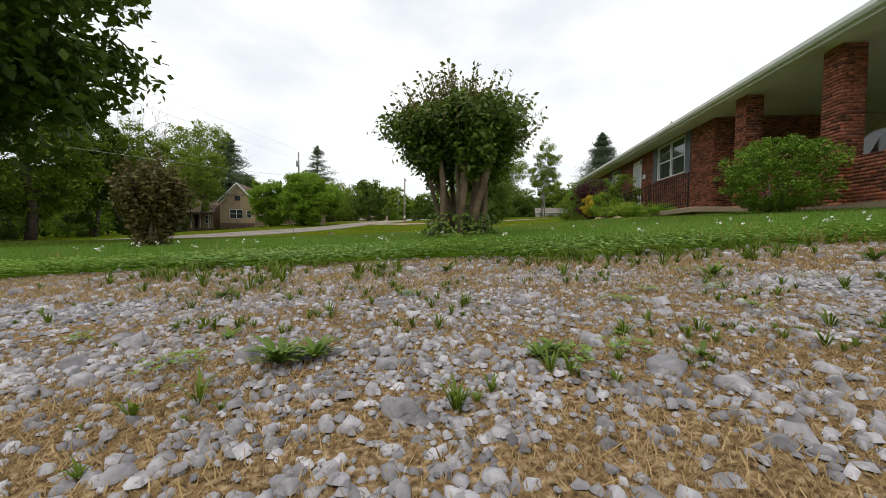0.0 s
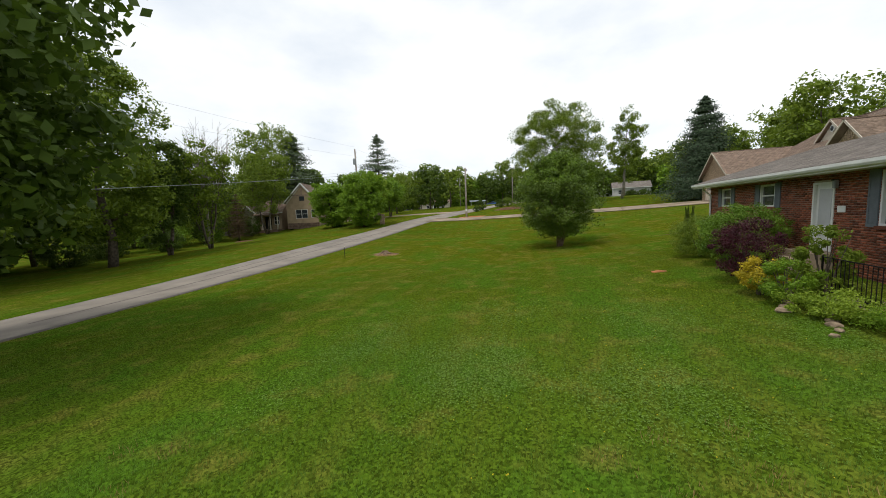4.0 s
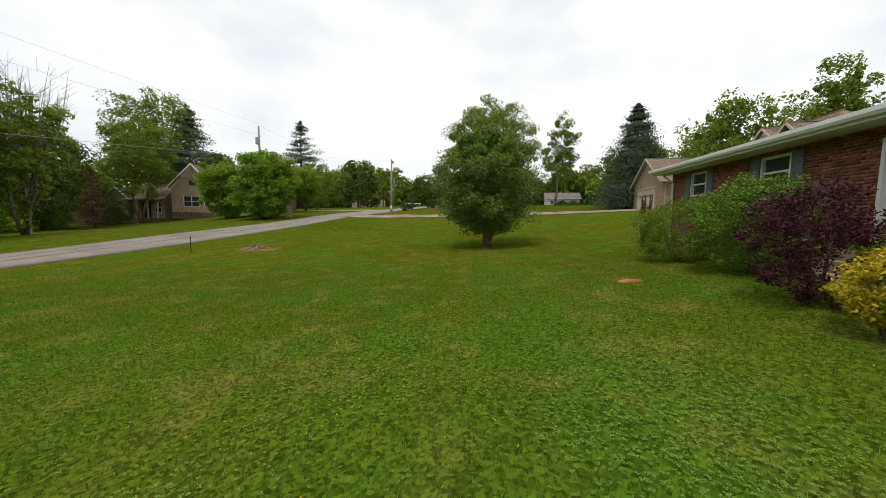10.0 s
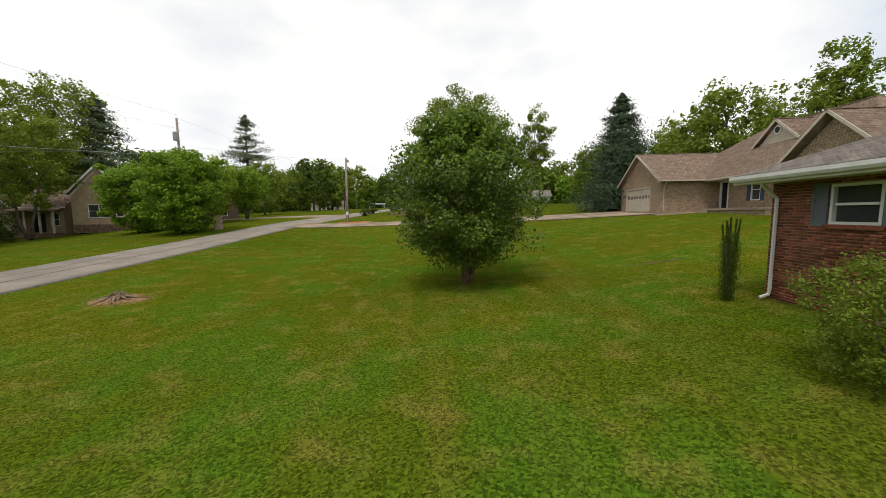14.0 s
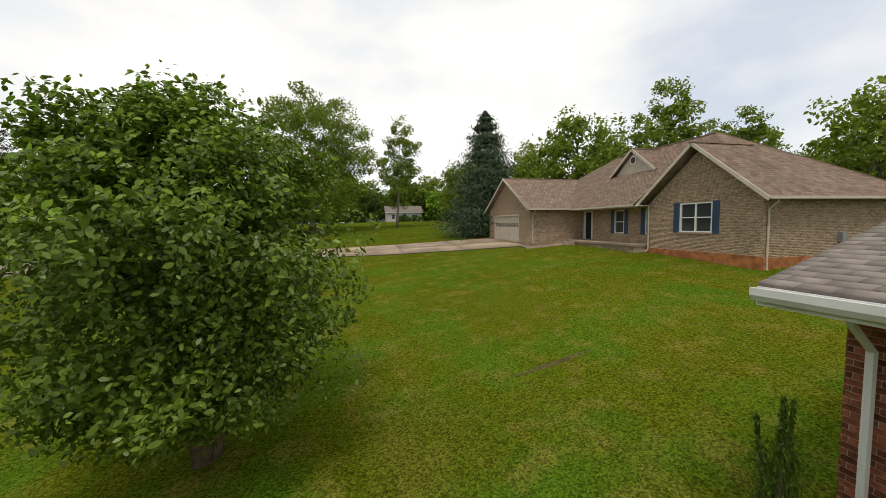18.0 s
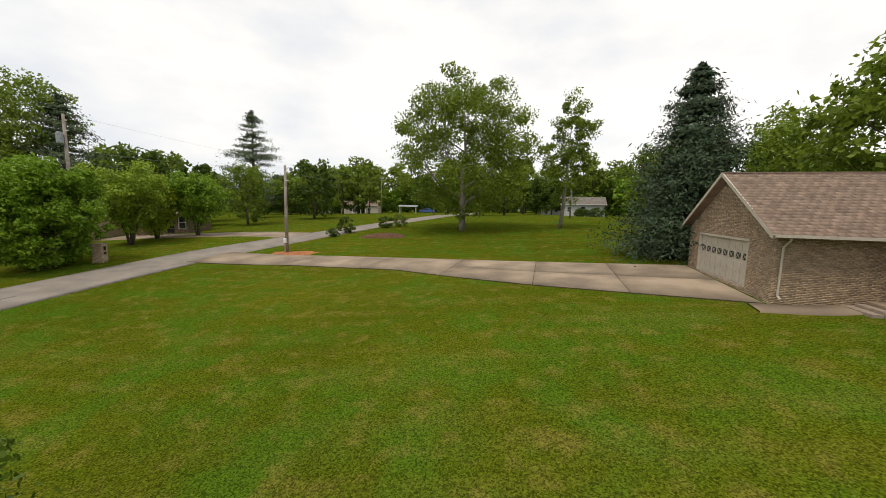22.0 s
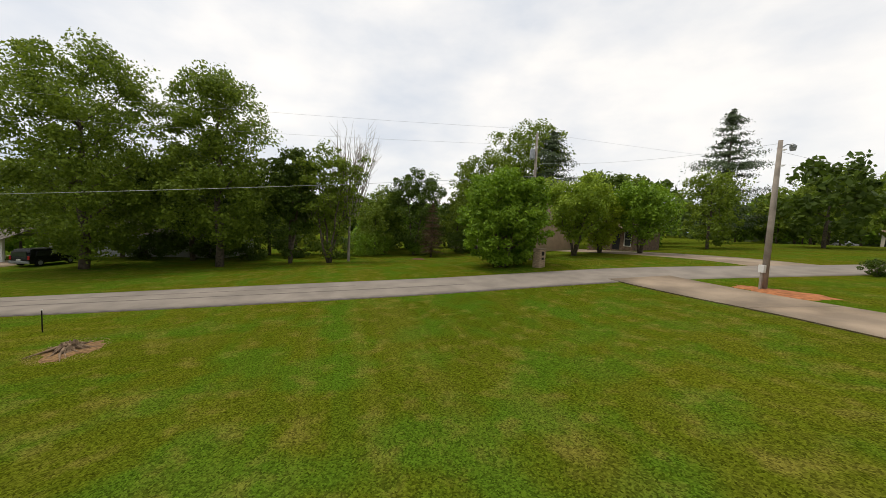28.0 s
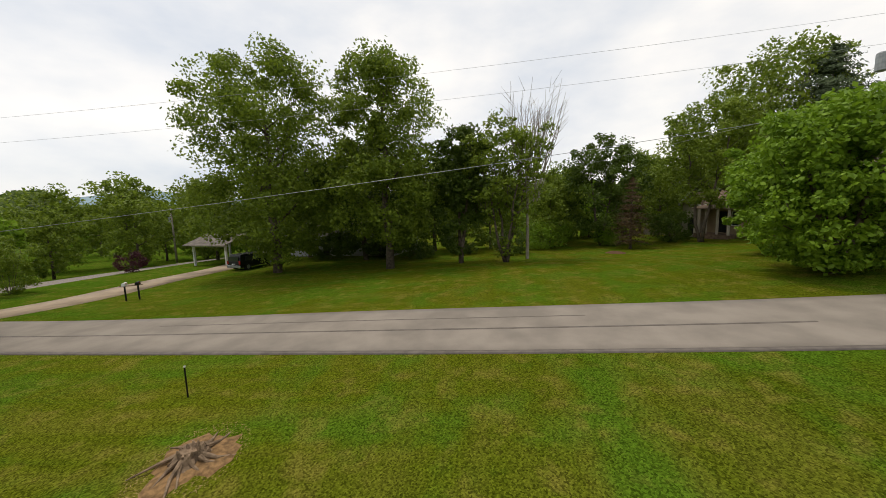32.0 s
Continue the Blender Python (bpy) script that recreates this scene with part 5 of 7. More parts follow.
# beds along the brick house
shrub("boxwood", (7.45, 11.75), 1.42, 0.8, "leaf_box", "rounded clipped green shrub before the carport posts", n=22000, size=0.05, seed=11, clumps=420, tight=0.10)
shrub("forsythia", (7.75, 9.55), 1.85, 0.6, "leaf_lime", "loose yellow-green shrub beside a brick post", n=11000, size=0.06, seed=12, clumps=80, tight=0.24, shape="vase", stems=12)
shrub("lilac", (7.9, 18.9), 1.75, 0.55, "leaf_mid", "upright green shrub beside the porch", n=6500, size=0.075, seed=13)
shrub("golden_shrub", (6.95, 19.45), 1.1, 0.48, "leaf_gold", "round shrub with bright golden leaves", n=5500, size=0.055, seed=14)
shrub("green_shrub", (7.05, 18.75), 0.95, 0.55, "leaf_bright", "low bright green shrub at the bed's end", n=6000, size=0.055, seed=15)
shrub("barberry", (7.45, 20.9), 1.75, 0.78, "leaf_purple", "large purple-leaved barberry beside the house wall", n=13000, size=0.055, seed=16, clumps=80)
shrub("viburnum", (8.55, 23.5), 2.05, 1.15, "leaf_box", "broad yellow-green flowering shrub beside the wall", n=24000, size=0.065, seed=17, clumps=260, tight=0.13)
shrub("azalea", (8.5, 26.1), 1.65, 1.1, "leaf_mid", "rounded green shrub near the house corner", n=18000, size=0.055, seed=18, clumps=200, tight=0.14)
shrub("bed_grass", (7.3, 17.6), 0.42, 0.75, "leaf_lime", "tuft of pale spreading plants in the bed", n=9000, size=0.05, seed=19, clumps=40)
shrub("bed_weeds", (7.6, 16.6), 0.35, 0.65, "leaf_bright", "low green weeds at the edge of the bed", n=7000, size=0.045, seed=20, clumps=40)
shrub("rose", (7.7, 20.0), 1.15, 0.45, "leaf_mid", "small rose bush with a few red flowers", n=2200, size=0.05, seed=24, flowers=("redlamp", 14, 0.09))
def juniper_spire(at, seed):
    """A narrow juniper of several upright plumes."""
    rnd = np.random.RandomState(seed)
    ob = thing("juniper", (at[0], at[1], gz(*at)), "narrow dark juniper with upright plumes at the house corner", "shrub")
    cs = []
    for s in range(7):
        a, e, hh = rnd.rand() * 6.28, 0.12 + 0.2 * rnd.rand(), 1.45 + 0.85 * rnd.rand()
        tip = Vector((e * math.cos(a), e * math.sin(a), hh))
        part("stem", tube(bmesh.new(), [(0, 0, -0.1), tip * 0.5, tip], [0.03, 0.02, 0.004], 5), M["bark"], ob)
        s1 = rnd.rand(1300)
        w = (0.075 * np.sin(np.clip(s1 * 1.05 + 0.12, 0, 1) * math.pi) ** 0.6 + 0.01)[:, None]
        cs.append(np.outer(s1, tip) + rnd.randn(1300, 3) * w)
    v, f = leaf_quads(np.vstack(cs), rnd, 0.05, spread_up=-0.3, slim=0.3)
    link("foliage", fast_mesh("foliage", v, f), M["leaf_dark"], ob)["kind"] = "stuff"


juniper_spire((9.72, 30.42), 21)

# the large shrub tree on the lawn
tree("magnolia", (3.65, 36.2), 6.6, 2.62, 0.85, "leaf_glossy", "broad leafy multi-stemmed tree on the lawn", n=72000, size=0.112, clumps=380, stems=5, r0=0.12, limbs=6, seed=31, tight=0.14, split=0.15, spread=0.6, bark="smoothbark", tipmat="leaf_bright", shape="egg", slim=0.52, oval=True)
# trees beyond the neighbour's drive
conifer("spruce", (24.4, 63.2), 13.2, 5.1, "leaf_blue", "tall dark green spruce beside the tan house", n=40000, seed=32, size=0.3, tiers=26)
tree("silver_maple", (7.3, 79), 16.6, 8.3, 2.2, "leaf_mid", "wide old tree with pale forked trunk on the lawn", n=46000, size=0.27, clumps=150, r0=0.42, limbs=11, seed=33, tight=0.13, shape="oval", split=0.2, spread=0.85, bark="pole", slim=0.65)
tree("leaning_tree", (19.3, 82), 15.8, 3.0, 3.0, "leaf_mid", "tall thin leaning tree on the far lawn", n=12000, size=0.26, clumps=70, r0=0.26, limbs=10, seed=34, lean=0.05, tight=0.2, shape="oval", bark="pole", slim=0.65)
# the grove over the road
tree("oak", (-34.6, 22.9), 19.4, 6.6, 1.2, "leaf_mid", "tall broad leafy tree on the lawn over the road", n=46000, size=0.27, clumps=210, r0=0.42, limbs=14, seed=41, tight=0.15, shape="oval", split=0.25)
tree("oak", (-34.6, 33.6), 18.4, 4.7, 1.6, "leaf_mid", "tall oval tree with dark trunk on the lawn over the road", n=36000, size=0.27, clumps=160, r0=0.4, limbs=12, seed=42, tight=0.17, shape="oval", split=0.25)
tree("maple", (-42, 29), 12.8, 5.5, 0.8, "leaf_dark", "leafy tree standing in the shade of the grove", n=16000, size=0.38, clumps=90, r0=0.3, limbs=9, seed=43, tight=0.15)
tree("dark_tree", (-35.6, 39.9), 12.4, 2.7, 1.0, "leaf_dark", "slender dark leafy tree with low branches", n=15000, size=0.3, clumps=90, r0=0.2, limbs=9, seed=44, tight=0.16, stems=2, shape="oval")
tree("ash", (-34.4, 43.9), 12.5, 3.4, 0.8, "leaf_mid", "thin half-bare tree with grey twigs at its top", n=9000, size=0.28, clumps=70, r0=0.13, limbs=11, seed=45, tight=0.13, stems=4, shape="vase")
rnd = np.random.RandomState(77)
twigs = bmesh.new()
for k in range(60):
    a, e = rnd.rand() * 6.28, 0.3 + 3.0 * rnd.rand()
    z0, z1 = 5 + 5 * rnd.rand(), 11.0 + 4.2 * rnd.rand()
    for q in range(3):
        b, s = a + rnd.randn() * 0.5, 0.55 + 0.4 * rnd.rand()
        tube(twigs, [(0.85 * e * math.cos(a), 0.85 * e * math.sin(a), z0 + s * (z1 - z0)), (0.85 * e * math.cos(a) + 0.9 * math.cos(b), 0.85 * e * math.sin(a) + 0.9 * math.sin(b), z0 + s * (z1 - z0) + 0.9)], [0.018, 0.005], 3)
    tube(twigs, [(0.4 * e * math.cos(a), 0.4 * e * math.sin(a), z0), (0.8 * e * math.cos(a), 0.8 * e * math.sin(a), 0.5 * (z0 + z1)), (e * math.cos(a + 0.2), e * math.sin(a + 0.2), z1)], [0.05, 0.03, 0.008], 4)
bare = thing("bare_tree", (-36.59, 45.96, gz(-36.59, 45.96)), "leafless grey tree top among the green trees", "tree")
tube(twigs, [(0, 0, -0.2), (0.1, 0, 5.0), (0, 0, 9.0)], [0.16, 0.12, 0.08], 6)
part("branchwork", twigs, M["pole"], bare)
tree("green_maple", (-21.2, 57.6), 7.8, 3.2, 0.2, "leaf_bright", "bright green spreading tree beside the brick mailbox", n=34000, size=0.24, clumps=170, r0=0.2, limbs=9, seed=46, stems=3, tight=0.14, split=0.15)
tree("green_maple", (-28.2, 61.0), 6.9, 3.2, 0.2, "leaf_bright", "bright green low-branched tree before the tan house", n=24000, size=0.24, clumps=150, r0=0.16, limbs=9, seed=146, stems=3, tight=0.14, split=0.15)
tree("dogwood", (-24.6, 67), 7.4, 3.5, 1.3, "leaf_lime", "yellow-green flat-topped tree before the stone house", n=15000, size=0.26, clumps=80, r0=0.14, limbs=8, seed=47, stems=3, tight=0.15, shape="vase")
tree("dogwood", (-23.4, 74.0), 6.6, 3.5, 1.1, "leaf_bright", "small green tree with thin stems beside the road", n=11000, size=0.26, clumps=70, r0=0.12, limbs=8, seed=48, stems=3, tight=0.16, shape="vase")
tree("dogwood", (-26.2, 71.5), 6.0, 3.4, 0.6, "leaf_chartreuse", "low spreading yellow-green tree beside the porch", n=12000, size=0.26, clumps=70, r0=0.12, limbs=8, seed=57, stems=3, tight=0.16, shape="vase")
conifer("cedar", (-42.5, 57.3), 7.4, 2.0, "leaf_rust", "small rusty brown cedar on the lawn over the road", n=8000, seed=49, size=0.16, tiers=16, base=0.9)
tree("tall_tree", (-50.5, 76), 21.5, 7.0, 3.4, "leaf_mid", "tall airy tree behind the lawn over the road", n=16000, size=0.36, clumps=90, r0=0.3, limbs=11, seed=50, stems=2, tight=0.13)
tree("locust", (-43.0, 64.5), 15.0, 4.2, 3.4, "leaf_mid", "slender two-stemmed tree before the tan house", n=16000, size=0.27, clumps=90, r0=0.17, limbs=9, seed=58, stems=2, tight=0.16, shape="oval")
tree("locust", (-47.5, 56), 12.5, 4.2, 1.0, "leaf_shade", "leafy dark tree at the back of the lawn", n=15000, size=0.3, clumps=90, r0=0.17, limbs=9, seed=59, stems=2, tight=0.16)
conifer("pine", (-45.5, 77.5), 18.5, 6.0, "leaf_pine", "tall open pine behind the stone house", n=16000, seed=51, size=0.4, tiers=13, base=4.5, open_tiers=True)
conifer("pine", (-38.5, 106.5), 22.0, 7.2, "leaf_pine", "tall pine with layered open branches beyond the road", n=17000, seed=52, size=0.42, tiers=12, base=2.5, open_tiers=True)
tree("shade_tree", (-14.0, 13.4), 14.0, 4.9, 2.6, "leaf_shade", "large dark shade tree hanging over the lawn's edge", n=38000, size=0.33, clumps=300, r0=0.35, limbs=13, seed=53, tight=0.19)

# ---- trees farther off: a few kinds, repeated ----
kinds = [
    tree("wood_tree", (62, 108), 15, 5.2, 2.0, "leaf_mid", "leafy tree in the far woods", n=2100, size=0.9, clumps=60, r0=0.3, limbs=6, seed=61, tight=0.18, group="far woods"),
    tree("wood_tree", (54.01, 115.71), 12, 4.6, 1.2, "leaf_dark", "dark leafy tree in the far woods", n=2000, size=0.86, clumps=50, r0=0.26, limbs=6, seed=62, tight=0.2, group="far woods"),
    tree("wood_tree", (68.84, 88.85), 17, 4.2, 4.0, "leaf_mid", "tall thin airy tree in the far woods", n=1900, size=0.72, clumps=44, r0=0.26, limbs=8, seed=63, tight=0.2, shape="oval", group="far woods"),
    tree("wood_tree", (-71.76, 116.43), 9, 4.4, 0.4, "leaf_bright", "bright green tree in the far woods", n=2000, size=0.8, clumps=50, r0=0.22, limbs=5, seed=64, tight=0.2, group="far woods"),
    tree("wood_tree", (-48.54, 35.98), 12, 4.4, 1.0, "leaf_mid", "leafy green tree at the edge of the woods", n=7000, size=0.4, clumps=80, r0=0.24, limbs=9, seed=65, tight=0.17, group="far woods"),
    tree("wood_tree", (58.96, 80.98), 17, 3.6, 3.0, "leaf_mid", "tall airy tree behind the tan house", n=7000, size=0.38, clumps=70, r0=0.24, limbs=13, seed=66, tight=0.17, shape="oval", group="far woods"),
]
rnd = np.random.RandomState(5)
spots = []
for k in range(19):                       # behind the stone house and the grove, to the west
    spots.append((-70 - 26 * rnd.rand(), -6 + 7.0 * k + 3 * rnd.rand(), rnd.randint(0, 4), 0.75 + 0.4 * rnd.rand()))
for k in range(14):
    spots.append((-56 - 8 * rnd.rand(), 50 + 2.6 * k, rnd.choice([1, 3, 3]), 0.55 + 0.25 * rnd.rand()))
for k in range(19):                       # along the north
    spots.append((-80 + 8.6 * k + 4 * rnd.rand(), 176 + 26 * rnd.rand(), rnd.randint(0, 3), 1.0 + 0.5 * rnd.rand()))
for k in range(12):
    spots.append((-64 + 3.6 * k, 136 + 9 * rnd.rand(), rnd.randint(0, 2), 0.65 + 0.3 * rnd.rand()))
for k in range(16):                       # behind the tan house, to the east
    spots.append((66 + 14 * rnd.rand(), 112 - 5.6 * k + 3 * rnd.rand(), rnd.choice([0, 1, 2, 2]), 0.7 + 0.3 * rnd.rand()))
for k in range(9):
    spots.append((8 + 5 * k + 3 * rnd.rand(), 140 + 12 * rnd.rand(), rnd.randint(0, 2), 0.75 + 0.35 * rnd.rand()))
for k in range(10):
    spots.append((-60 - 18 * rnd.rand(), -40 + 6 * k, rnd.choice([0, 1, 3]), 0.6 + 0.3 * rnd.rand()))
spots += [(50.72, 89.3, 4, 1.25), (54.97, 69.95, 5, 0.98), (58.68, 61.58, 5, 0.85), (59.76, 52, 4, 0.75), (43.61, 108.5, 4, 1.1), (47.12, 105.2, 4, 1.2), (53.73, 97.65, 5, 1.0), (56.85, 39.44, 5, 0.8), (63.51, 26.8, 4, 0.9), (-51.27, 72.77, 0, 0.95), (-62.63, 110, 0, 1.0), (-56.8, 98.92, 1, 1.2), (4.83, 164.1, 0, 1.1), (-30.05, 197.5, 0, 1.4), (-57.45, 168.5, 0, 1.1), (-14.55, 176.6, 1, 1.2), (-45.21, 186.4, 0, 1.0), (35.98, 96.48, 4, 0.95), (40, 93.87, 4, 0.9), (27.18, 4.69, 5, 0.95), (23.59, 14.43, 5, 0.75), (-34.56, 87.64, 3, 0.7), (-42.7, 95.61, 1, 0.9), (-50.28, 63.73, 4, 0.7), (-48.18, 50.16, 4, 0.7), (-51.61, 52.2, 4, 0.85), (-48.66, 43.01, 4, 0.7), (-46.47, 31.31, 4, 0.9), (37.0, 63.0, 4, 1.15), (37.5, 52.0, 5, 0.83), (42.5, 48.5, 5, 0.66), (48.5, 42.5, 4, 1.02), (31.0, 76.0, 4, 0.9), (-47.0, -4.0, 4, 0.8), (-50.0, 5.0, 4, 0.95), (-40.0, -8.0, 4, 0.7), (-33.0, -6.0, 3, 0.75), (-46.0, 20.5, 4, 1.05), (-52.0, 12.0, 4, 1.1), (-30.0, 117.0, 4, 1.0), (8.0, 112.0, 4, 0.9), (14.0, 118.0, 4, 1.1), (46.0, 118.0, 4, 1.1), (-27.0, 88.0, 4, 0.8), (-22.0, 100.0, 1, 0.9), (-60.0, -5.0, 4, 1.1), (-55.0, -14.0, 4, 1.2), (-66.0, 8.0, 4, 1.25), (-48.0, -18.0, 4, 1.0), (-62.0, 20.0, 4, 1.2)]
for k in range(26):                       # low growth that fills the foot of the far woods
    spots.append((-74 + 6.2 * k + 3 * rnd.rand(), 206 - 0.7 * abs(-74 + 6.2 * k) + 8 * rnd.rand(), 3, 1.1 + 0.5 * rnd.rand()))
for k in range(14):
    spots.append((44 + 2.5 * k, 150 - 6.5 * k + 4 * rnd.rand(), 3, 0.9 + 0.3 * rnd.rand()))
for x, y, k, s in spots:
    copy_thing(kinds[k], Matrix.Translation((x, y, gz(x, y) - 0.1)) @ Matrix.Rotation(rnd.rand() * 6.28, 4, "Z") @ Matrix.Scale(s, 4))

# wooded rise that closes the view all round
def ridge_woods(seed):
    r = np.random.RandomState(seed)
    n = 52000
    a = r.rand(n) * 2 * math.pi
    rad = 150 + 70 * r.rand(n)
    x, y = -10 + rad * np.cos(a) * 0.95, 55 + rad * np.sin(a)
    tall = 9.5 + 4.5 * np.sin(a * 9 + 1) * np.sin(a * 23) + 3.5 * np.sin(a * 47 + 2) + 0.05 * (rad - 150)
    z = ground_z(x, y) + np.maximum(1.0, tall) * r.rand(n) ** 0.6
    up = np.column_stack([-np.cos(a), -np.sin(a), np.full(n, 0.9)]) + 0.5 * r.randn(n, 3)
    v, f = leaf_quads(np.column_stack([x, y, z]), r, 2.8, slim=0.75, normals=up / np.linalg.norm(up, axis=1)[:, None])
    ob = link("far_wood", fast_mesh("far_wood", v, f), M["leaf_dark"])
    return tagged(ob, "dense dark green woods closing the distance", "woods", kind="stuff")


ridge_woods(8)
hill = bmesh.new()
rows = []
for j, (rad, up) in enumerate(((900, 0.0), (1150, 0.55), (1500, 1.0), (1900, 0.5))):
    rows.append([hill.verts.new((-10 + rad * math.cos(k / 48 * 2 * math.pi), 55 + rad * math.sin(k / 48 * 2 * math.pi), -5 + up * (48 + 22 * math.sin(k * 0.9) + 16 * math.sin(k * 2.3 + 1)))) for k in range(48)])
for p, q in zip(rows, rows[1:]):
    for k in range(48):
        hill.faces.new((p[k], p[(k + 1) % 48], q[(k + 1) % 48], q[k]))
# the haze of distance is put into the hills' blue-grey base colour
tagged(part("hills", hill, material("haze_tinted_hills", (0.22, 0.31, 0.36), 1.0, vary=0.12, scale=0.01, fine=0.06, bump=0), smooth=True), "low hills on the horizon, tinted blue in place of haze", "hills", kind="structure")

# ---- lesser shrubs ----
shrub("round_shrub", (-6.6, 77.2), 1.9, 1.0, "leaf_dark", "small round dark shrub beside the road", n=3000, size=0.14, seed=71, clumps=40)
shrub("round_shrub", (-3.2, 82.6), 1.5, 0.95, "leaf_dark", "small round dark shrub near the mulch bed", n=3000, size=0.14, seed=72, clumps=40)
shrub("round_shrub", (-1.6, 84), 1.7, 1.0, "leaf_mid", "small round shrub near the mulch bed", n=3000, size=0.14, seed=73, clumps=40)
shrub("round_shrub", (-7, 74.4), 0.9, 0.7, "leaf_dark", "low dark shrub by the roadside", n=2000, size=0.12, seed=74, clumps=30)
shrub("hedge", (35.5, 124), 1.9, 2.0, "leaf_dark", "dark rounded hedge before the grey house", n=5000, size=0.2, seed=75, clumps=60)
shrub("hedge", (32, 123.5), 1.7, 1.6, "leaf_dark", "dark rounded hedge before the grey house", n=5000, size=0.2, seed=76, clumps=60)
shrub("bush", (-47.5, 57), 2.2, 1.8, "leaf_bright", "broad green bush at the lawn's back edge", n=7000, size=0.2, seed=77, clumps=70)
shrub("bush", (-45.69, 62.9), 3.4, 1.9, "leaf_shade", "dark leafy bush before the porch", n=6000, size=0.2, seed=83, clumps=60)
shrub("bush", (-47.25, 49.06), 3.2, 3.0, "leaf_bright", "broad green bush at the lawn's back edge", n=7000, size=0.22, seed=78, clumps=70)
shrub("red_maple_shrub", (-38.3, 4), 2.2, 1.3, "leaf_purple", "small red-leaved tree on the lawn over the road", n=4500, size=0.13, seed=79, clumps=50)
shrub("bush", (-26.5, 6.4), 4.2, 1.7, "leaf_mid", "tall green bush beside the road", n=6000, size=0.18, seed=80, clumps=60)
shrub("bush", (-27, 0.5), 5.2, 2.0, "leaf_mid", "tall green bush beside the road", n=6000, size=0.18, seed=81, clumps=60)
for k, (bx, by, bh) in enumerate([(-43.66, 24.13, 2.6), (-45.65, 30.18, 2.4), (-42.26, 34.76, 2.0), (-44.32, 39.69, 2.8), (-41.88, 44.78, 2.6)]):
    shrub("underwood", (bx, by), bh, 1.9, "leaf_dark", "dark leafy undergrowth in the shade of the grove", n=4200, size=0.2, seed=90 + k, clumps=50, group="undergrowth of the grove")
tree("roadside_tree", (-26, -6), 14.5, 4.2, 2.0, "leaf_dark", "dark leafy tree beside the road", n=14000, size=0.34, clumps=80, r0=0.3, limbs=9, seed=82, tight=0.16)

patch("worn_strip", 11.5, 35.8, 1.3, 0.09, M["drygrass"], "worn strip of dry dead grass in the lawn", "dry grass", 0.015, 12)
patch("clay_patch", 5.9, 23.35, 0.26, 0.2, M["clay"], "bare patch of orange clay in the lawn", "soil", 0.02, 3)
patch("mulch_bed", -1.05, 74.6, 2.6, 1.5, M["mulch"], "low round mound of brown mulch", "mulch", 0.35, 4)
patch("clay_patch", -6.6, 65.6, 2.2, 0.9, M["clay"], "bare orange clay at the foot of the pole", "soil", 0.03, 5)
patch("flower_bed", -39.6, 54.8, 1.6, 0.8, M["mulch"], "small bare bed on the lawn over the road", "soil", 0.12, 6)
patch("dirt_ring", -9.65, 35.7, 0.95, 0.75, M["drysoil"], "bare trampled soil round the stump", "soil", 0.06, 8)


# ---- roadside things ----
def stump(at):
    rnd = np.random.RandomState(4)
    ob = thing("tree_stump", (at[0], at[1], gz(*at)), "weathered grey stump with roots and a ragged top", "stump")
    bm = bmesh.new()
    seg = 22
    ringz = [(-0.1, 0.55), (0.02, 0.40), (0.09, 0.30), (0.18, 0.24), (0.26, 0.21)]
    rows = []
    for z, r in ringz:
        rows.append([bm.verts.new((r * (1 + 0.25 * math.sin(5 * 2 * math.pi * k / seg) + 0.1 * rnd.randn()) * math.cos(2 * math.pi * k / seg), r * (1 + 0.25 * math.sin(5 * 2 * math.pi * k / seg) + 0.1 * rnd.randn()) * math.sin(2 * math.pi * k / seg), z + (0.10 * rnd.rand() if z > 0.3 else 0))) for k in range(seg)])
    for a, b in zip(rows, rows[1:]):
        for k in range(seg):
            bm.faces.new((a[k], a[(k + 1) % seg], b[(k + 1) % seg], b[k]))
    c = bm.verts.new((0, 0, 0.17))
    for k in range(seg):
        bm.faces.new((rows[-1][k], rows[-1][(k + 1) % seg], c))
    part("stump", bm, M["deadwood"], ob)
    for k in range(9):
        a, e, hh = k * 0.7 + 0.3 * rnd.rand(), 0.1 + 0.1 * rnd.rand(), 0.05 + 0.12 * rnd.rand()
        x, y = e * math.cos(a), e * math.sin(a)
        part("splinter", tube(bmesh.new(), [(x, y, 0.12), (x * 1.1, y * 1.1, 0.18 + 0.5 * hh), (x * 1.25, y * 1.25, 0.2 + hh)], [0.05, 0.04, 0.008], 5), M["deadwood"], ob)
    for k in range(13):
        a, ln = k * 0.5 + 0.3 * rnd.rand(), 0.5 + 0.55 * rnd.rand()
        pts = [(0.25 * math.cos(a), 0.25 * math.sin(a), 0.16), (0.6 * ln * math.cos(a + 0.1), 0.6 * ln * math.sin(a + 0.1), 0.07), (1.1 * ln * math.cos(a + 0.3), 1.1 * ln * math.sin(a + 0.3), 0.0)]
        part("root", tube(bmesh.new(), pts, [0.06, 0.035, 0.012], 6), M["deadwood"], ob)
    return ob


stump((-9.65, 35.7))
post = thing("steel_post", (-12, 33.55, gz(-12, 33.55)), "thin dark steel fence post in the lawn", "post")
bm = boxed(-0.018, -0.005, -0.2, 0.018, 0.005, 0.86)
box(bm, -0.004, 0.0051, -0.2, 0.004, 0.03, 0.86)
part("bar", bm, M["iron"], post)
part("cap", boxed(-0.02, -0.007, 0.861, 0.02, 0.032, 0.9), M["white"], post)

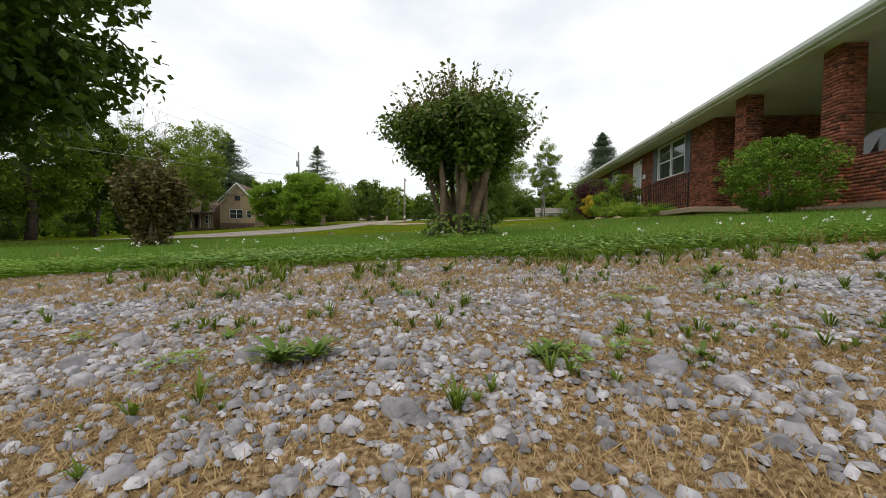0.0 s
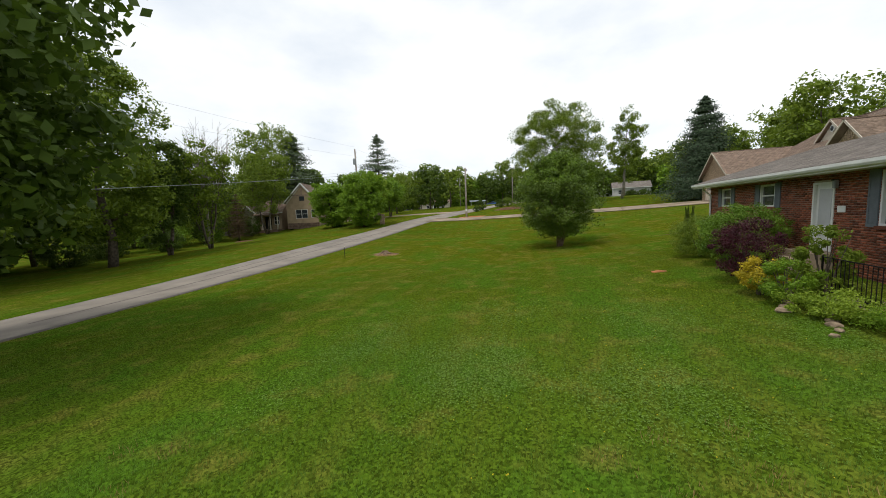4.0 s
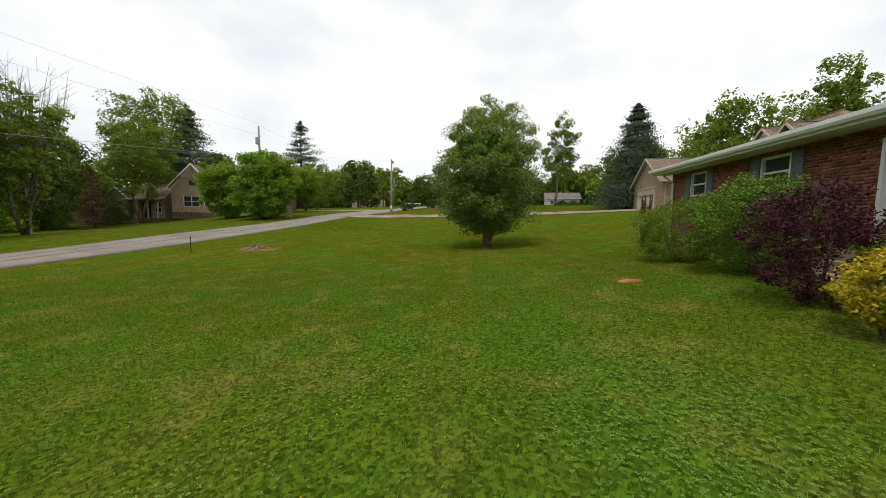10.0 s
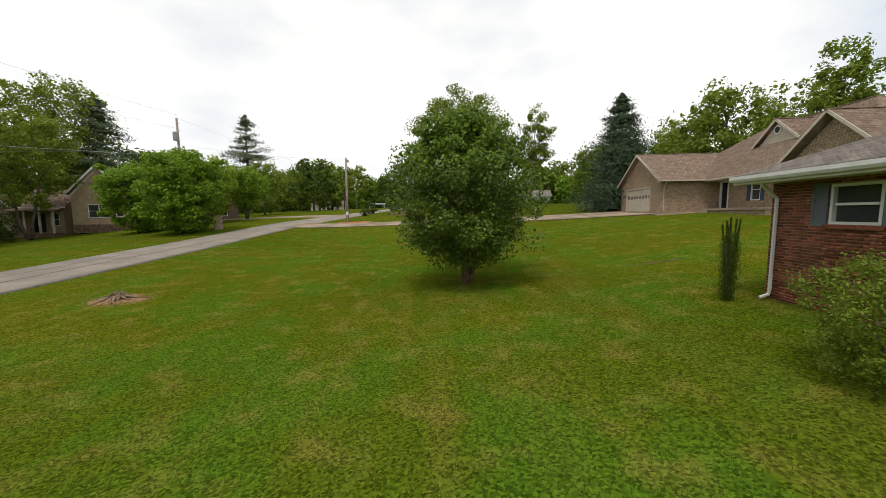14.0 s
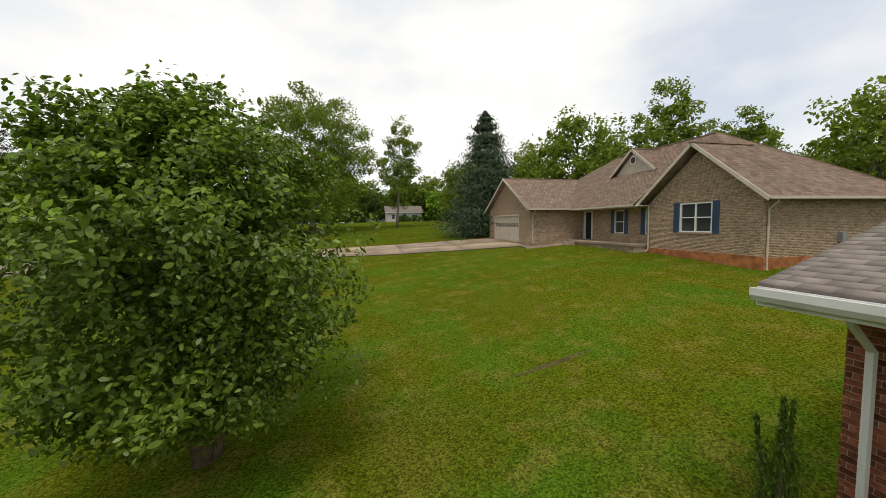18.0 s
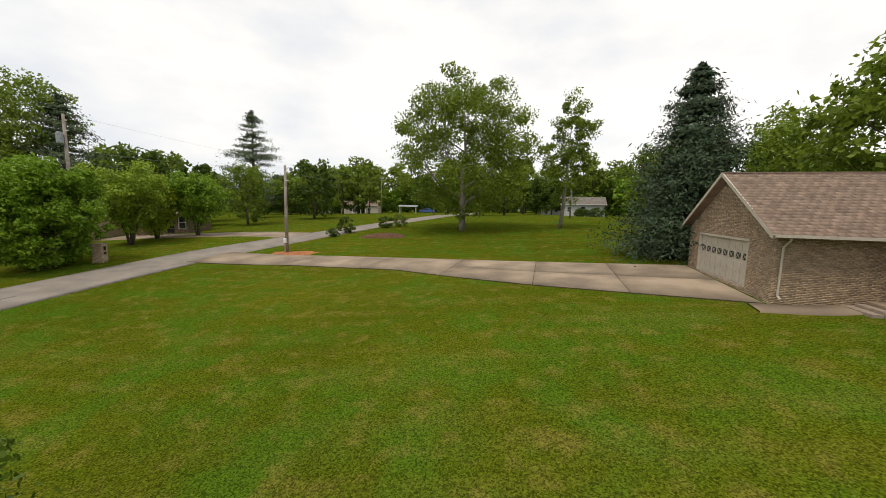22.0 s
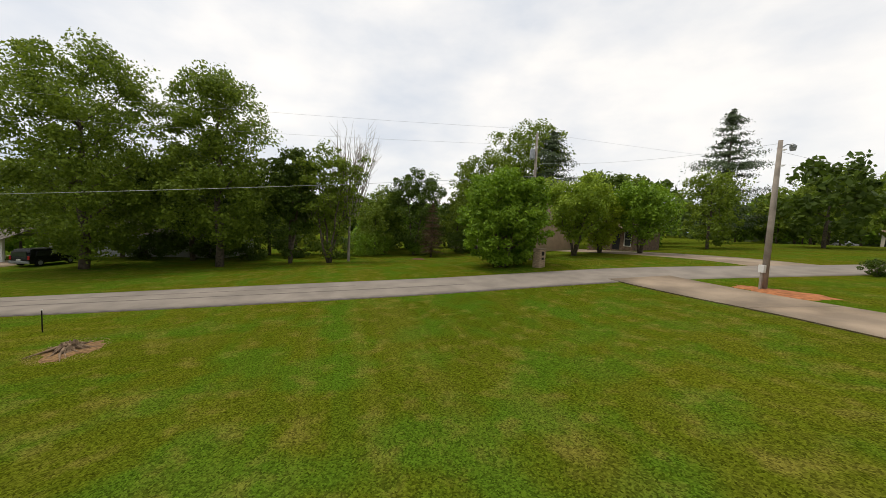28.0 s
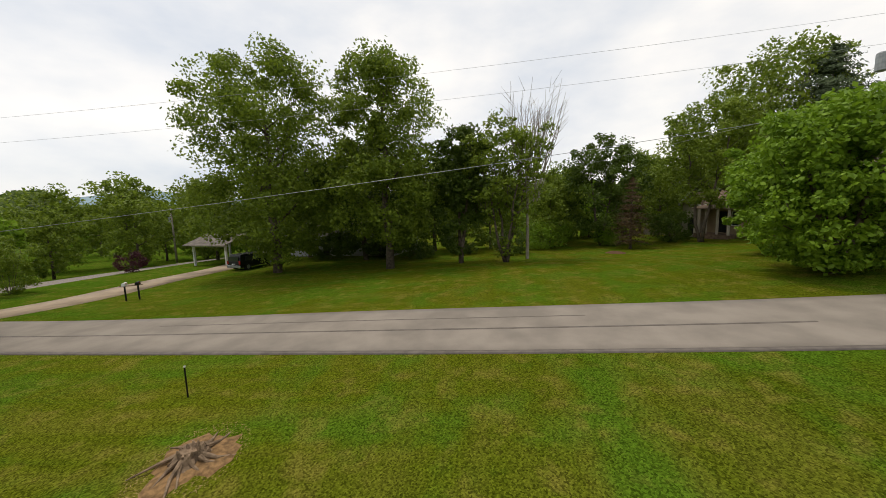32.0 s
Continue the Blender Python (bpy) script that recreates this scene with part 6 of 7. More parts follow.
# brick mailbox pillar
mb = thing("brick_mailbox", (-19.4, 59.8, gz(-19.4, 59.8)), "brick mailbox pillar with arched top beside the road", "mailbox", turn=20)
part("core", boxed(-0.33, -0.33, -0.1, 0.33, 0.33, 1.42), M["tanmortar"], mb)
for pl in (lambda p: np.column_stack([-0.33 - p[:, 2], p[:, 0], p[:, 1]]), lambda p: np.column_stack([0.33 + p[:, 2], p[:, 0], p[:, 1]]), lambda p: np.column_stack([p[:, 0], -0.33 - p[:, 2], p[:, 1]]), lambda p: np.column_stack([p[:, 0], 0.33 + p[:, 2], p[:, 1]])):
    o = link("brickwork", brick_mesh("pillar_bricks", brick_field(-0.34, 0.34, -0.1, 1.4, []), pl, seed=2), M["tanbrick"], mb)
    o["kind"] = "stuff"
part("cap", boxed(-0.38, -0.38, 1.422, 0.38, 0.38, 1.5, 0.02), M["concrete"], mb)
part("letter_door", boxed(0.345, -0.13, 0.95, 0.372, 0.13, 1.25, 0.01), M["iron"], mb)
part("paper_slot", boxed(0.345, -0.13, 0.62, 0.372, 0.13, 0.8, 0.01), M["iron"], mb)

# pair of post mailboxes over the road
lm = thing("mailbox_stand", (-24.4, 18.8, gz(-24.4, 18.8)), "two metal mailboxes on a low wooden stand", "mailbox", turn=30)
for y in (-0.35, 0.35):
    part("leg", boxed(-0.04, y - 0.04, -0.1, 0.04, y + 0.04, 0.95), M["iron"], lm)
part("cross_board", boxed(-0.05, -0.6, 0.951, 0.05, 0.6, 1.0), M["deadwood"], lm)
arch = [(-0.09, 0), (0.09, 0), (0.09, 0.12)] + [(0.09 * math.cos(a), 0.12 + 0.09 * math.sin(a)) for a in np.linspace(0.3, math.pi - 0.3, 6)] + [(-0.09, 0.12)]
for y, mm in ((-0.35, "white"), (0.35, "iron")):
    o = part("mailbox", prism([(y + u, 1.002 + z) for u, z in arch], -0.24, 0.24, "x"), M[mm], lm)
    part("flag", boxed(-0.1, y + 0.092, 1.1, 0.05, y + 0.1, 1.16), M["redlamp"], o)


def utility_pole(at, h, label, arm=False, lamp=True, can=True, turn=0.0, lean=0.0):
    ob = thing("utility_pole", (at[0], at[1], gz(*at)), label, "utility pole", turn=turn)
    part("pole", tube(bmesh.new(), [(0, 0, -0.4), (lean * 0.5, 0, h * 0.5), (lean, 0, h)], [0.16, 0.14, 0.10], 12), M["pole"], ob, smooth=True)
    for z in (h - 0.5, h - 1.3):
        part("insulator", tube(bmesh.new(), [(lean + 0.11, 0, z), (lean + 0.2, 0, z), (lean + 0.3, 0, z)], [0.03, 0.05, 0.03], 8), M["white"], ob)
    if lamp:
        part("lamp_arm", tube(bmesh.new(), [(lean, 0.08, h - 0.4), (lean, 0.5, h - 0.15), (lean, 0.9, h - 0.15)], [0.03, 0.03, 0.03], 6), M["steel"], ob)
        part("lamp_head", tube(bmesh.new(), [(lean, 0.85, h - 0.12), (lean, 0.98, h - 0.2), (lean, 1.0, h - 0.42)], [0.08, 0.16, 0.12], 10), M["steel"], ob)
    if can:
        part("transformer", tube(bmesh.new(), [(lean, -0.38, h - 2.4), (lean, -0.38, h - 2.35), (lean, -0.38, h - 1.55), (lean, -0.38, h - 1.48)], [0.15, 0.23, 0.23, 0.14], 12), M["steel"], ob)
        part("bracket", boxed(lean - 0.05, -0.2, h - 2.2, lean + 0.05, -0.1, h - 1.7), M["iron"], ob)
    return ob


utility_pole((-7.55, 65.95), 7.7, "tall wooden utility pole with a lamp at the drive's end", can=False)
part_box = thing("pole_box", (-7.5, 65.6, gz(-7.5, 65.6)), "white meter box on a short post at the pole's foot", "meter box")
part("post", boxed(-0.05, -0.05, -0.1, 0.05, 0.05, 0.9), M["pole"], part_box)
part("box", boxed(-0.13, -0.1, 0.901, 0.13, 0.1, 1.3, 0.01), M["white"], part_box)
utility_pole((-23.9, 61.7), 11.6, "tall utility pole with a transformer behind the green tree", lamp=False, lean=-0.15)
utility_pole((-20.5, 138), 10.5, "utility pole with a lamp near the far house", can=False)
utility_pole((-1.42, 114.36), 9.5, "utility pole beside the far lane", can=False)
utility_pole((24.8, 101.67), 8.0, "thin lamp pole on the far lawn", can=False)
utility_pole((-56.58, -7.41), 9.0, "utility pole behind the far bushes", lamp=False)


def wire(a, b, sag, name="power_line", thick=0.0065, mat="steel"):
    pts = []
    for k in range(17):
        f = k / 16
        p = Vector(a).lerp(Vector(b), f)
        p.z -= sag * 4 * f * (1 - f)
        pts.append(p)
    o = part(name, tube(bmesh.new(), pts, [thick] * 17, 5), M[mat])
    return tagged(o, "thin dark overhead wire between poles", "wire", "overhead wires")


pa, pb = gz(-7.55, 65.95) + 7.55, gz(-23.9, 61.7) + 11.9
wire((-7.55, 65.95, pa), (-24.0, 61.7, pb - 3.0), 0.4)
wire((-7.55, 65.95, pa - 0.4), (-20.5, 138, 15.8), 0.9)
wire((-24.0, 61.7, pb), (-24, -40, 13.0), 1.3)
wire((-24.0, 61.7, pb - 1.4), (-24, -40, 11.8), 1.5)
wire((-24.0, 61.7, pb - 4.2), (-21.5, 2.0, 4.9), 0.35, thick=0.014, mat="steel")
wire((-24.0, 61.7, pb - 0.3), (-20.5, 138, 16.4), 0.8)
wire((-24.0, 61.7, pb - 3.6), (-60, 28, 8.0), 0.8)


# ---- other houses ----
def plain_house(name, at, turn, w, d, eave, ridge, wallmat, roofmat, label, openings=(), porch=False, foot=-0.4, gable_to="x"):
    """A small house far off: walls with openings, a gabled roof, trim, windows and doors on its front (-y)."""
    ob = thing(name, (at[0], at[1], gz(*at)), label, "house", turn=turn)
    holes = [o[:4] for o in openings]
    wall_with_holes("front_wall", -w / 2, w / 2, foot, eave, 0.18, holes, "x", -d / 2, M[wallmat], ob)
    wall_with_holes("back_wall", -w / 2, w / 2, foot, eave, -0.18, [], "x", d / 2, M[wallmat], ob)
    wall_with_holes("side_wall", -d / 2 + 0.18, d / 2 - 0.18, foot, eave, 0.18, [], "y", -w / 2, M[wallmat], ob)
    wall_with_holes("side_wall", -d / 2 + 0.18, d / 2 - 0.18, foot, eave, -0.18, [], "y", w / 2, M[wallmat], ob)
    o = 0.4
    if gable_to == "x":
        roof_slope("roof_front", [(-w / 2 - o, -d / 2 - o, eave), (w / 2 + o, -d / 2 - o, eave), (w / 2 + o, 0, ridge), (-w / 2 - o, 0, ridge)], M[roofmat], ob, rows=12)
        roof_slope("roof_back", [(w / 2 + o, d / 2 + o, eave), (-w / 2 - o, d / 2 + o, eave), (-w / 2 - o, 0, ridge), (w / 2 + o, 0, ridge)], M[roofmat], ob, rows=6)
        for x in (-w / 2, w / 2 - 0.15):
            part("gable", prism([(-d / 2, eave), (d / 2, eave), (0, ridge - 0.1)], x, x + 0.15, "x"), M[wallmat], ob)
        beam("fascia", (-w / 2 - o, -d / 2 - o, eave - 0.06), (w / 2 + o, -d / 2 - o, eave - 0.06), 0.05, 0.15, M["white"], ob)
    else:
        roof_slope("roof_left", [(-w / 2 - o, d / 2 + o, eave), (-w / 2 - o, -d / 2 - o, eave), (0, -d / 2 - o, ridge), (0, d / 2 + o, ridge)], M[roofmat], ob, rows=14)
        roof_slope("roof_right", [(w / 2 + o, -d / 2 - o, eave), (w / 2 + o, d / 2 + o, eave), (0, d / 2 + o, ridge), (0, -d / 2 - o, ridge)], M[roofmat], ob, rows=14)
        for y in (-d / 2, d / 2 - 0.15):
            part("gable", prism([(-w / 2, eave), (w / 2, eave), (0, ridge - 0.1)], y, y + 0.15, "y"), M[wallmat], ob)
        for s in (-1, 1):
            beam("rake_board", (s * (w / 2 + o), -d / 2 - o, eave - 0.05), (0, -d / 2 - o, ridge - 0.05), 0.06, 0.2, M["white"], ob)
    for u0, u1, z0, z1, what in openings:
        if what == "door":
            q = part("door", boxed(u0 + 0.05, -d / 2 + 0.06, z0, u1 - 0.05, -d / 2 + 0.1, z1 - 0.05), M["dark"], ob)
        else:
            window(ob, "x", -d / 2, -1, u0, u1, z0, z1, panes=1 if u1 - u0 < 1.3 else 2)
    return ob


home = plain_house("stone_house", (-39.3, 72.6), 14, 5.8, 9.0, 4.3, 7.9, "stucco", "brownshingle", "tan stucco house with a steep front gable behind trees", [(-1.3, 0.9, 1.5, 3.1, "window"), (1.5, 2.3, 1.6, 3.0, "window")], gable_to="y")
beam("gable_beam", (-1.75, -4.53, 5.7), (1.75, -4.53, 5.7), 0.08, 0.24, M["brownshingle"], home)
part("gable_strut", boxed(-0.12, -4.56, 5.83, 0.12, -4.5, 7.2), M["brownshingle"], home)
part("gable_window", boxed(-0.45, -4.56, 4.7, 0.45, -4.505, 5.5), M["glass"], home)
for s in (-1, 1):
    beam("inner_rake", (s * 2.9, -4.53, 4.2), (s * 0.1, -4.53, 7.5), 0.06, 0.26, M["cream"], home)
rnd = np.random.RandomState(15)
for r in range(3):
    u = -2.9
    while u < 2.8:
        w = min(0.35 + 0.4 * rnd.rand(), 2.9 - u)
        part("base_stone", boxed(u, -4.62 - 0.05 * rnd.rand(), -0.4 + 0.36 * r, u + w - 0.03, -4.505, -0.07 + 0.36 * r, 0.02), M["darkstone"], home)
        u += w
wing = plain_house("stone_house_wing", (-45.78, 71.26), 14, 4.3, 7.0, 3.3, 5.6, "stucco", "brownshingle", "low tan wing with a dark porch beside the gabled house", [(-0.9, 0.3, 0.2, 2.5, "door"), (0.8, 1.7, 1.0, 2.5, "window")])
part("porch_floor", boxed(-2.1, -5.2, -0.4, 2.1, -3.52, 0.12), M["darkstone"], wing)
part("porch_roof", prism([(-5.4, 2.75), (-3.52, 3.2), (-3.52, 3.3), (-5.4, 2.88)], -2.3, 2.3, "x"), M["brownshingle"], wing)
for u in (-2.0, -0.7, 0.7, 2.0):
    part("porch_post", boxed(u - 0.09, -5.15, 0.121, u + 0.09, -4.97, 2.8), M["cream"], wing)
plain_house("cream_gable", (-49.05, 68.84), 14, 2.6, 5.0, 3.4, 5.0, "cream", "brownshingle", "narrow cream gable at the house's end", [(-0.5, 0.4, 0.1, 2.1, "door")], gable_to="y")
plain_house("stone_porch", (-31.2, 79.2), 14, 6.0, 5.6, 2.5, 3.7, "darkstone", "brownshingle", "low stone porch wing among the trees", [(-2.4, -1.2, 0.6, 2.3, "window"), (0.4, 1.4, 0.1, 2.3, "door"), (1.9, 2.8, 0.6, 2.3, "window")])
wh_house = plain_house("white_house", (-36, 165), 8, 13.0, 8.0, 2.9, 5.0, "cream", "brownshingle", "small white house with a porch far along the road", [(-3.8, -2.6, 0.8, 2.1, "window"), (-0.6, 1.8, 0.0, 2.2, "door"), (2.8, 4.0, 0.8, 2.1, "window")])
for sx in (-1, 1):
    roof_slope("portico_roof", [(sx * 2.6, -3.4, 2.6), (sx * 2.6, -5.6, 2.6), (0, -5.6, 3.6), (0, -3.4, 3.6)], M["brownshingle"], wh_house, rows=6)
    for u in (0.7, 2.3):
        part("portico_post", boxed(sx * u - 0.1, -5.5, -0.2, sx * u + 0.1, -5.3, 2.5), M["white"], wh_house)
part("portico_gable", prism([(-2.4, 2.5), (2.4, 2.5), (0, 3.5)], -5.5, -5.4, "y"), M["cream"], wh_house)
part("portico_floor", boxed(-2.5, -5.6, -0.4, 2.5, -3.52, 0.0), M["concrete"], wh_house)
shed = thing("open_shed", (-16.31, 155.07, gz(-16.31, 155.07)), "open metal-roofed shed beside the far house", "shed", turn=8)
for u in (-2.6, 2.6):
    for v in (-2.0, 2.0):
        part("post", boxed(u - 0.08, v - 0.08, -0.2, u + 0.08, v + 0.08, 2.2), M["white"], shed)
part("roof", prism([(-2.5, 2.1), (2.5, 2.6), (2.5, 2.72), (-2.5, 2.22)], -3.2, 3.2, "x"), M["steel"], shed)
plain_house("garage_house", (29, 146), -6, 5.6, 6.0, 2.3, 3.6, "white", "greyshingle", "small white outbuilding behind the far lawn", [(-1.8, -0.8, 0.9, 1.8, "window"), (0.8, 1.8, 0.9, 1.8, "window")], gable_to="y")
plain_house("grey_house", (34, 131), -10, 10.0, 7.0, 2.9, 4.8, "siding", "greyshingle", "pale grey house behind dark hedges", [(-3.6, -2.6, 1.0, 2.2, "window"), (-0.4, 0.6, 0.2, 2.3, "door"), (2.4, 3.8, 1.0, 2.2, "window")])
plain_house("grove_house", (-50.5, 25), 78, 15.0, 8.0, 2.7, 4.2, "siding", "greyshingle", "pale low house in the shade of the grove", [(-5.8, -4.6, 0.9, 2.1, "window"), (-2.5, -1.5, 0.1, 2.2, "door"), (0.6, 1.9, 0.9, 2.1, "window"), (4.4, 5.6, 0.9, 2.1, "window")])
plain_house("far_house", (56, 33), 95, 12.0, 8.0, 5.2, 7.0, "siding", "greyshingle", "pale two-storey house behind the trees", [(-4.0, -2.8, 3.4, 4.6, "window"), (0.0, 1.2, 3.4, 4.6, "window"), (3.4, 4.6, 3.4, 4.6, "window")])
cp = thing("carport", (-43.5, 11.5, gz(-43.5, 11.5)), "white open carport with thin posts over the road", "carport", turn=78)
for x in (-2.4, 2.4):
    for y in (-2.4, 2.4):
        part("post", boxed(x - 0.1, y - 0.1, -0.2, x + 0.1, y + 0.1, 2.4), M["white"], cp)
roof_slope("roof_front", [(-3.1, -3.2, 2.42), (3.1, -3.2, 2.42), (3.1, 0, 3.5), (-3.1, 0, 3.5)], M["greyshingle"], cp, rows=8)
roof_slope("roof_back", [(3.1, 3.2, 2.42), (-3.1, 3.2, 2.42), (-3.1, 0, 3.5), (3.1, 0, 3.5)], M["greyshingle"], cp, rows=8)
part("beam", boxed(-2.6, -2.5, 2.2, 2.6, -2.3, 2.4), M["white"], cp)

# plank fence behind the lawn over the road
fence = thing("plank_fence", (0, 0, 0), "weathered grey plank fence at the back of a lawn", "fence")
fa, fb2 = Vector((-56, 64.5, 0)), Vector((-50, 68, 0))
for k in range(60):
    p = fa.lerp(fb2, k / 59)
    z = gz(p.x, p.y)
    part("plank", boxed(p.x - 0.065, p.y - 0.012, z - 0.1, p.x + 0.065, p.y + 0.012, z + 1.55 + 0.05 * math.sin(k * 2.3)), M["fence"], fence)


# ---- vehicles ----
def car(name, at, turn, paint, label, profile, length, width, height):
    """A car from a side outline, with wheels, glass, lamps and bumpers."""
    ob = thing(name, (at[0], at[1], at[2]), label, "car", turn=turn)
    bm = prism([(u * length, v * height) for u, v in profile], -width / 2, width / 2, "x")
    bmesh.ops.bevel(bm, geom=[e for e in bm.edges], offset=0.05, segments=2, affect="EDGES")
    for v in bm.verts:
        if v.co.z > 0.55 * height:
            v.co.x *= 1 - 0.22 * (v.co.z / height - 0.55) / 0.45
    body = part("body", bm, M[paint], ob, smooth=True)
    body.data.set_sharp_from_angle(angle=0.6)
    for y in (0.19, 0.80):
        for x in (-1, 1):
            wh = part("wheel", tube(bmesh.new(), [(x * (width / 2 - 0.2), y * length, 0.34), (x * (width / 2 + 0.01), y * length, 0.34)], [0.34, 0.34], 18), M["tyre"], ob)
            part("rim", tube(bmesh.new(), [(x * (width / 2 + 0.011), y * length, 0.34), (x * (width / 2 + 0.02), y * length, 0.34)], [0.21, 0.18], 12), M["steel"], wh)
    z0, z1 = height * 0.6, height * 0.88
    for x in (-1, 1):
        part("side_window", prism([(0.12 * length, z0), (0.62 * length, z0), (0.55 * length, z1), (0.15 * length, z1)], x * (width / 2 * 0.93), x * (width / 2 * 0.955), "x"), M["glass"], ob)
    part("rear_window", boxed(-width * 0.36, -0.035, z0, width * 0.36, -0.012, z1), M["glass"], ob)
    for x in (-1, 1):
        part("tail_lamp", boxed(x * (width / 2 - 0.02), -0.03, height * 0.42, x * (width / 2 - 0.2), 0.02, height * 0.62, 0.01), M["redlamp"], ob)
    part("bumper", boxed(-width / 2 + 0.03, -0.1, 0.32, width / 2 - 0.03, 0.02, 0.55, 0.03), M["steel"], ob)
    part("plate", boxed(-0.16, -0.104, 0.6, 0.16, -0.012, 0.72), M["white"], ob)
    return ob


van = [(0.0, 0.18), (1.0, 0.18), (1.0, 0.5), (0.8, 0.58), (0.64, 0.97), (0.06, 1.0), (0.0, 0.62)]
sedan = [(0.0, 0.2), (1.0, 0.2), (1.0, 0.5), (0.74, 0.6), (0.6, 0.97), (0.22, 1.0), (0.06, 0.64), (0.0, 0.58)]
truck = [(0.0, 0.28), (1.0, 0.28), (1.0, 0.56), (0.76, 0.62), (0.66, 0.98), (0.42, 1.0), (0.38, 0.6), (0.0, 0.6)]
car("silver_suv", (11.0, 10.0, 2.5), -5, "silver", "silver sport utility car parked under the carport", van, 4.7, 1.85, 1.8)
car("dark_car", (-36, 17.6, gz(-36, 17.6)), 75, "blackcar", "dark car parked on the drive over the road", van, 4.5, 1.8, 1.6)
car("blue_pickup", (-12.99, 157.29, gz(-12.99, 157.29)), -80, "bluecar", "blue pickup truck parked far along the road", truck, 5.4, 1.9, 1.8)
car("dark_pickup", (-3.79, 158.03, gz(-3.79, 158.03)), -70, "blackcar", "dark pickup truck parked near the far house", truck, 5.2, 1.9, 1.75)
car("silver_car", (-46.8, 153.16, gz(-46.8, 153.16)), -80, "silver", "pale car parked beside the far house", sedan, 4.5, 1.8, 1.45)

M["drystone"] = material("field_stone", (0.33, 0.245, 0.165), 0.95, vary=0.3, scale=9, fine=70, bump=0.6)
# rough stones along the bed's edge
rnd = np.random.RandomState(66)
for k in range(11):
    x, y, s = 6.5 + 0.16 * k % 0.9 + 0.1 * rnd.rand(), 16.6 + 0.24 * k, 0.06 + 0.06 * rnd.rand()
    bm = bmesh.new()
    bmesh.ops.create_icosphere(bm, subdivisions=2, radius=s)
    for v in bm.verts:
        v.co = Vector((v.co.x * 1.3, v.co.y, v.co.z * 0.7)) * (0.85 + 0.3 * rnd.rand())
    o = part("edging_stone", bm, M["drystone"])
    o.matrix_basis = pose(x, y, gz(x, y) + 0.3 * s, 0, 0, 57 * k)
    tagged(o, "rough brown field stone edging the planted bed", "stone", "stones along the bed")

# splash block under the downspout
sb = thing("splash_block", (10.7, 27.7, gz(10.7, 27.7) + 0.02), "grey concrete splash block under a downspout", "splash block", turn=-5)
part("tray", boxed(-0.36, -0.12, -0.03, 0.0, 0.12, 0.05), M["concrete"], sb)
for y in (-0.12, 0.08):
    part("lip", boxed(-0.36, y, 0.051, 0.0, y + 0.04, 0.13), M["concrete"], sb)


# ---- gravel, weeds, clover and grass ----
def edge_y(x):
    """Where the gravel ends and the lawn begins."""
    return GRAVEL_EDGE + 0.06 * np.asarray(x) + 0.09 * np.sin(2.1 * np.asarray(x)) + 0.07 * np.sin(5.3 * np.asarray(x) + 1)


def mossy(x, y):
    """Where dead moss lies thick: soft patches of 10 to 30 cm, 0 to 1."""
    p = np.sin(9.1 * x + 4.3 * y + 1.3 * np.sin(5 * y)) * np.sin(11.7 * y - 6.2 * x + 1.7 * np.sin(4 * x)) + 0.5 * np.sin(23 * x + 7 * y) * np.sin(27 * y - 9 * x)
    return np.clip(0.50 + 0.9 * p, 0, 1)


def stones(name, n, x0, x1, y0, y1, smin, smax, seed):
    rnd = np.random.RandomState(seed)
    ring = [(math.cos(k * 1.0472), math.sin(k * 1.0472), -0.15) for k in range(6)]
    top = [(0.66 * math.cos(k * 1.571 + 0.5), 0.66 * math.sin(k * 1.571 + 0.5), 0.8) for k in range(4)]
    base = np.array(ring + top, float)
    tri = np.array([(0, 1, 6), (1, 7, 6), (1, 2, 7), (2, 3, 8), (2, 8, 7), (3, 4, 8), (4, 9, 8), (4, 5, 9), (5, 0, 9), (0, 6, 9), (6, 7, 8), (6, 8, 9)])
    m = len(base)
    x, y = x0 + (x1 - x0) * rnd.rand(n), y0 + (y1 - y0) * rnd.rand(n)
    keep = (y < edge_y(x) + 0.08 * rnd.randn(n)) & (rnd.rand(n) > 0.30 + 0.44 * mossy(x, y))
    x, y = x[keep], y[keep]
    n = len(x)
    s = smin + (smax - smin) * rnd.rand(n) ** 2.2
    a = rnd.rand(n) * 6.28
    shape = (base[None] + 0.17 * rnd.randn(n, m, 3)) * np.stack([s * (0.8 + 0.5 * rnd.rand(n)), s * (0.6 + 0.4 * rnd.rand(n)), s * (0.45 + 0.4 * rnd.rand(n))], 1)[:, None, :]
    c, sn = np.cos(a)[:, None], np.sin(a)[:, None]
    vx, vy = shape[..., 0] * c - shape[..., 1] * sn, shape[..., 0] * sn + shape[..., 1] * c
    vz = shape[..., 2] + (ground_z(x, y) + 0.02 * s + 0.003 * rnd.rand(n) ** 3)[:, None]
    v = np.stack([vx + x[:, None], vy + y[:, None], vz], -1).reshape(-1, 3)
    f = (np.arange(n)[:, None, None] * m + tri[None]).reshape(-1, 3)
    ob = link(name, fast_mesh(name, v, f), M["stone"])
    return tagged(ob, "loose pale grey limestone gravel on tan soil", "gravel", kind="stuff")


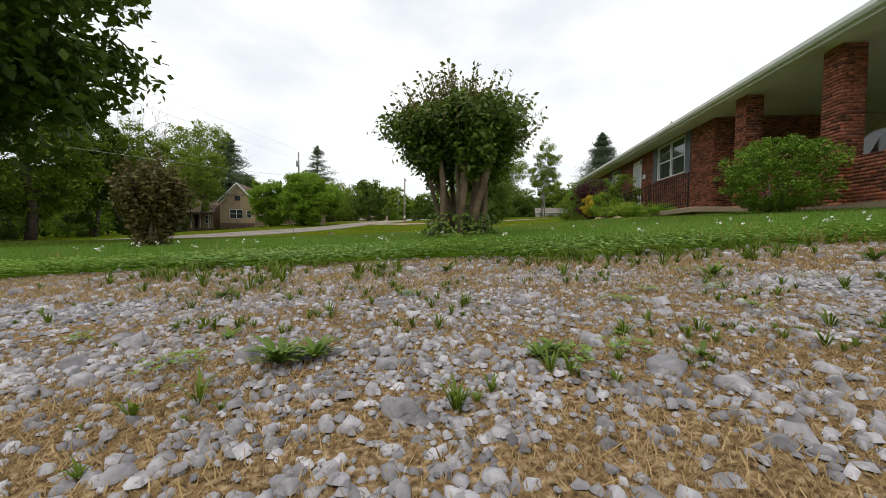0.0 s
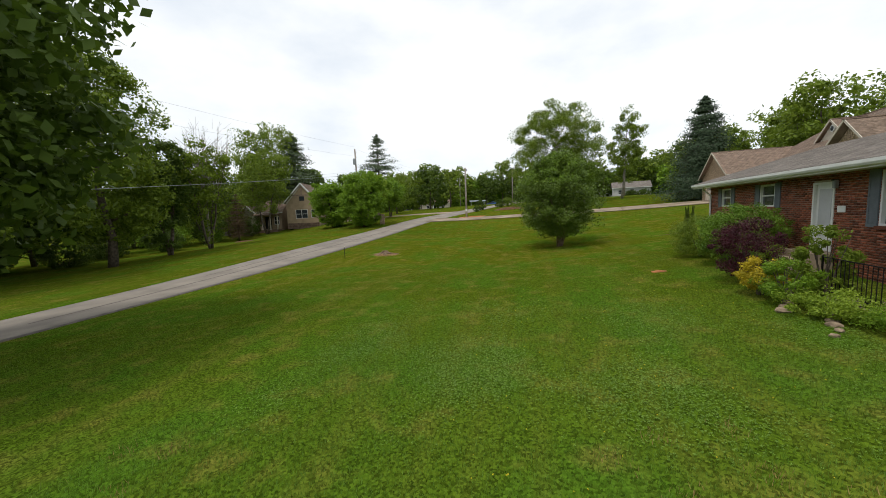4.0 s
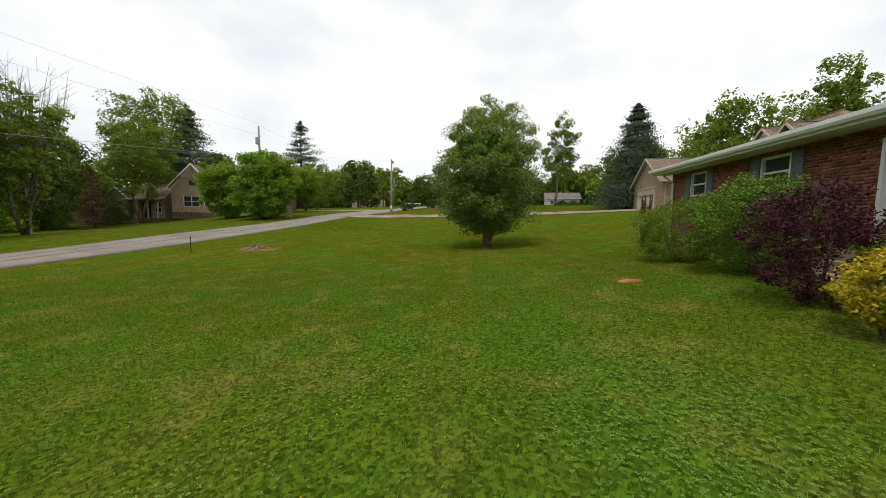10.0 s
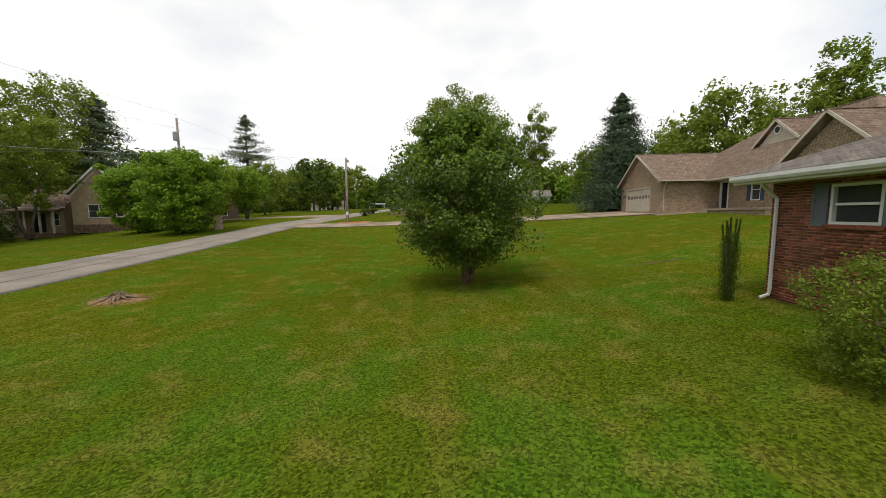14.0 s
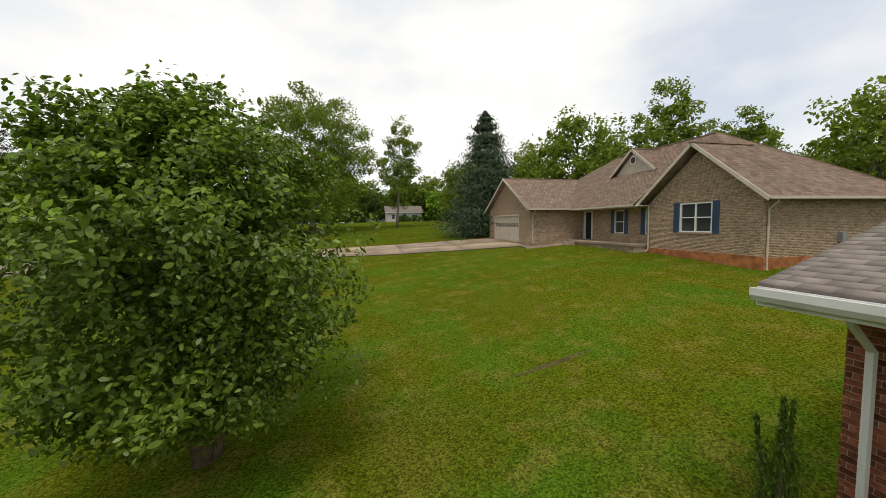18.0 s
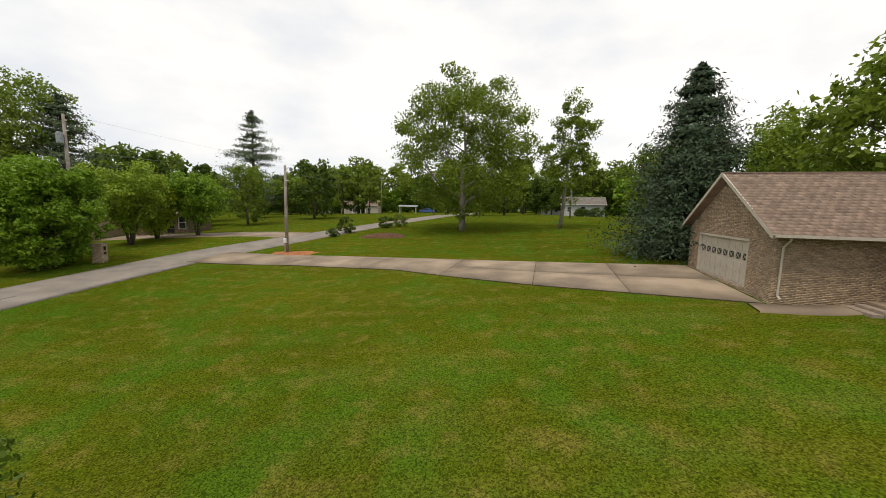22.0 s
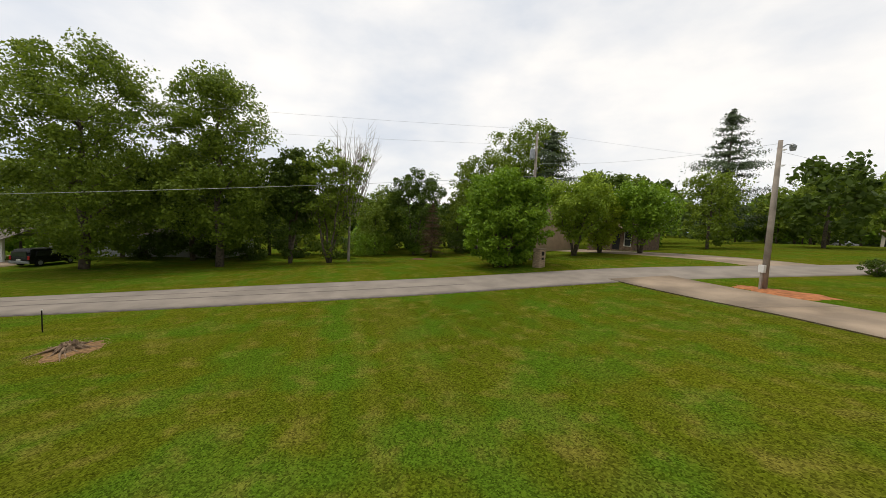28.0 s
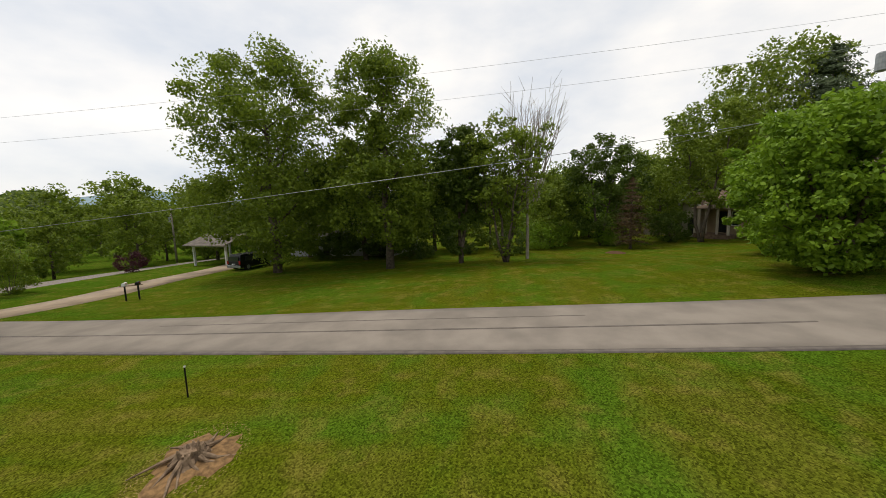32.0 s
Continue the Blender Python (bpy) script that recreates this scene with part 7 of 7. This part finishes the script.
stones("gravel", 34000, 0.65, 2.05, 4.72, 5.6, 0.0024, 0.0068, 1)
stones("gravel", 12000, 2.05, 3.1, 4.75, 5.5, 0.004, 0.010, 22)
stones("gravel", 10000, -0.3, 0.65, 4.75, 5.5, 0.004, 0.010, 23)
stones("gravel", 1300, 0.5, 2.2, 4.75, 5.8, 0.006, 0.0092, 2)
stones("gravel", 24000, -1.2, 4.2, 5.5, 6.5, 0.0052, 0.0115, 3)
stones("gravel", 14000, -7.0, 10.0, 3.4, 7.0, 0.009, 0.02, 4)


def blades(name, x, y, h, w, mat, label, category, seed, lean=0.5):
    """Single bent blades of grass at the given places."""
    rnd = np.random.RandomState(seed)
    n = len(x)
    a, b = rnd.rand(n) * 6.28, rnd.rand(n) * 6.28
    hh = h * (0.5 + 0.8 * rnd.rand(n))
    ww = w * (0.7 + 0.6 * rnd.rand(n))
    z = ground_z(x, y) - 0.004
    ln = lean * hh * (0.2 + rnd.rand(n))
    p0 = np.stack([x - np.cos(a) * ww, y - np.sin(a) * ww, z], 1)
    p1 = np.stack([x + np.cos(a) * ww, y + np.sin(a) * ww, z], 1)
    t0 = np.stack([x - np.cos(a) * ww * 0.2 + np.cos(b) * ln, y - np.sin(a) * ww * 0.2 + np.sin(b) * ln, z + hh], 1)
    t1 = np.stack([x + np.cos(a) * ww * 0.2 + np.cos(b) * ln, y + np.sin(a) * ww * 0.2 + np.sin(b) * ln, z + hh], 1)
    v = np.stack([p0, p1, t1, t0], 1).reshape(-1, 3)
    f = np.arange(4 * n).reshape(-1, 4)
    return tagged(link(name, fast_mesh(name, v, f), M[mat]), label, category, kind="stuff")


def clover(name, x, y, h, r, label, seed, mat="clover"):
    """Three round leaflets on each stalk, tilted a little."""
    rnd = np.random.RandomState(seed)
    n = len(x)
    z = ground_z(x, y) + h * (0.35 + 0.65 * rnd.rand(n))
    vs = []
    turn = rnd.rand(n) * 6.28
    for k in range(3):
        a = turn + k * 2.094
        rr = r * (0.7 + 0.5 * rnd.rand(n))
        lift = 0.35 * rr * (rnd.rand(n) - 0.3)
        d, s = np.stack([np.cos(a), np.sin(a)], 1), np.stack([-np.sin(a), np.cos(a)], 1)
        c = np.stack([x, y], 1)
        for q, (u, w, l) in enumerate(((0.05, 0, 0), (0.7, 0.5, 1), (1.15, 0, 1.3), (0.7, -0.5, 1))):
            xy = c + d * (rr * u)[:, None] + s * (rr * w)[:, None]
            vs.append(np.column_stack([xy, z + lift * l]))
    v = np.stack(vs, 1).reshape(-1, 3)
    f = np.arange(len(v)).reshape(-1, 4)
    return tagged(link(name, fast_mesh(name, v, f), M[mat]), label, "clover", kind="stuff")


rnd = np.random.RandomState(9)


def scatter(n, x0, x1, y0, y1, keep=None, clump=0.0, wide=0.11):
    x, y = x0 + (x1 - x0) * rnd.rand(n), y0 + (y1 - y0) * rnd.rand(n)
    if clump:
        k = max(1, int(n * clump))
        cx, cy = x[:k], y[:k]
        w = rnd.randint(0, k, n)
        x, y = cx[w] + wide * rnd.randn(n), cy[w] + wide * rnd.randn(n)
    if keep is not None:
        q = keep(x, y)
        x, y = x[q], y[q]
    return x, y


on_lawn = lambda x, y: y > edge_y(x) - 0.06
on_gravel = lambda x, y: (y < edge_y(x)) & (y > 4.72)
soft_edge = lambda x, y: rnd.rand(len(x)) < np.clip((x + 4.3) / 1.6, 0, 1) * np.clip((y - 13.0) / 1.8, 0, 1)
blades("grass", *scatter(90000, -5, 8.5, 5.7, 13.5, lambda x, y: on_lawn(x, y) & (y > edge_y(x) + 0.45 + 0.6 * rnd.rand(len(x)))), 0.05, 0.003, "freshgrass", "mown green lawn grass beside the gravel", "grass", 3)
blades("grass", *scatter(90000, -13, 11, 9.0, 30, lambda x, y: on_lawn(x, y) & (rnd.rand(len(x)) < np.clip((36 - y) / 16, 0.1, 1) * np.clip((16 - abs(x)) / 6, 0.1, 1))), 0.05, 0.006, "grass", "mown green lawn grass", "grass", 4)
blades("grass", *scatter(80000, -3.5, 6.5, 6.0, 11.0, lambda x, y: on_lawn(x, y) & (y > edge_y(x) + 0.35) & (rnd.rand(len(x)) < np.clip((12 - y) / 4, 0, 1))), 0.055, 0.0026, "freshgrass", "mown green lawn grass round the crape myrtles", "grass", 43, lean=0.8)
blades("dry_grass", *scatter(3500, -5, 8, 5.8, 14, on_lawn, 0.02), 0.06, 0.004, "straw", "yellowed dry blades in the lawn", "grass", 6)
clover("clover", *scatter(36000, -3.4, 6.6, 5.6, 7.4, lambda x, y: on_lawn(x, y) & (y < edge_y(x) + 0.75 + 0.3 * np.sin(x))), 0.055, 0.017, "dense low clover along the gravel's edge", 5)
thick = lambda x, y: rnd.rand(len(x)) < np.clip(0.35 + 1.3 * np.sin(1.3 * x + 0.5 * y) * np.sin(0.9 * y - 0.6 * x), 0.06, 1) * np.clip((21 - y) / 6, 0.0, 1)
clover("clover", *scatter(66000, -4.3, 7.0, 13.0, 21, lambda x, y: thick(x, y) & soft_edge(x, y)), 0.045, 0.015, "patches of clover in the mown lawn", 7)
blades("grass", *scatter(120000, -4.3, 7.0, 13.0, 20, lambda x, y: soft_edge(x, y) & (rnd.rand(len(x)) < np.clip((20.5 - y) / 5.5, 0, 1))), 0.042, 0.0022, "freshgrass", "short mown grass between the clover", "grass", 41, lean=0.9)
by_moss = lambda x, y: on_gravel(x, y) & (rnd.rand(len(x)) < 0.48 + 0.50 * mossy(x, y))
blades("dead_moss", *scatter(110000, 0.8, 1.95, 4.74, 5.4, by_moss), 0.0085, 0.0009, "moss", "orange-brown dead moss and straw between the stones", "dead moss", 8, lean=1.1)
blades("dead_moss", *scatter(80000, -0.3, 3.3, 5.35, 6.2, by_moss), 0.014, 0.0018, "moss", "orange-brown dead moss and straw on the gravel", "dead moss", 12, lean=1.1)
blades("straw", *scatter(2600, -0.1, 2.9, 4.75, 6.2, by_moss), 0.016, 0.0009, "straw", "pale dry stalks lying on the gravel", "dry grass", 13, lean=3.2)


def tufts(name, x, y, per, h, w, mat, label, seed):
    """Tufts of thin blades that arch outward from one root."""
    r = np.random.RandomState(seed)
    n = len(x) * per
    X, Y = np.repeat(x, per), np.repeat(y, per)
    big = np.repeat(0.35 + 0.9 * r.rand(len(x)) ** 1.6, per)
    a = r.rand(n) * 6.28
    hh = h * big * (0.5 + 0.7 * r.rand(n))
    out = hh * (0.25 + 0.9 * r.rand(n))
    ww = w * (0.6 + 0.6 * r.rand(n)) * np.sqrt(big)
    Z = ground_z(X, Y)
    d, s = np.stack([np.cos(a), np.sin(a), 0 * a], 1), np.stack([-np.sin(a), np.cos(a), 0 * a], 1)
    foot = np.stack([X, Y, Z], 1) + d * (0.08 * out)[:, None]
    mid = foot + d * (0.45 * out)[:, None] + np.stack([0 * a, 0 * a, 0.75 * hh], 1)
    tip = foot + d * out[:, None] + np.stack([0 * a, 0 * a, 0.9 * hh], 1)
    q = s * ww[:, None]
    v = np.stack([foot - 0.6 * q, foot + 0.6 * q, mid + q, mid - q, tip + 0.15 * q, tip - 0.15 * q], 1).reshape(-1, 3)
    i = np.arange(n)[:, None] * 6
    f = np.concatenate([i + (0, 1, 2, 3), i + (3, 2, 4, 5)], 0)
    return tagged(link(name, fast_mesh(name, v, f), M[mat]), label, "weeds", kind="stuff")


tufts("weeds", *scatter(330, 0.5, 2.2, 4.85, 5.6, on_gravel, 0.2, 0.03), 16, 0.018, 0.0011, "grass", "small green weeds sprouting through the gravel", 10)
tufts("weeds", *scatter(700, -1.3, 4.3, 5.5, 6.3, on_gravel, 0.12, 0.06), 16, 0.04, 0.0019, "grass", "tufts of grass and weeds in the gravel", 14)
clover("weeds", *scatter(2600, -1.1, 4.2, 4.8, 6.3, on_gravel, 0.035, 0.012), 0.014, 0.0045, "small round-leaved weeds in the gravel", 11)


def rosette(at, n, ln, seed):
    """A weed with long toothed leaves spread from its root."""
    r = np.random.RandomState(seed)
    v, f = [], []
    z = gz(*at)
    for k in range(n):
        a, l, w = r.rand() * 6.28, ln * (0.45 + 0.75 * r.rand()), ln * (0.03 + 0.035 * r.rand())
        rise = 0.4 + 1.1 * r.rand()
        d, s = np.array([math.cos(a), math.sin(a)]), np.array([-math.sin(a), math.cos(a)])
        i = len(v)
        for q in range(5):
            u = q / 4
            half = w * math.sin(math.pi * min(1, 0.12 + 0.88 * u)) + 0.001
            zz = z + l * rise * (u - 0.55 * u * u) + 0.004
            for sg in (-1, 1):
                v.append((*(np.array(at) + d * l * u * 0.9 + s * sg * half), zz))
        f += [(i + 2 * q, i + 2 * q + 1, i + 2 * q + 3, i + 2 * q + 2) for q in range(4)]
    return tagged(link("weed_rosette", fast_mesh("weed_rosette", np.array(v), np.array(f)), M["leaf_crape"]), "green leafy weed growing in the gravel", "weed", "weeds in the gravel", "stuff")


for k, (x, y, n, ln) in enumerate([(1.18, 4.98, 54, 0.036), (1.21, 4.995, 40, 0.032), (1.44, 4.98, 34, 0.022), (1.46, 4.995, 20, 0.02), (1.91, 5.42, 26, 0.05), (0.86, 5.37, 22, 0.04), (2.26, 6.2, 40, 0.09), (1.33, 5.67, 24, 0.05), (1.11, 5.79, 24, 0.06), (1.59, 4.97, 16, 0.016), (1.07, 5.07, 16, 0.018), (2.41, 5.57, 26, 0.06), (0.41, 5.97, 24, 0.06), (1.81, 6.07, 22, 0.06)]):
    rosette((x, y), n, ln, 40 + k)
a, e = rnd.rand(1800) * 6.28, 0.25 + 0.85 * rnd.rand(1800) ** 0.8
blades("wood_chips", -9.65 + 1.15 * e * np.cos(a), 35.7 + 0.9 * e * np.sin(a), 0.018, 0.012, "straw", "brown chips and straw strewn round the stump", "wood chips", 31, lean=3.0)
# single flowers in the lawn
x, y = scatter(70, -3.5, 7.5, 6.1, 7.8)
heads = np.column_stack([x, y, ground_z(x, y) + 0.09])
v, f = leaf_quads(np.repeat(heads, 5, 0) + 0.005 * rnd.randn(350, 3), rnd, 0.013, slim=0.8)
tagged(link("clover_flowers", fast_mesh("clover_flowers", v, f), M["petal"]), "small white clover flowers in the lawn", "flower", kind="stuff")
x, y = scatter(160, 0, 6, 11, 22)
heads = np.column_stack([x, y, ground_z(x, y) + 0.07])
v, f = leaf_quads(np.repeat(heads, 4, 0) + 0.004 * rnd.randn(640, 3), rnd, 0.014, slim=0.9)
tagged(link("yellow_flowers", fast_mesh("yellow_flowers", v, f), M["yellowpetal"]), "small yellow flowers in the lawn", "flower", kind="stuff")

# ---- the nearest bricks of the house wall, piece by piece ----
shared = {}
for u0, u1, z0, z1 in near_bricks:
    key = (round(u1 - u0, 2), round(z1 - z0, 3))
    if key not in shared:
        w, h = key
        bm = boxed(-0.012, 0.0, 0.0, 0.004, w, h, 0.003)
        me = bpy.data.meshes.new("brick")
        bm.to_mesh(me)
        bm.free()
        me.materials.append(M["brick"])
        shared[key] = me
    o = new("brick", shared[key])
    o.parent = H1
    o.location = (0.0, u0, z0)
